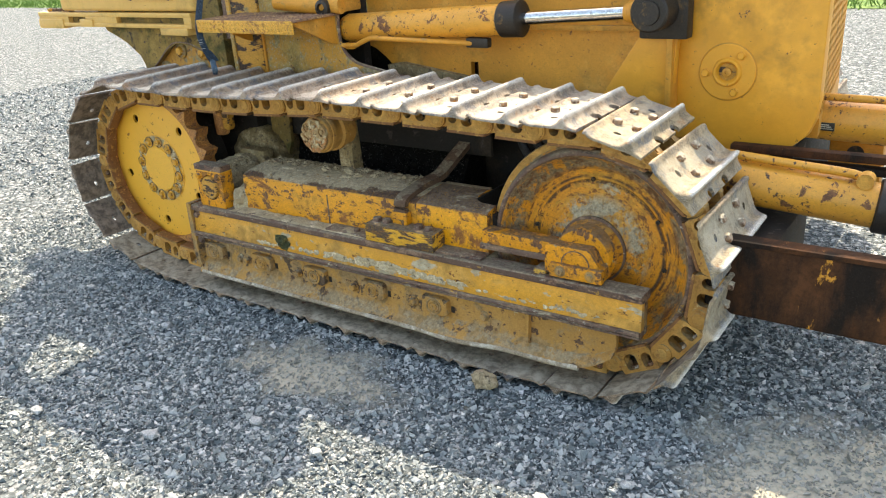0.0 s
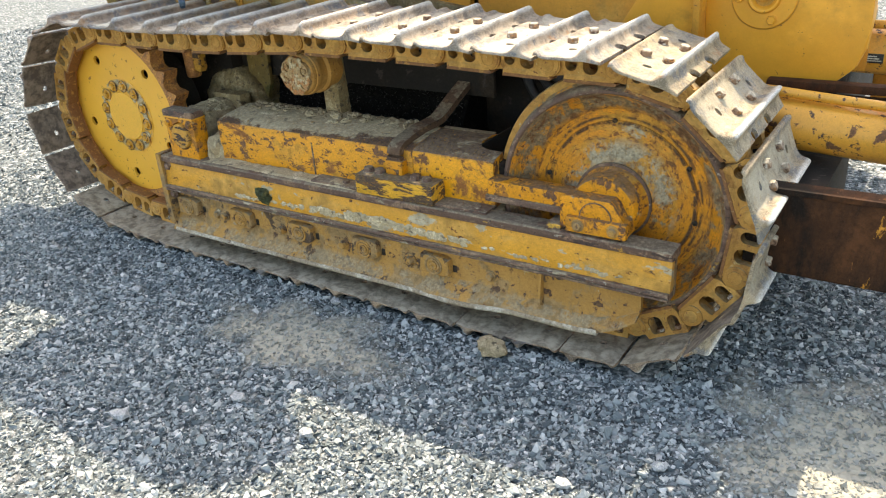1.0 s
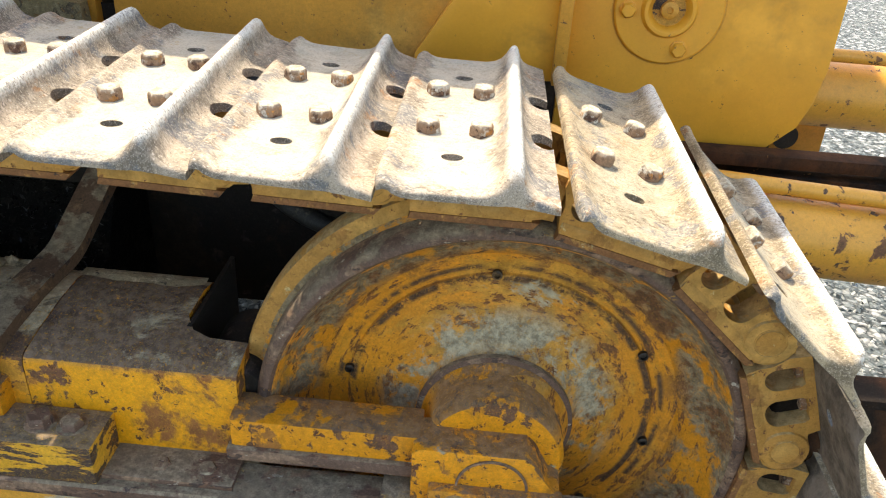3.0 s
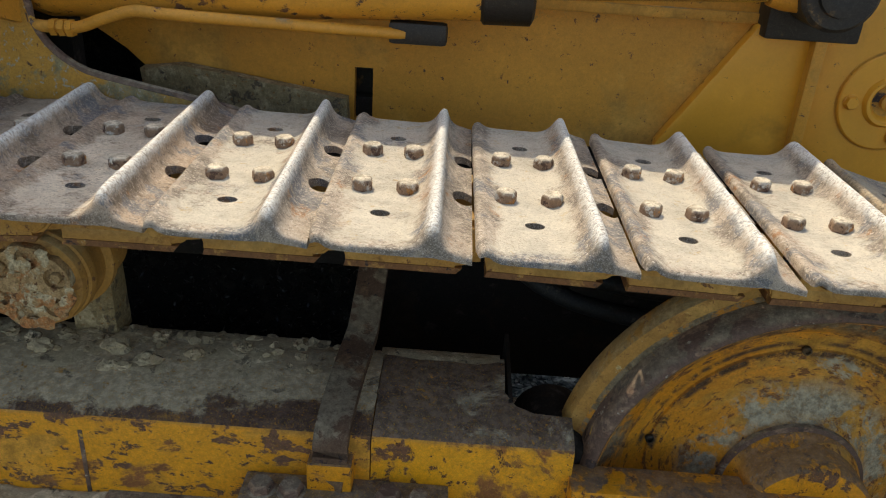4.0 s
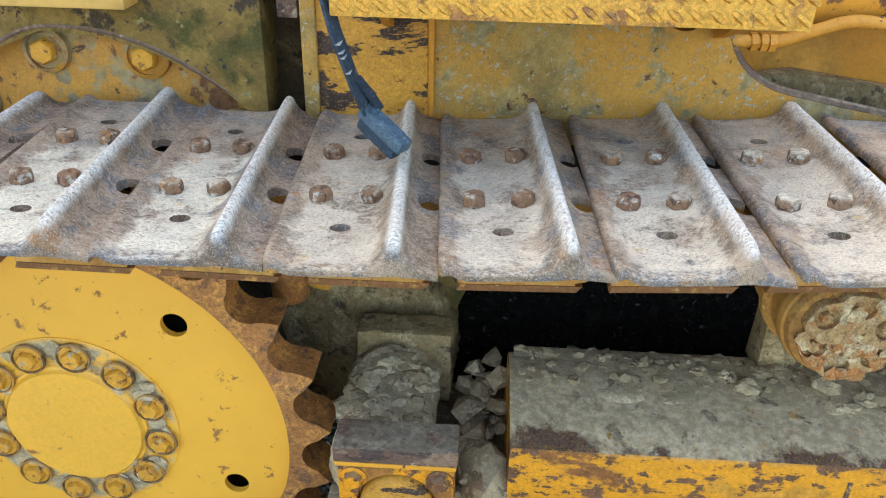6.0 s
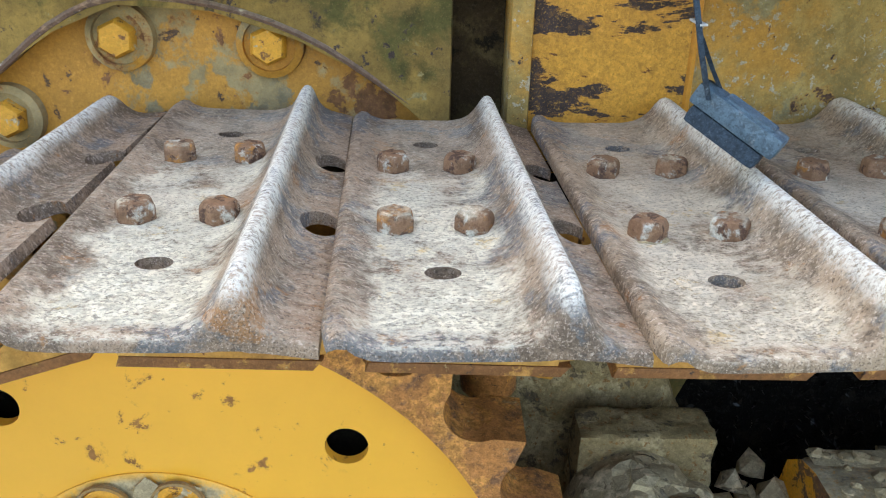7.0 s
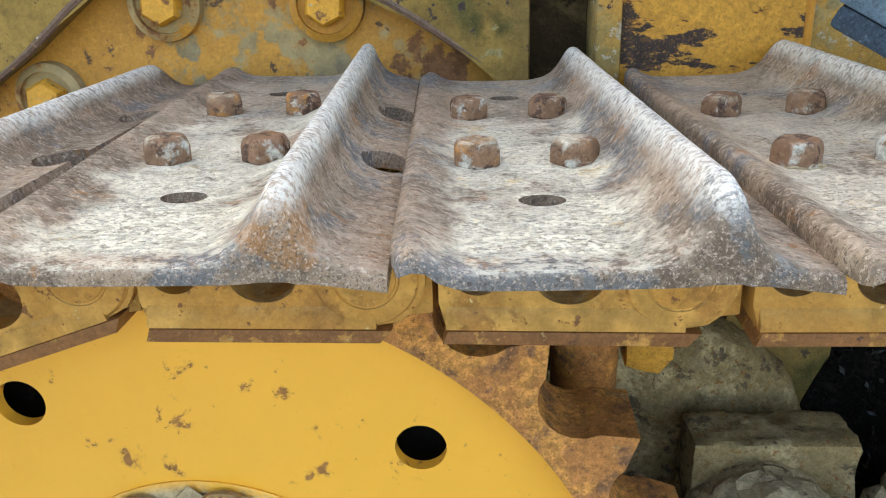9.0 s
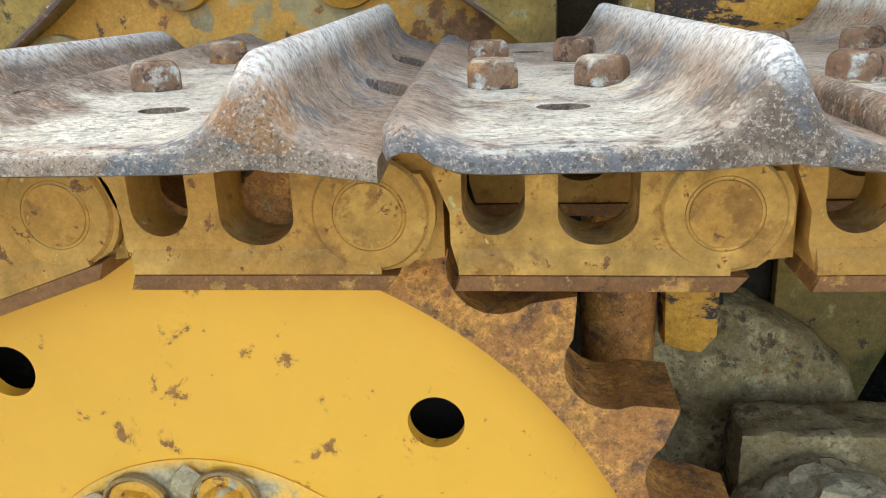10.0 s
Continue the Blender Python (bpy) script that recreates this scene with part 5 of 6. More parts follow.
    stations = [(0.355, 0.0, 0.0), (0.42, 0.0, 0.0), (1.0, 0.0, 0.0), (1.45, 0.0, 0.0), (1.55, -0.012, 0.002), (1.66, -0.010, 0.004), (1.78, 0.004, 0.008), (1.95, 0.006, 0.006), (2.03, 0.004, 0.010), (2.10, 0.006, 0.040), (2.145, 0.006, 0.070)]
    bm = B()
    rings = []
    for x, dy, up in stations:
        rings.append([bm.verts.new((x, y + (dy if z < 0.12 else 0), min(z + up * max(0.0, (0.20 - z) / 0.12), 0.228))) for y, z in sec])
    for a, b in zip(rings, rings[1:]):
        for i in range(len(sec)):
            j = (i + 1) % len(sec)
            bm.faces.new((a[i], b[i], b[j], a[j]))
    bm.faces.new(rings[0])
    bm.faces.new(rings[-1][::-1])
    guard = dz("roller_guard", bm, M["paint_dusty"], "ochre roller guard plate, dust-covered, with a flared lip")
    for x in (1.86,):
        dz("gusset", prism(B(), [(0.074, 0.222), (0.060, 0.215), (0.050, 0.125), (0.074, 0.11)], x, x + 0.008, "x"), M["paint_dusty"], parent=guard)
    lip = tube(B(), [(0.37, 0.037, 0.077), (1.0, 0.036, 0.077), (1.44, 0.036, 0.077), (1.56, 0.024, 0.079), (1.66, 0.026, 0.081), (1.78, 0.040, 0.085), (1.95, 0.042, 0.083), (2.04, 0.041, 0.089)], 0.0085, 10, 3)
    dz("guard_lip", lip, M["plate_grey"], "rubbed grey lower lip", guard)
    for k, x in enumerate((0.445, 0.715, 0.99, 1.262, 1.525)):
        cap = dz("roller_cap", prism(B(), [(x - 0.058, 0.142), (x - 0.052, 0.200), (x + 0.030, 0.200), (x + 0.044, 0.192), (x + 0.046, 0.150), (x + 0.030, 0.138)], 0.050, 0.08, bevel=0.005), M["paint_dusty"], "cast roller end cap", guard)
        for r in (0.030, 0.021, 0.012):
            bm = lathe(B(), [(r, 0.051), (r, 0.0465), (r - 0.003, 0.0455), (r - 0.0065, 0.0475), (r - 0.0065, 0.051)], x - 0.006, 0.170, 30, False)
            o = dz("cap_ring", bm, M["paint_dusty"], parent=guard)
        # Black patch on the guard, painting a small dark hole.
        dz("cap_notch", box(B(), x + 0.048, x + 0.060, 0.0715, 0.08, 0.150, 0.172, 0.001), M["black"], parent=guard)
        dz("guard_bolt", hexbolt(B(), (x - 0.105 if k else x + 0.13, 0.074, 0.158), 0.0145, 0.018, (0, -1, 0), 14 * k, 0.02), M["paint_dusty"], parent=guard)
    dz("guard_bolt", hexbolt(B(), (1.70, 0.074, 0.165), 0.0125, 0.014, (0, -1, 0), 9, 0.017), M["paint_dusty"], parent=guard)
    # track rollers running on the links
    for x in (0.445, 0.715, 0.99, 1.262, 1.525, 1.80):
        dz("track_roller", lathe(B(), [(0.0, 0.09), (0.055, 0.09), (0.055, 0.11), (0.072, 0.112), (0.072, 0.163), (0.086, 0.166), (0.086, 0.24), (0.072, 0.243), (0.072, 0.295), (0.0, 0.3)], x, 0.165, 32), M["paint_dusty"], "dusty track roller")
    # recoil spring housing
    sec = [(0.118, 0.357), (0.118, 0.484), (0.121, 0.491), (0.128, 0.4955), (0.165, 0.503), (0.225, 0.511), (0.275, 0.513), (0.305, 0.506), (0.330, 0.485), (0.338, 0.45), (0.338, 0.357)]
    cut = prism(B(), [(1.605, 0.215), (1.62, 0.190), (1.645, 0.178), (1.75, 0.172), (1.75, 0.40), (1.625, 0.40), (1.608, 0.36)], 0.385, 0.60, "z")
    house = dz("recoil_housing", prism(B(), sec, 0.605, 1.425, "x"), M["paint_housing"], "chipped yellow recoil spring housing with clay on top", sharp=30)
    dz_mesh("recoil_cap", carve(prism(B(), sec, 1.4265, 1.697, "x"), [cut]), M["paint_cap"], "rusty end cap of the recoil housing, yellow paint rubbed off", sharp=30)
    dz("frame_pan", box(B(), 0.36, 1.72, 0.1125, 0.42, 0.30, 0.355, 0.003), M["clay_dark"], "clay-filled pan of the track frame")
    # Liner added only to darken the pocket wall.
    dz("pocket_liner", box(B(), 1.6095, 1.616, 0.195, 0.378, 0.386, 0.508, 0.001), M["underbody"], "near-black liner added for the shade in the pocket", house)
    dz("seam", box(B(), 1.030, 1.036, 0.1165, 0.120, 0.36, 0.468, 0.001), M["rust_edge"], parent=house)
    dz("spring_cap", lathe(B(), [(0.0, 0.15), (0.05, 0.15), (0.055, 0.16), (0.055, 0.28), (0.0, 0.29)], 1.68, 0.43, 28), M["underbody"], parent=house)
    for x in (1.475, 1.60, 1.66):
        dz("bolt", hexbolt(B(), (x, 0.088, 0.3585), 0.013, 0.011, (0, 0, 1), 8), M["rust_edge"], parent=house)
    dz("foot_flange", box(B(), 1.44, 1.70, 0.062, 0.125, 0.3575, 0.366, 0.002), M["rust_edge"], parent=house)
    dz("foot_flange", box(B(), 1.06, 1.28, 0.062, 0.125, 0.3575, 0.366, 0.002), M["rust_edge"], parent=house)
    dz("bolt", hexbolt(B(), (1.185, 0.088, 0.365), 0.012, 0.010, (0, 0, 1), 8), M["rust_edge"], parent=house)
    # clamp strap over the housing, rising to the hull
    path = [(1.374, 0.106, 0.40), (1.374, 0.104, 0.46), (1.375, 0.110, 0.4945), (1.377, 0.150, 0.509), (1.381, 0.22, 0.520), (1.385, 0.28, 0.523), (1.388, 0.318, 0.528), (1.389, 0.36, 0.545), (1.390, 0.44, 0.58), (1.391, 0.62, 0.65)]
    dz("clamp_strap", tube(B(), path, 0.02, 8, 4, (0.046, 0.020)), M["clamp_bar"], "rusty clamp bar over the recoil housing")
    dz("clamp_foot", box(B(), 1.344, 1.404, 0.090, 0.125, 0.395, 0.462, 0.004), M["paint_chipped"], "yellow clamp foot")
    blk = dz("clamp_block", box(B(), 1.257, 1.534, 0.048, 0.118, 0.360, 0.420, 0.004), M["paint_scuffed"], "worn yellow clamp block with bolts")
    for x, s in ((1.285, 1.0), (1.325, 1.0), (1.455, 1.0), (1.495, 0.85)):
        dz("bolt", hexbolt(B(), (x, 0.085, 0.416), 0.017 * s, 0.018 * s, (0, 0, 1), 11, 0.02), M["rust_edge"], parent=blk)
    # pivot bearing at the sprocket end
    pts = [(0.394, 0.357), (0.537, 0.357), (0.537, 0.500), (0.394, 0.500)]
    cap = dz_mesh("pivot_cap", carve(prism(B(), pts, 0.068, 0.126, bevel=0.003), [drum(0.466, 0.437, 0.050, 0.03, 0.091, 40)]), M["paint_chipped"], "yellow pivot bearing cap")
    dz("cap_plate", box(B(), 0.389, 0.541, 0.066, 0.120, 0.503, 0.527, 0.004), M["rust_edge"], "rusty top plate", cap)
    dz("cap_seam", box(B(), 0.391, 0.539, 0.0655, 0.126, 0.4985, 0.5045, 0.001), M["paint"], parent=cap)
    dz("plug", lathe(B(), [(0.0455, 0.092), (0.0455, 0.066), (0.042, 0.061), (0.0, 0.059)], 0.466, 0.437, 40), M["paint_worn"], "round yellow plug", cap)
    for x in (0.413, 0.519):
        dz("bolt", hexbolt(B(), (x, 0.068, 0.480), 0.0125, 0.012, (0, -1, 0), 20, 0.017), M["paint_chipped"], parent=cap)
    tubeo = dz("pivot_shaft", muddy(lathe(B(), [(0.066, 0.122)] + [(0.067, 0.13 + 0.01 * k) for k in range(18)] + [(0.066, 0.314)], 0.438, 0.441, 96), 0.0045, 26.0, 1), M["clay"], "pivot shaft under dried clay")
    dz("pivot_bracket", muddy(box(B(), 0.381, 0.522, 0.311, 0.366, 0.40, 0.524, 0.006, 2), 0.0034, 34.0, 4), M["clay_rusty"], "mud-coated pivot bracket")
    dz("case_disc", muddy(lathe(B(), [(0.02, 0.392), (0.05, 0.392), (0.08, 0.394), (0.11, 0.399), (0.136, 0.406), (0.150, 0.413), (0.156, 0.424), (0.157, 0.46), (0.157, 0.56)], 0.370, 0.43, 80), 0.006, 24.0, 2), M["clay_rusty"], "mud-coated steering case behind the pivot")


build_track_frame()


# carrier roller
def build_carrier():
    cx, cz = 0.986, 0.672
    body = dz("carrier_roller", lathe(B(), [(0.0, 0.150), (0.058, 0.150), (0.0635, 0.153), (0.0655, 0.158), (0.0655, 0.166), (0.0685, 0.168), (0.0695, 0.176), (0.0695, 0.185), (0.0665, 0.189), (0.0665, 0.215), (0.0745, 0.222), (0.0745, 0.236), (0.0665, 0.243), (0.0665, 0.29), (0.05, 0.295), (0.0, 0.295)], cx, cz, 56), M["link"], "ochre carrier roller caked in clay")
    pts = []
    rng = random.Random(2)
    for k in range(72):
        a = 2 * math.pi * k / 72
        r = 0.058 - 0.007 * max(0.0, math.cos(a * 6 + 0.4)) ** 3 + 0.0018 * noise.noise(Vector((math.cos(a) * 4, math.sin(a) * 4, 1)))
        pts.append((cx + r * math.cos(a), cz + r * math.sin(a)))
    cuts = []
    for k in range(6):
        a = radians(60 * k + 22)
        cuts.append(drum(cx + 0.041 * math.cos(a), cz + 0.041 * math.sin(a), 0.0145, 0.12, 0.1425, 22))
    dz_mesh("end_cap", carve(prism(B(), pts, 0.136, 0.153, bevel=0.002), cuts), M["clay_ochre"], "scalloped rusty end cap", body)
    for k in (0, 2, 3, 5):
        a = radians(60 * k + 22)
        dz("bolt", hexbolt(B(), (cx + 0.041 * math.cos(a), 0.1425, cz + 0.041 * math.sin(a)), 0.008, 0.007, (0, -1, 0), 13 * k), M["clay_ochre"], parent=body)
    bm = B()
    for k in range(26):
        a = rng.uniform(0, 6.28)
        r = rng.choice((0.0, 0.02, 0.03, 0.05, 0.054))
        lump(bm, (cx + r * math.cos(a), 0.1365, cz + r * math.sin(a)), rng.uniform(0.005, 0.013), k + 3, 1, 0.5, (1, 0.28, 1))
    tagged(dz("clay_smear", bm, M["clay_ochre"], "rusty clay smear", body), kind="stuff")
    dz("roller_bracket", prism(B(), [(0.29, 0.50), (0.29, 0.72), (0.33, 0.73), (0.345, 0.50)], 0.955, 1.02, "x", 0.004), M["clay_rusty"], "clay-coated carrier roller bracket")


build_carrier()


# hull and upper machine
def build_hull():
    # side plate with its curved cut-away edge
    side = [(0.474, 0.775), (0.474, 1.25), (0.872, 1.25), (0.872, 0.965), (0.878, 0.935), (0.892, 0.908), (0.915, 0.885), (0.950, 0.866), (1.00, 0.855), (1.07, 0.842), (1.16, 0.825), (1.25, 0.80), (1.25, 0.775)]
    me = carve(prism(B(), side, 0.445, 0.460), [drum(0.815, 0.975, 0.032, 0.40, 0.5, 32)])
    plate = dz_mesh("side_plate", me, M["paint_mossy"], "faded mossy yellow side plate with a curved edge", sharp=30)
    edge = [(0.872, 0.4525, 1.2), (0.872, 0.4525, 0.965), (0.878, 0.4525, 0.935), (0.892, 0.4525, 0.908), (0.915, 0.4525, 0.885), (0.950, 0.4525, 0.866), (1.00, 0.4525, 0.855), (1.07, 0.4525, 0.842), (1.16, 0.4525, 0.825), (1.25, 0.4525, 0.80)]
    dz("cut_edge", tube(B(), edge, 0.0078, 8, 2), M["rust_edge"], "dark torch-cut edge", plate)
    dz("weld_bead", tube(B(), [(0.476, 0.441, z) for z in (0.75, 0.85, 0.95, 1.05)], 0.006, 8, 3), M["paint_hull"], parent=plate)
    # narrow bare plate beside it
    dz("corner_plate", box(B(), 0.318, 0.4735, 0.432, 0.47, 0.755, 1.25, 0.006), M["paint_worn"], "corner plate with paint flaked to dark primer")
    dz("corner_rib", box(B(), 0.300, 0.322, 0.426, 0.50, 0.55, 1.25, 0.005), M["paint_mossy"], "mossy edge rib")
    dz("rear_recess", box(B(), 0.235, 0.300, 0.50, 0.56, 0.4, 1.25, 0.0), M["recess"], "grimy brown recess, darkened for shade")
    dz("bracket_tab", box(B(), 0.268, 0.296, 0.435, 0.50, 0.945, 1.10, 0.003), M["rust_edge"], "rust-stained tab under the step")
    # rear casing with its arched overhang and bolted cover
    cover = dz("final_cover", prism(B(), [(-0.33, 0.45), (-0.33, 0.79), (-0.29, 0.83), (-0.22, 0.92), (-0.1, 0.98), (0.1, 0.98), (0.24, 0.90), (0.26, 0.45)], 0.468, 0.56, bevel=0.004), M["paint_peel"], "peeling yellow final drive cover")
    rim = [(-0.30, 0.458, 0.78), (-0.20, 0.456, 0.845), (-0.135, 0.455, 0.895), (-0.07, 0.455, 0.922), (0.02, 0.455, 0.918), (0.10, 0.455, 0.893), (0.17, 0.456, 0.852), (0.24, 0.458, 0.80)]
    arch = [(p[0], p[2]) for p in rim]
    over = dz("rear_casing", prism(B(), [(-0.62, 1.10), (-0.56, 0.965), (-0.42, 0.92), (-0.33, 0.86)] + [(-0.30, 0.78)] + arch[1:] + [(0.246, 0.78), (0.246, 1.25), (-0.62, 1.25)], 0.435, 0.60, bevel=0.006), M["paint_grimy_shaded"], "grimy rear casing with an arched lower edge, darkened for shade")
    dz("arch_edge", tube(B(), [(x, y - 0.018, z) for x, y, z in rim], 0.004, 8, 3), M["rust_edge"], parent=over)
    for x, z in ((-0.078, 0.882), (0.068, 0.878), (-0.20, 0.80), (0.19, 0.77)):
        dz("bolt_boss", lathe(B(), [(0.034, 0.47), (0.033, 0.458), (0.026, 0.454), (0.0255, 0.459), (0.0, 0.459)], x, z, 26), M["paint_peel"], parent=cover)
        dz("cover_bolt", hexbolt(B(), (x, 0.459, z), 0.0195, 0.014, (0, -1, 0), 25), M["bolt_paint"], parent=cover)
    # fuel tank with base frame
    tank = dz("fuel_tank", box(B(), -0.84, 0.135, 0.40, 1.2, 1.055, 1.75, 0.02, 3), M["paint_pale"], "yellow fuel tank box")
    dz("tank_door", box(B(), -0.29, 0.01, 0.393, 0.41, 1.10, 1.5, 0.004), M["paint_pale"], parent=tank)
    for x in (-0.27, -0.01):
        dz("bolt", hexbolt(B(), (x, 0.393, 1.115), 0.010, 0.007, (0, -1, 0), 5, 0.014), M["rust_edge"], parent=tank)
    for y in (0.40, 1.1):
        dz("base_rail", box(B(), -1.05, 0.10, y, y + 0.05, 1.030, 1.050, 0.004), M["paint_pale"], parent=tank)
        dz("base_flange", box(B(), -1.05, 0.10, y, y + 0.05, 0.985, 1.003, 0.004), M["paint_pale"], parent=tank)
        # Web in the darkened paint, so the slot's shade is in its colour.
        dz("base_web", box(B(), -1.04, 0.09, y + 0.028, y + 0.038, 1.002, 1.031, 0.0), M["paint_grimy_shaded"], parent=tank)
        for x0, x1 in ((-1.05, -0.80), (-0.66, -0.42), (0.05, 0.10)):
            dz("base_block", box(B(), x0, x1, y + 0.003, y + 0.030, 1.002, 1.031, 0.002), M["paint_pale"], parent=tank)
    dz("base_foot", box(B(), -0.10, 0.08, 0.390, 0.5, 0.958, 0.988, 0.004), M["paint_pale"], parent=tank)
    dz("base_foot", box(B(), -0.70, -0.60, 0.395, 0.5, 0.985, 1.020, 0.004), M["paint_pale"], parent=tank)
    dz("base_foot", box(B(), -1.05, -0.84, 0.395, 0.5, 0.975, 1.018, 0.004), M["paint_pale"], parent=tank)
    bm = B()
    for k in range(5):
        hexbolt(bm, (-1.0 + 0.045 * k, 0.44, 1.05), 0.014, 0.014, (0, 0, 1), 8 * k)
    dz("bolt_row", bm, M["rust_edge"], parent=tank)
    dz("tow_bracket", box(B(), -1.05, -0.84, 0.55, 0.60, 1.05, 1.5, 0.004), M["paint_hull"], "yellow rear bracket plate")
    # engine side: recessed panel with slot
    panel = carve(box(B(), 0.86, 2.075, 0.640, 0.665, 0.745, 1.46, 0.0), [box(B(), 1.3265, 1.3585, 0.6, 0.7, 0.765, 0.857, 0.0), prism(B(), [(0.85, 0.735), (0.85, 0.905), (0.885, 0.895), (0.935, 0.862), (0.974, 0.825), (0.980, 0.735)], 0.6, 0.7)])
    eng = dz_mesh("engine_panel", panel, M["paint_hull"], "faded yellow engine side panel with a slot")
    # Black sheet added to stand for the dark engine space behind.
    dz("slot_backing", box(B(), 1.28, 1.42, 0.70, 0.72, 0.70, 0.92, 0.0), M["black"], parent=eng)
    # Black sheet added as the dark inside of the cut-out cavity.
    dz("cavity_backing", box(B(), 0.45, 1.12, 0.682, 0.700, 0.62, 1.02, 0.0), M["hollow_black"], parent=eng)
    dz("panel_moulding", box(B(), 1.05, 2.0, 0.628, 0.645, 0.975, 0.992, 0.003), M["paint_hull"], parent=eng)
    for i in range(3):
        dz("louvre", box(B(), 1.05 + 0.27 * i, 1.30 + 0.27 * i, 0.630, 0.642, 1.09, 1.105, 0.003), M["paint_hull"], parent=eng)
    dz("hood_top", prism(B(), [(0.640, 1.44), (0.655, 1.455), (0.72, 1.47), (1.26, 1.47), (1.33, 1.455), (1.34, 1.44)], 0.86, 2.40, "x", 0.004), M["paint_hull"], "yellow engine hood top")
    dz("far_side", box(B(), 0.3, 2.42, 1.34, 1.36, 0.5, 1.46, 0.0), M["paint_hull"], "far engine side panel")
    # Near-black plates: shade below the panel and side plate is in their colour.
    dz("ledge_plate", prism(B(), [(0.955, 0.46), (1.50, 0.46), (1.50, 0.638), (0.98, 0.638)], 0.728, 0.742, "z", 0.002), M["underbody"], "near-black floor plate for the shaded gap")
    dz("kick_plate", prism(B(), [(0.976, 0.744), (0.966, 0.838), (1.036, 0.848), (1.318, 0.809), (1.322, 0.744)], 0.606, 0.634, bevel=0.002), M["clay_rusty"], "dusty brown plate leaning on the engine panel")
    dz("ledge_skirt", box(B(), 0.30, 1.5, 0.475, 0.49, 0.56, 0.793, 0.002), M["underbody"], "dirty skirt below the ledge, darkened for shade")
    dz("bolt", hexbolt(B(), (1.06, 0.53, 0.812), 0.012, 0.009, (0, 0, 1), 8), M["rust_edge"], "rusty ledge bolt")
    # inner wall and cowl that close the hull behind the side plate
    dz("inner_wall", box(B(), 0.30, 0.8595, 0.600, 0.640, 0.50, 1.44, 0.0), M["underbody"], "near-black inner hull wall, shade put into its colour")
    dz("cowl", box(B(), -0.30, 0.8595, 0.6715, 1.50, 1.277, 1.4385, 0.004), M["paint_hull"], "yellow cowl below the cab")
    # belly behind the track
    # Near black for the shade of the gap; the floor blocks light below.
    dz("belly_plate", box(B(), -0.45, 2.45, 0.66, 0.69, 0.26, 0.80, 0.0), M["underbody"], "oily belly side, near black for shade")
    dz("belly_floor", box(B(), -0.45, 2.4, 0.66, 1.40, 0.24, 0.26, 0.0), M["underbody"], "near-black belly floor that blocks light from below")
    dz("cross_beam", box(B(), 1.72, 1.95, 0.50, 0.68, 0.50, 0.72, 0.01), M["underbody"], "dirty cross beam, near black for shade")
    dz("drive_bracket", prism(B(), [(0.318, 0.605), (0.316, 0.735), (0.356, 0.735), (0.356, 0.612), (0.345, 0.598), (0.332, 0.600)], 0.300, 0.332, bevel=0.004), M["paint_worn"], "flaked yellow drive bracket")
    dz("lock_pin", tube(B(), [(0.287, 0.32, 0.574), (0.287, 0.32, 0.579), (0.287, 0.32, 0.62), (0.287, 0.32, 0.76)], [0.023, 0.027, 0.028, 0.028], 28, 1), M["teeth"], "short upright yellow pin with worn paint")
    dz("steering_plate", prism(B(), [(0.44, 0.40), (0.44, 0.70), (0.552, 0.70), (0.545, 0.53), (0.520, 0.48), (0.505, 0.40)], 0.452, 0.468, bevel=0.003), M["paint_grimy_shaded"], "grimy ochre plate beside the steering case")
    dz("drive_case", prism(B(), [(-0.05, 0.36), (-0.05, 0.76), (0.39, 0.76), (0.39, 0.36)], 0.42, 0.60, bevel=0.01), M["underbody"], "dirty drive case behind the pivot, darkened for shade")
    for pts in ([(1.62, 0.58, 0.75), (1.66, 0.52, 0.67), (1.76, 0.48, 0.62), (1.92, 0.47, 0.60), (2.1, 0.5, 0.61)],
                [(1.60, 0.60, 0.73), (1.63, 0.54, 0.64), (1.74, 0.49, 0.57), (1.92, 0.48, 0.545), (2.1, 0.5, 0.55)],
                [(1.56, 0.60, 0.74), (1.58, 0.55, 0.61), (1.70, 0.50, 0.52), (1.90, 0.48, 0.49), (2.1, 0.5, 0.50)]):
        dz("hose", tube(B(), pts, 0.016, 12, 5), M["hose"], "black rubber hydraulic hose")
    # Unseen deck, added to stop sunlight leaking into the hollow hull.
    dz("platform", box(B(), -0.62, 0.90, 0.48, 1.55, 1.255, 1.275, 0.0), M["underbody"], "unseen deck that keeps sunlight out of the hull")
    # gusset and radiator guard
    dz("gusset_plate", prism(B(), [(1.852, 0.77), (2.00, 1.0), (2.06, 1.03), (2.10, 0.98), (2.085, 0.74), (1.852, 0.74)], 0.612, 0.640, bevel=0.003), M["paint"], "yellow triangular gusset")
    dz("gusset_rib", box(B(), 2.070, 2.090, 0.590, 0.655, 0.74, 1.02, 0.003), M["paint_hull"], "yellow gusset rib")
    g = [(2.084, 0.640), (2.20, 0.618), (2.34, 0.602), (2.39, 0.612), (2.445, 0.642), (2.485, 0.680), (2.502, 0.725), (2.507, 0.78), (2.507, 1.46), (2.084, 1.46)]
    guard = dz("radiator_guard", prism(B(), g, 0.655, 0.712, bevel=0.007), M["paint"], "yellow radiator guard side with a round cover")
    cx, cz = 2.242, 0.857
    disc = dz("round_cover", lathe(B(), [(0.0845, 0.656), (0.0845, 0.6505), (0.082, 0.6485), (0.044, 0.6485), (0.042, 0.644), (0.039, 0.640), (0.034, 0.640), (0.031, 0.643), (0.028, 0.650), (0.026, 0.6535), (0.0, 0.6535)], cx, cz, 56), M["paint"], "round bolted cover", guard)
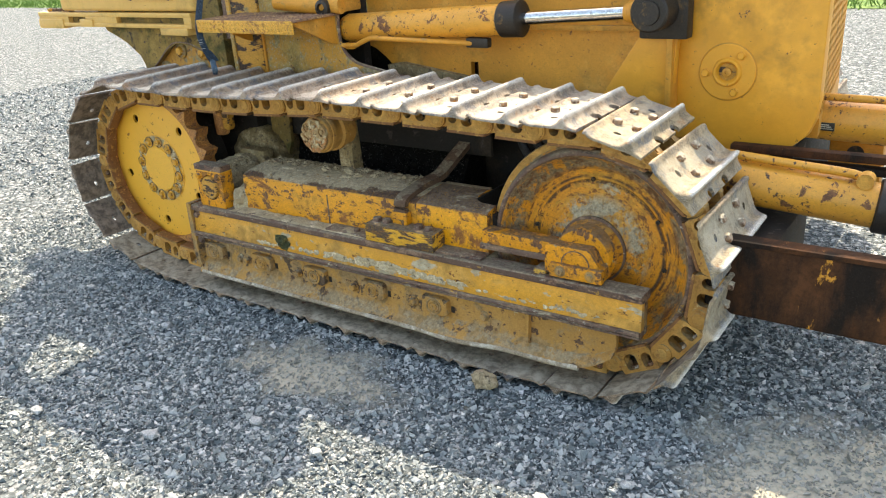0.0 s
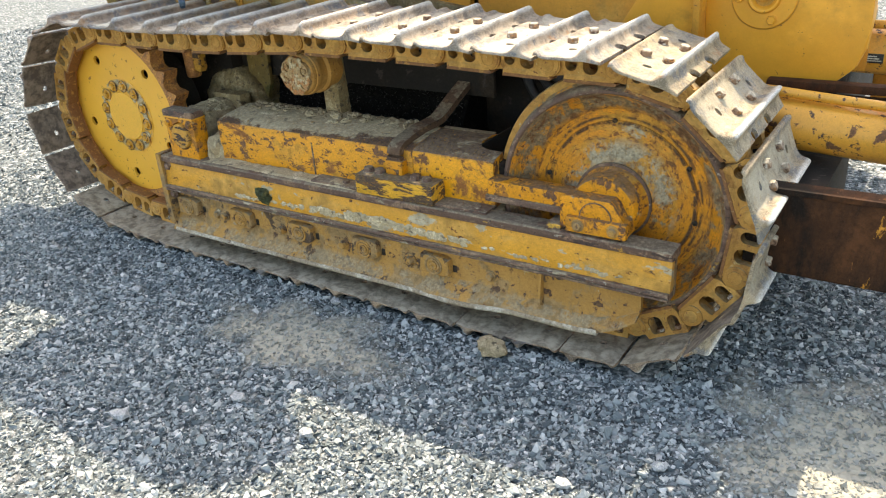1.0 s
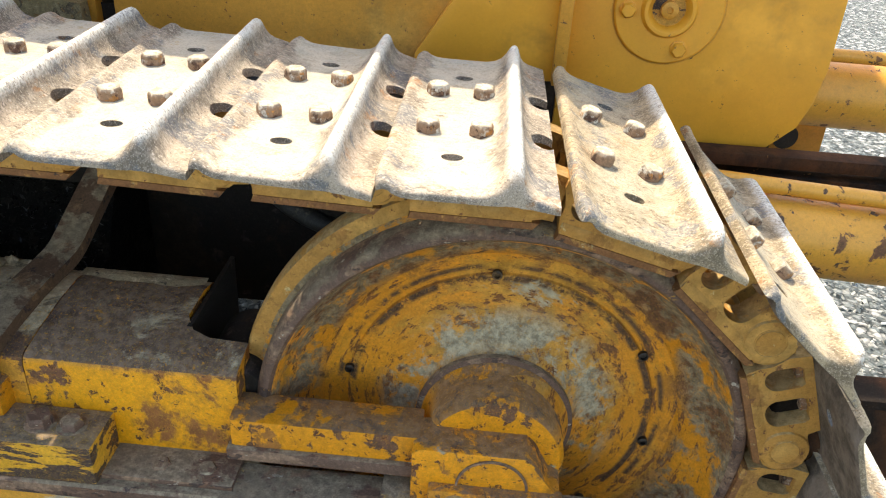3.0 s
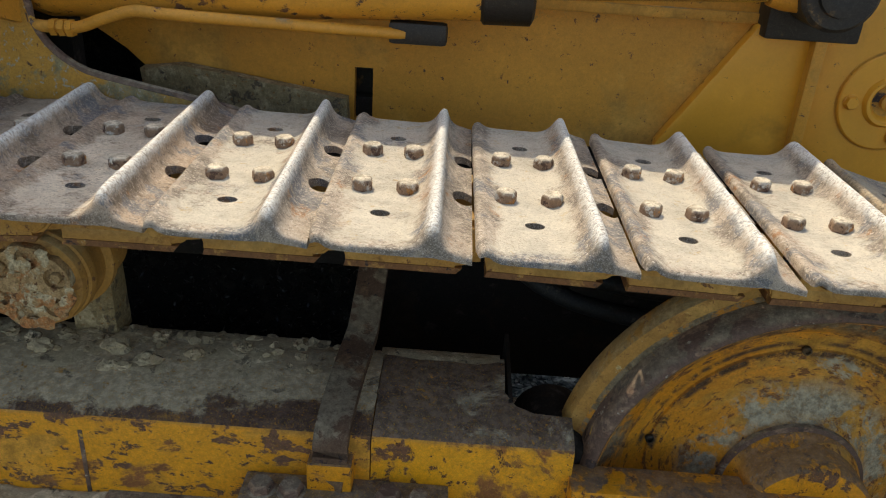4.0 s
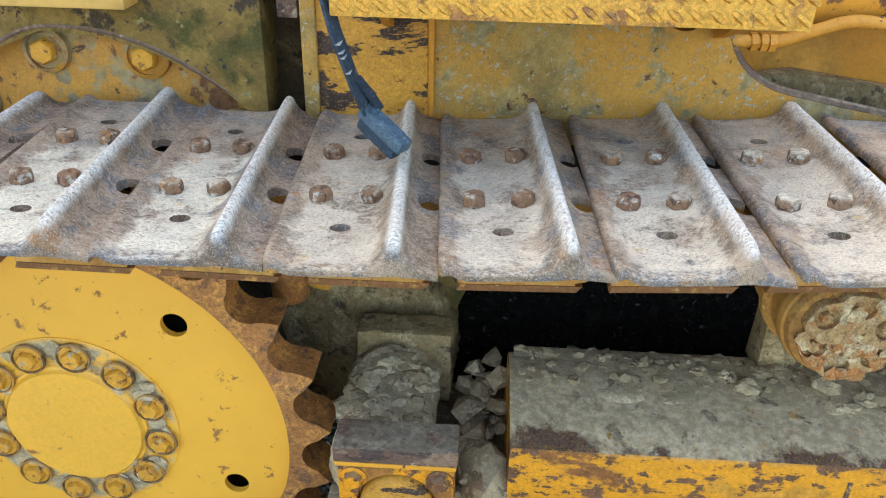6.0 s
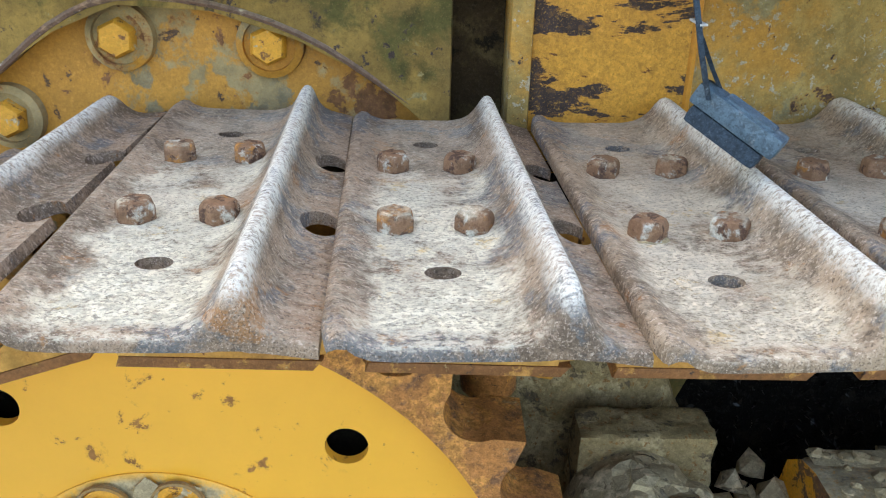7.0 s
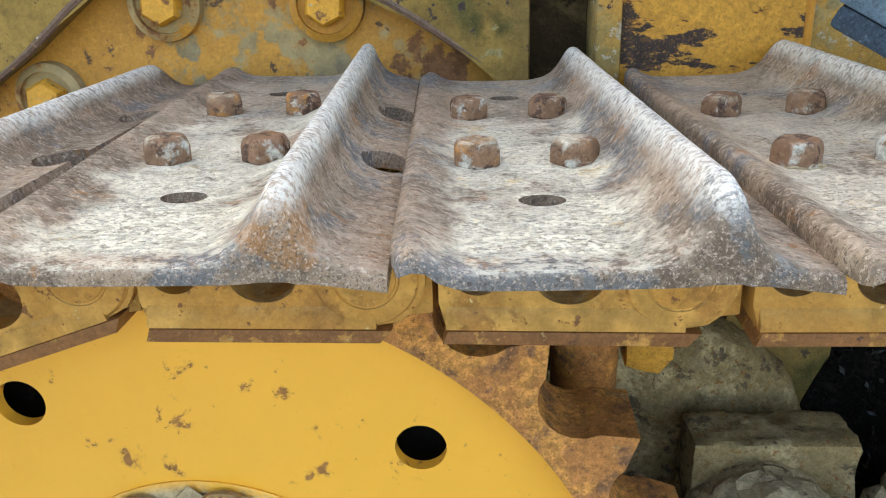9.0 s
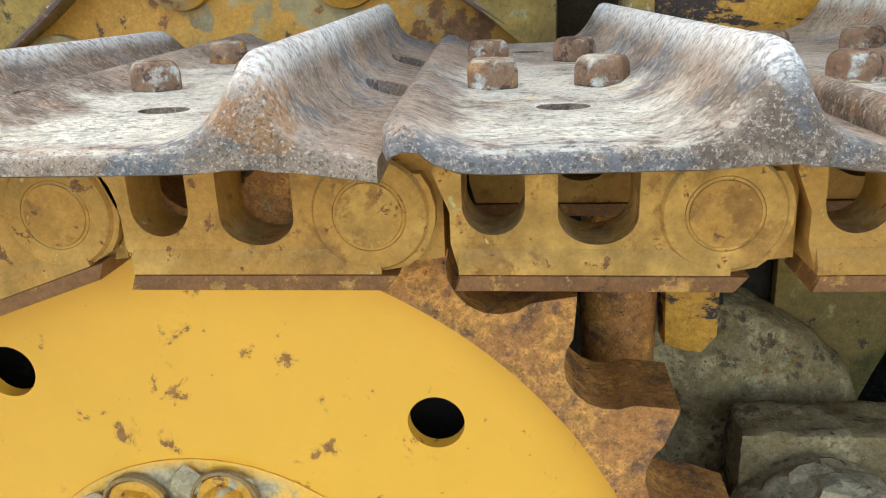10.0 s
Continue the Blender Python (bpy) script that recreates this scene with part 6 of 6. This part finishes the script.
    dz("cover_groove", lathe(B(), [(0.0845, 0.6505), (0.0862, 0.6545), (0.088, 0.6545)], cx, cz, 56, False), M["paint_hull"], parent=disc)
    dz("recess_ring", lathe(B(), [(0.0255, 0.6533), (0.0255, 0.6528), (0.0, 0.6528)], cx, cz, 32), M["paint_worn"], "worn recess", disc)
    dz("stud", lathe(B(), [(0.0135, 0.6528), (0.0135, 0.643), (0.010, 0.641), (0.005, 0.641), (0.004, 0.645), (0.0, 0.645)], cx, cz, 20), M["paint_hull"], parent=disc)
    for a in (52, 183, 292):
        dz("bolt", hexbolt(B(), (cx + 0.064 * math.cos(radians(a)), 0.6485, cz + 0.064 * math.sin(radians(a))), 0.0125, 0.011, (0, -1, 0), 10, 0.0135), M["paint"], parent=disc)
    # perforated grille on the front
    bm = B()
    p, seg = 0.031, 10
    for iy in range(21):
        for iz in range(26):
            y, z = 0.730 + p * iy, 0.735 + p * 0.9 * iz
            x0 = 2.492 - 0.10 * (p * iy)
            sq = [bm.verts.new((x0 + 0.008, y + dy * p / 2, z + dz_ * p * 0.45)) for dy, dz_ in ((-1, -1), (0, -1), (1, -1), (1, 0), (1, 1), (0, 1), (-1, 1), (-1, 0))]
            ci = [bm.verts.new((x0 + 0.008, y + 0.0108 * math.cos(a), z + 0.0108 * math.sin(a))) for a in [radians(225 + 45 * k) for k in range(8)]]
            cb = [bm.verts.new((x0, v.co.y, v.co.z)) for v in ci]
            for k in range(8):
                j = (k + 1) % 8
                bm.faces.new((sq[k], sq[j], ci[j], ci[k]))
                bm.faces.new((ci[k], ci[j], cb[j], cb[k]))
    grille = dz("grille", bm, M["paint_hull"], "perforated yellow radiator grille")
    # Black sheet that gives the grille holes their dark depth.
    dz("grille_backing", box(B(), 2.38, 2.40, 0.715, 1.36, 0.65, 1.46, 0.0), M["black"], parent=grille)
    dz("grille_frame", prism(B(), [(2.470, 0.7125), (2.503, 0.7125), (2.440, 1.37), (2.407, 1.37)], 0.66, 0.722, "z", 0.004), M["paint_hull"], parent=grille)
    # lift cylinder
    a, b = Vector((0.86, 0.515, 0.985)), Vector((1.56, 0.53, 1.022))
    d = (b - a).normalized()
    cyl = dz("lift_cylinder", tube(B(), [a, a + d * 0.02, b - d * 0.01, b], [0.046, 0.052, 0.052, 0.050], 32, 1), M["paint_spotted"], "yellow lift cylinder barrel spotted with rust")
    dz("gland", tube(B(), [b - d * 0.03, b - d * 0.025, b + d * 0.045, b + d * 0.05], [0.052, 0.058, 0.060, 0.052], 32, 1), M["black"], "greasy black gland nut", cyl)
    dz("rod", tube(B(), [b, b + d * 0.44], 0.0215, 24, 1), M["chrome"], "polished chrome piston rod", cyl)
    e = b + d * 0.49
    dz("rod_eye", lathe(B(), [(0.0, e.y - 0.05), (0.052, e.y - 0.05), (0.058, e.y - 0.044), (0.058, e.y + 0.044), (0.0, e.y + 0.05)], e.x, e.z, 36), M["black"], "black greasy pin boss", cyl)
    dz("rod_clevis", tube(B(), [b + d * 0.40, b + d * 0.42, b + d * 0.47], [0.026, 0.033, 0.040], 20, 1), M["paint_hull"], parent=cyl)
    dz("eye_cap", lathe(B(), [(0.036, e.y - 0.048), (0.034, e.y - 0.058), (0.012, e.y - 0.060), (0.0, e.y - 0.056)], e.x, e.z, 24), M["black"], parent=cyl)
    dz("lug_plate", box(B(), 1.985, 2.135, 0.585, 0.640, 0.96, 1.14, 0.006), M["black"], "greasy dark mounting lug")
    pipe = dz("hydraulic_pipe", tube(B(), [(0.868, 0.455, 0.932), (0.90, 0.452, 0.931), (0.945, 0.452, 0.933), (0.985, 0.450, 0.948), (1.03, 0.449, 0.962), (1.08, 0.452, 0.960), (1.25, 0.478, 0.952), (1.42, 0.512, 0.943)], 0.0088, 14, 4), M["paint_hull"], "bent yellow hydraulic pipe")
    for x in (0.905, 0.918, 0.929):
        dz("pipe_nut", tube(B(), [(x, 0.452, 0.9305), (x + 0.009, 0.452, 0.931)], 0.0130, 6, 1), M["paint_hull"], parent=pipe)
    dz("pipe_fitting", box(B(), 1.395, 1.485, 0.505, 0.535, 0.928, 0.962, 0.008), M["black"], parent=pipe)
    dz("cylinder_bracket", box(B(), 0.80, 0.868, 0.44, 0.60, 1.045, 1.30, 0.01), M["paint_hull"], "yellow cylinder bracket")
    dz("bracket_bar", tube(B(), [(0.62, 0.40, 1.095), (0.80, 0.43, 1.075), (0.90, 0.45, 1.075)], 0.03, 16, 2), M["paint_hull"], "rounded yellow bracket bar")
    bm = lathe(B(), [(0.030, 0.42), (0.030, 0.40), (0.018, 0.395), (0.015, 0.41), (0.0, 0.41)], 0.845, 1.07, 24)
    dz("bracket_pin", bm, M["black"], "dark bracket pin")


build_hull()


def build_step():
    x0, x1, y0 = 0.385, 0.884, 0.203
    plate = dz("step_plate", box(B(), x0, x1, y0, 0.47, 1.042, 1.050, 0.002), M["step_top"], "yellow diamond-tread step, rusted on top")
    lip = dz("step_lip", box(B(), x0, x1, y0 - 0.003, y0 + 0.006, 1.004, 1.0495, 0.0025), M["step"], "folded tread lip", plate)
    bm = B()
    k = 0
    for i in range(23):
        for j in range(2):
            x = x0 + 0.012 + 0.0217 * i + 0.004 * j
            z = 1.016 + 0.021 * j
            r = bmesh.ops.create_icosphere(bm, subdivisions=1, radius=1.0)
            turn = 38 if (i + j) % 2 else 38
            bmesh.ops.transform(bm, matrix=pose(x, y0 - 0.003, z, 0, turn, 0) @ Matrix.Diagonal((0.0120, 0.0045, 0.0046, 1)), verts=r["verts"])
    tagged(dz("tread_relief", bm, M["step"], parent=lip), kind="stuff")
    bm = B()
    for i in range(21):
        for j in range(10):
            x, y = x0 + 0.015 + 0.0235 * i, y0 + 0.018 + 0.025 * j
            r = bmesh.ops.create_icosphere(bm, subdivisions=1, radius=1.0)
            bmesh.ops.transform(bm, matrix=pose(x, y, 1.050, 0, 0, 45 if (i + j) % 2 else -45) @ Matrix.Diagonal((0.0115, 0.0042, 0.0025, 1)), verts=r["verts"])
    tagged(dz("tread_relief", bm, M["step_top"], parent=plate), kind="stuff")
    dz("step_bracket", prism(B(), [(0.21, 1.042), (0.46, 1.042), (0.46, 0.93), (0.40, 0.95)], x1 - 0.03, x1 - 0.018, "x"), M["paint_hull"], "yellow step bracket")
    dz("step_bracket", prism(B(), [(0.21, 1.042), (0.46, 1.042), (0.46, 0.93), (0.40, 0.95)], x0 + 0.03, x0 + 0.042, "x"), M["paint_hull"], "yellow step bracket")


build_step()


# front frame, angle cylinders
def build_front():
    beam = dz("push_beam", box(B(), 2.36, 3.9, 0.16, 0.205, 0.303, 0.508, 0.010, 3), M["blade"], "dark scraped push beam with rust and paint remnants")
    dz("beam_cap", box(B(), 2.36, 3.9, 0.156, 0.209, 0.505, 0.519, 0.004), M["blade"], parent=beam)
    dz("beam_mount", box(B(), 2.30, 2.5, 0.30, 0.72, 0.30, 0.46, 0.02), M["underbody"], "dirty push beam mount, darkened for shade")
    a, b = Vector((2.30, 0.50, 0.572)), Vector((2.70, 0.545, 0.530))
    d = (b - a).normalized()
    cyl = dz("angle_cylinder", tube(B(), [a, b, b + d * 0.001], [0.064, 0.064, 0.062], 36, 1), M["paint_spotted"], "yellow angle cylinder spotted with rust")
    dz("cylinder_gland", tube(B(), [b, b + d * 0.005, b + d * 0.12, b + d * 0.125], [0.068, 0.076, 0.076, 0.066], 36, 1), M["black"], "black cylinder gland", cyl)
    dz("cylinder_rod", tube(B(), [b + d * 0.1, b + d * 0.8], 0.03, 24, 1), M["chrome"], "chrome rod", cyl)
    up = Vector((0, -0.015, 0.083))
    dz("supply_pipe", tube(B(), [a + up, a + d * 0.2 + up, a + d * 0.34 + up, a + d * 0.37 + Vector((0, -0.01, 0.07))], 0.013, 12, 3), M["paint_spotted"], "thin yellow supply pipe", cyl)
    dz("pipe_elbow", lathe(B(), [(0.0, 0.50), (0.022, 0.50), (0.022, 0.54), (0.0, 0.54)], 2.672, 0.606, 20), M["paint_hull"], parent=cyl)
    # far lift arm tube and rails between
    arm = dz("lift_arm", tube(B(), [(2.30, 0.86, 0.690), (3.6, 0.86, 0.655)], 0.062, 32, 1), M["paint_spotted"], "rust-spotted yellow lift arm tube")
    tag = dz("maker_tag", box(B(), 2.490, 2.534, 0.794, 0.800, 0.665, 0.690, 0.001), M["tag"], "small black tag with unreadable print", arm)
    for k in range(3):
        dz("print_bar", box(B(), 2.494, 2.530 - 0.006 * k, 0.7925, 0.7945, 0.670 + 0.006 * k, 0.673 + 0.006 * k, 0.0), M["tag_print"], parent=tag)
    dz("arm_pipe", tube(B(), [(2.35, 0.82, 0.765), (2.7, 0.82, 0.762), (3.5, 0.82, 0.74)], 0.012, 12, 2), M["paint_spotted"], "thin yellow pipe on the lift arm", arm)
    for z in (0.640, 0.605):
        dz("cross_rail", box(B(), 2.28, 3.7, 0.60, 0.64, z - 0.012, z + 0.010, 0.003), M["blade"], "dark greasy cross rail")
    br = dz("arm_bracket", box(B(), 2.50, 2.66, 0.95, 1.02, 0.42, 0.66, 0.01), M["paint_hull"], "worn yellow arm bracket")
    # Flat black disc painting the hole's dark inside.
    dz("bracket_hole", lathe(B(), [(0.026, 0.948), (0.026, 0.946), (0.0, 0.946)], 2.58, 0.56, 24), M["black"], parent=br)
    dz("front_beam", box(B(), 2.25, 2.44, 0.70, 1.60, 0.40, 0.62, 0.01), M["underbody"], "dirty front cross beam, darkened for shade")
    dz("end_stop", box(B(), 2.925, 2.975, 0.36, 0.42, 0.30, 0.56, 0.008), M["paint_hull"], "yellow stop post on the push frame")


build_front()


# operator's cab above the view, which casts the broad shade
def build_cab():
    # Unseen; outline and opening are cut to give the shade and light spot.
    wall = [(-0.80, 1.75), (-0.82, 2.25), (-0.74, 2.72), (-0.62, 2.86), (0.45, 2.90), (0.66, 2.76), (0.80, 2.50), (0.80, 2.36), (0.735, 2.28), (0.735, 2.12), (0.97, 1.44), (-0.60, 1.44), (-0.66, 1.7)]
    hole = prism(B(), [(-0.56, 2.16), (-0.54, 2.64), (-0.40, 2.71), (-0.16, 2.68), (-0.12, 2.24), (-0.26, 2.12)], 0.5, 0.8)
    dz_mesh("cab_side", carve(prism(B(), wall, 0.640, 0.670), [hole]), M["paint_hull"], "yellow cab side with a rear window")
    dz("cab_roof", box(B(), -0.4, 0.42, 0.67, 1.55, 2.78, 2.86, 0.02), M["paint_hull"], "cab roof")
    dz("cab_far_side", box(B(), -0.6, 0.8, 1.55, 1.58, 1.44, 2.0, 0.0), M["paint_hull"], "far cab side")


build_cab()


# ---- loose things ----
def build_strap():
    s = thing("ratchet_strap", "blue-grey webbing strap with a scuffed blue buckle hanging on the track", "strap", (0.40, 0.24, 0.9))
    inv = Matrix.Translation((-0.40, -0.24, -0.9))

    def sp(name, bm, mat_, label=""):
        o = part(name, bm, mat_, s, label)
        o.matrix_parent_inverse = inv
        return o
    def ribbon(pts, half, thick):
        bm = B()
        rings = []
        for p in pts:
            w, t_ = Vector(half), Vector(thick)
            rings.append([bm.verts.new(Vector(p) + a * w + b * t_) for a, b in ((-1, -1), (1, -1), (1, 1), (-1, 1))])
        for ra, rb in zip(rings, rings[1:]):
            for k in range(4):
                bm.faces.new((ra[k], rb[k], rb[(k + 1) % 4], ra[(k + 1) % 4]))
        bm.faces.new(rings[0])
        bm.faces.new(rings[-1][::-1])
        return bm
    sp("webbing", ribbon([(0.366, 0.29, 1.30), (0.369, 0.25, 1.12), (0.374, 0.222, 1.05), (0.380, 0.212, 1.02), (0.389, 0.204, 0.99), (0.398, 0.202, 0.965), (0.410, 0.208, 0.925), (0.422, 0.217, 0.893)], (0.003, 0.0120, 0.0), (0.0018, -0.0004, 0.0)), M["strap"])
    sp("webbing_tail", ribbon([(0.410, 0.214, 0.935), (0.424, 0.224, 0.912), (0.434, 0.226, 0.895)], (0.002, 0.0085, 0.0), (0.0016, -0.0004, 0.0)), M["strap"])
    m = look((0.416, 0.221, 0.897), (0.468, 0.184, 0.864))
    bm = B()
    box(bm, -0.0100, 0.0100, -0.008, 0.008, -0.070, 0.0, 0.003, 2, m)
    b = sp("buckle", bm, M["clip"], "scuffed blue buckle")
    bm = B()
    box(bm, -0.0075, 0.0075, 0.0075, 0.0095, -0.060, -0.02, 0.002, 1, m)
    part("buckle_lever", bm, M["clip"], b)
    bm = B()
    box(bm, -0.0090, 0.0090, -0.022, -0.0078, -0.064, -0.004, 0.004, 2, m)
    part("buckle_body", bm, M["strap"], b, "dark blue buckle housing")
    # worn stitching across the webbing
    for x, y, z in ((0.3945, 0.2026, 0.9765), (0.3972, 0.2022, 0.9675), (0.3990, 0.2024, 0.9620), (0.4040, 0.2050, 0.9450)):
        sp("stitch", box(B(), x - 0.0024, x + 0.0024, y - 0.0124, y + 0.0124, z - 0.0007, z + 0.0007, 0.0), M["thread"], "pale worn stitching")


build_strap()


def build_clods():
    rng = random.Random(12)
    # crumbled clay between the pivot cap and the recoil housing
    for k in range(64):
        x, y = rng.uniform(0.545, 0.598), rng.uniform(0.13, 0.37)
        r = rng.choice((0.006, 0.009, 0.012, 0.016, 0.022)) * rng.uniform(0.8, 1.2)
        z = 0.380 + rng.uniform(0, 0.045) + 0.16 * max(0.0, y - 0.2)
        bm = lump(B(), (0, 0, 0), r, k + 40, 1, 1.0, (1.0, 1.15, 0.75))
        o = part("clay_clod", bm, M["clay"], sharp=4)
        o.location = (x, y, z)
        tagged(o, "crumbled grey clay clod wedged beside the recoil housing", "clod", "clods beside the recoil housing")
    bm = lump(B(), (0, 0, 0), 0.055, 91, 3, 0.4, (0.75, 1.2, 1.0))
    o = part("clay_clod", bm, M["clay"], sharp=25)
    o.location = (0.578, 0.155, 0.385)
    tagged(o, "large grey clay clod beside the recoil housing", "clod")
    for k in range(44):
        x, y = rng.uniform(0.385, 0.495), rng.uniform(0.165, 0.325)
        r = rng.uniform(0.006, 0.019)
        bm = lump(B(), (0, 0, 0), r, k + 140, 2, 0.8, (1.1, 1.2, 0.45))
        o = part("clay_clod", bm, M["clay"] if k % 2 else M["clay_dark"], sharp=10)
        o.location = (x, y - 0.03, 0.503 + 0.006 * rng.random() - 6.6 * (x - 0.440) ** 2)
        tagged(o, "cracked grey clay lump on the pivot shaft", "clod", "clods on the pivot shaft")
    for x, y, z, r in ((1.045, 0.215, 0.517, 0.020), (1.085, 0.23, 0.520, 0.017), (1.035, 0.25, 0.53, 0.018), (0.93, 0.24, 0.525, 0.016), (0.905, 0.26, 0.527, 0.012), (0.955, 0.27, 0.528, 0.014), (0.87, 0.27, 0.527, 0.010), (1.09, 0.28, 0.53, 0.012), (1.15, 0.25, 0.525, 0.013), (0.79, 0.28, 0.528, 0.010), (0.74, 0.29, 0.528, 0.009), (1.22, 0.27, 0.525, 0.011)):
        bm = lump(B(), (0, 0, 0), r * 0.85, x * 40, 3, 0.6, (1.2, 1, 0.8))
        o = part("clay_clod", bm, M["clay_dark"] if r < 0.015 else M["clay"], sharp=25)
        o.location = (x, y, z - 0.012)
        tagged(o, "dry clay clod on top of the recoil housing", "clod", "clods on the recoil housing")
    bm = lump(B(), (0, 0, 0), 0.036, 17, 3, 0.45, (1.25, 0.9, 0.75))
    o = part("clay_clod", bm, M["clay_dark"], sharp=20)
    o.location = (1.762, -0.045, 0.012)
    tagged(o, "fist-sized pale clay clod on the gravel beside the track", "clod")
    bm = lump(B(), (0, 0, 0), 0.030, 77, 3, 0.55, (1.1, 0.6, 0.95))
    o = part("mossy_clod", bm, M["moss"], sharp=20)
    o.location = (0.845, 0.052, 0.280)
    tagged(o, "dark mossy clod stuck on the frame rail", "clod")
    # clay thrown along the rail web
    bm = B()
    for k in range(210):
        x = rng.choice((rng.uniform(1.0, 1.65), rng.uniform(1.05, 1.6), rng.uniform(0.70, 2.1)))
        lump(bm, (x, 0.0535, 0.259 + rng.uniform(0, 0.006 + 0.022 * max(0.0, 1 - abs(x - 1.3) / 0.5))), rng.uniform(0.004, 0.012), k + 300, 2, 0.6, (1.4, 0.5, 0.8))
    tagged(dz("clay_splash", bm, M["clay"], "grey clay splashed along the rail web"), kind="stuff")
    bm = B()
    for k in range(130):
        x = rng.uniform(0.62, 1.36)
        y = rng.choice((rng.gauss(0.300, 0.012), rng.gauss(0.265, 0.03)))
        lump(bm, (x, min(y, 0.325), 0.512 - 8 * max(0.0, y - 0.285) ** 2 + 0.003), rng.uniform(0.003, 0.010), k + 500, 1, 0.5, (1.2, 1.0, 0.7))
    tagged(dz("clay_crust", bm, M["clay_dark"], "crumbled clay along the back of the recoil housing"), kind="stuff")
    bm = B()
    for k in range(2600):
        x, u = rng.uniform(0.44, 1.36), rng.random()
        p = Vector((x, 0.42 + 0.20 * u + rng.gauss(0, 0.008), 0.34 + 0.36 * u + rng.gauss(0, 0.012)))
        w, h = rng.uniform(0.003, 0.008), rng.uniform(0.0012, 0.003)
        q = Matrix.Translation(p) @ pose(0, 0, 0, rng.uniform(0, 360), rng.uniform(-60, 60), rng.uniform(0, 360))
        a = [bm.verts.new(q @ Vector(v)) for v in ((-w, 0, 0.0008), (0, -h, -0.0008), (w, 0, 0.001), (0, h, -0.001))]
        bm.faces.new(a)
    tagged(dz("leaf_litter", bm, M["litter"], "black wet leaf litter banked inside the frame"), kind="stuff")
    # Filler slope in near black, the unlit depth under the litter.
    dz("litter_bank", prism(B(), [(0.405, 0.30), (0.435, 0.335), (0.645, 0.70), (0.658, 0.70), (0.658, 0.30)], 0.44, 1.36, "x"), M["hollow_black"], "near-black filler bank standing for the unlit hollow in the frame")
    bm = crust(B(), 0.50, 1.28, 0.056, 0.125, 0.3585, 0.010, 0.005, 2.0)
    dz("clay_crust", bm, M["clay"], "crust of grey clay on the rail ledge")
    bm = crust(B(), 0.612, 1.34, 0.19, 0.315, 0.5045, 0.007, 0.0045, 5.0, (0.0, 0.06), 0.1)
    dz("clay_crust", bm, M["clay"], "crust of grey clay on the recoil housing")
    bm = crust(B(), 1.42, 1.60, 0.19, 0.31, 0.504, 0.006, 0.006, 9.0, (0.0, 0.06), -0.2)
    dz("clay_crust", bm, M["clay_dark"], "crust of clay on the recoil housing")
    # clay in the corners of the shoes by the sprocket
    for x, y, r in ((0.122, 0.03, 0.010), (0.115, 0.055, 0.007), (0.130, 0.045, 0.006), (0.375, 0.150, 0.007)):
        bm = lump(B(), (0, 0, 0), r, x * 90, 3, 0.7, (1.4, 1.4, 0.4))
        o = part("clay_clod", bm, M["clay"], sharp=20)
        o.location = (x, y, top_line(x) + 0.046)
        tagged(o, "small clay lump stuck on a track shoe", "clod", "clay on the shoes")
    # a few larger stones in the yard
    for k, (x, y, r) in enumerate(((2.165, -0.43, 0.017), (0.50, -0.27, 0.018), (1.28, -0.55, 0.017), (1.18, -0.03, 0.016), (-0.1, -0.19, 0.016), (1.54, -0.57, 0.018), (1.05, -0.75, 0.022), (0.62, -0.85, 0.02), (2.33, -0.28, 0.016))):
        bm = lump(B(), (0, 0, 0), r, k + 60, 1, 0.4, (1.3, 1, 0.6))
        o = part("stone", bm, M["stone"], sharp=15)
        o.location = (x, y, 0.002)
        tagged(o, "pale angular stone lying in the gravel", "stone", "stones in the gravel")


build_clods()
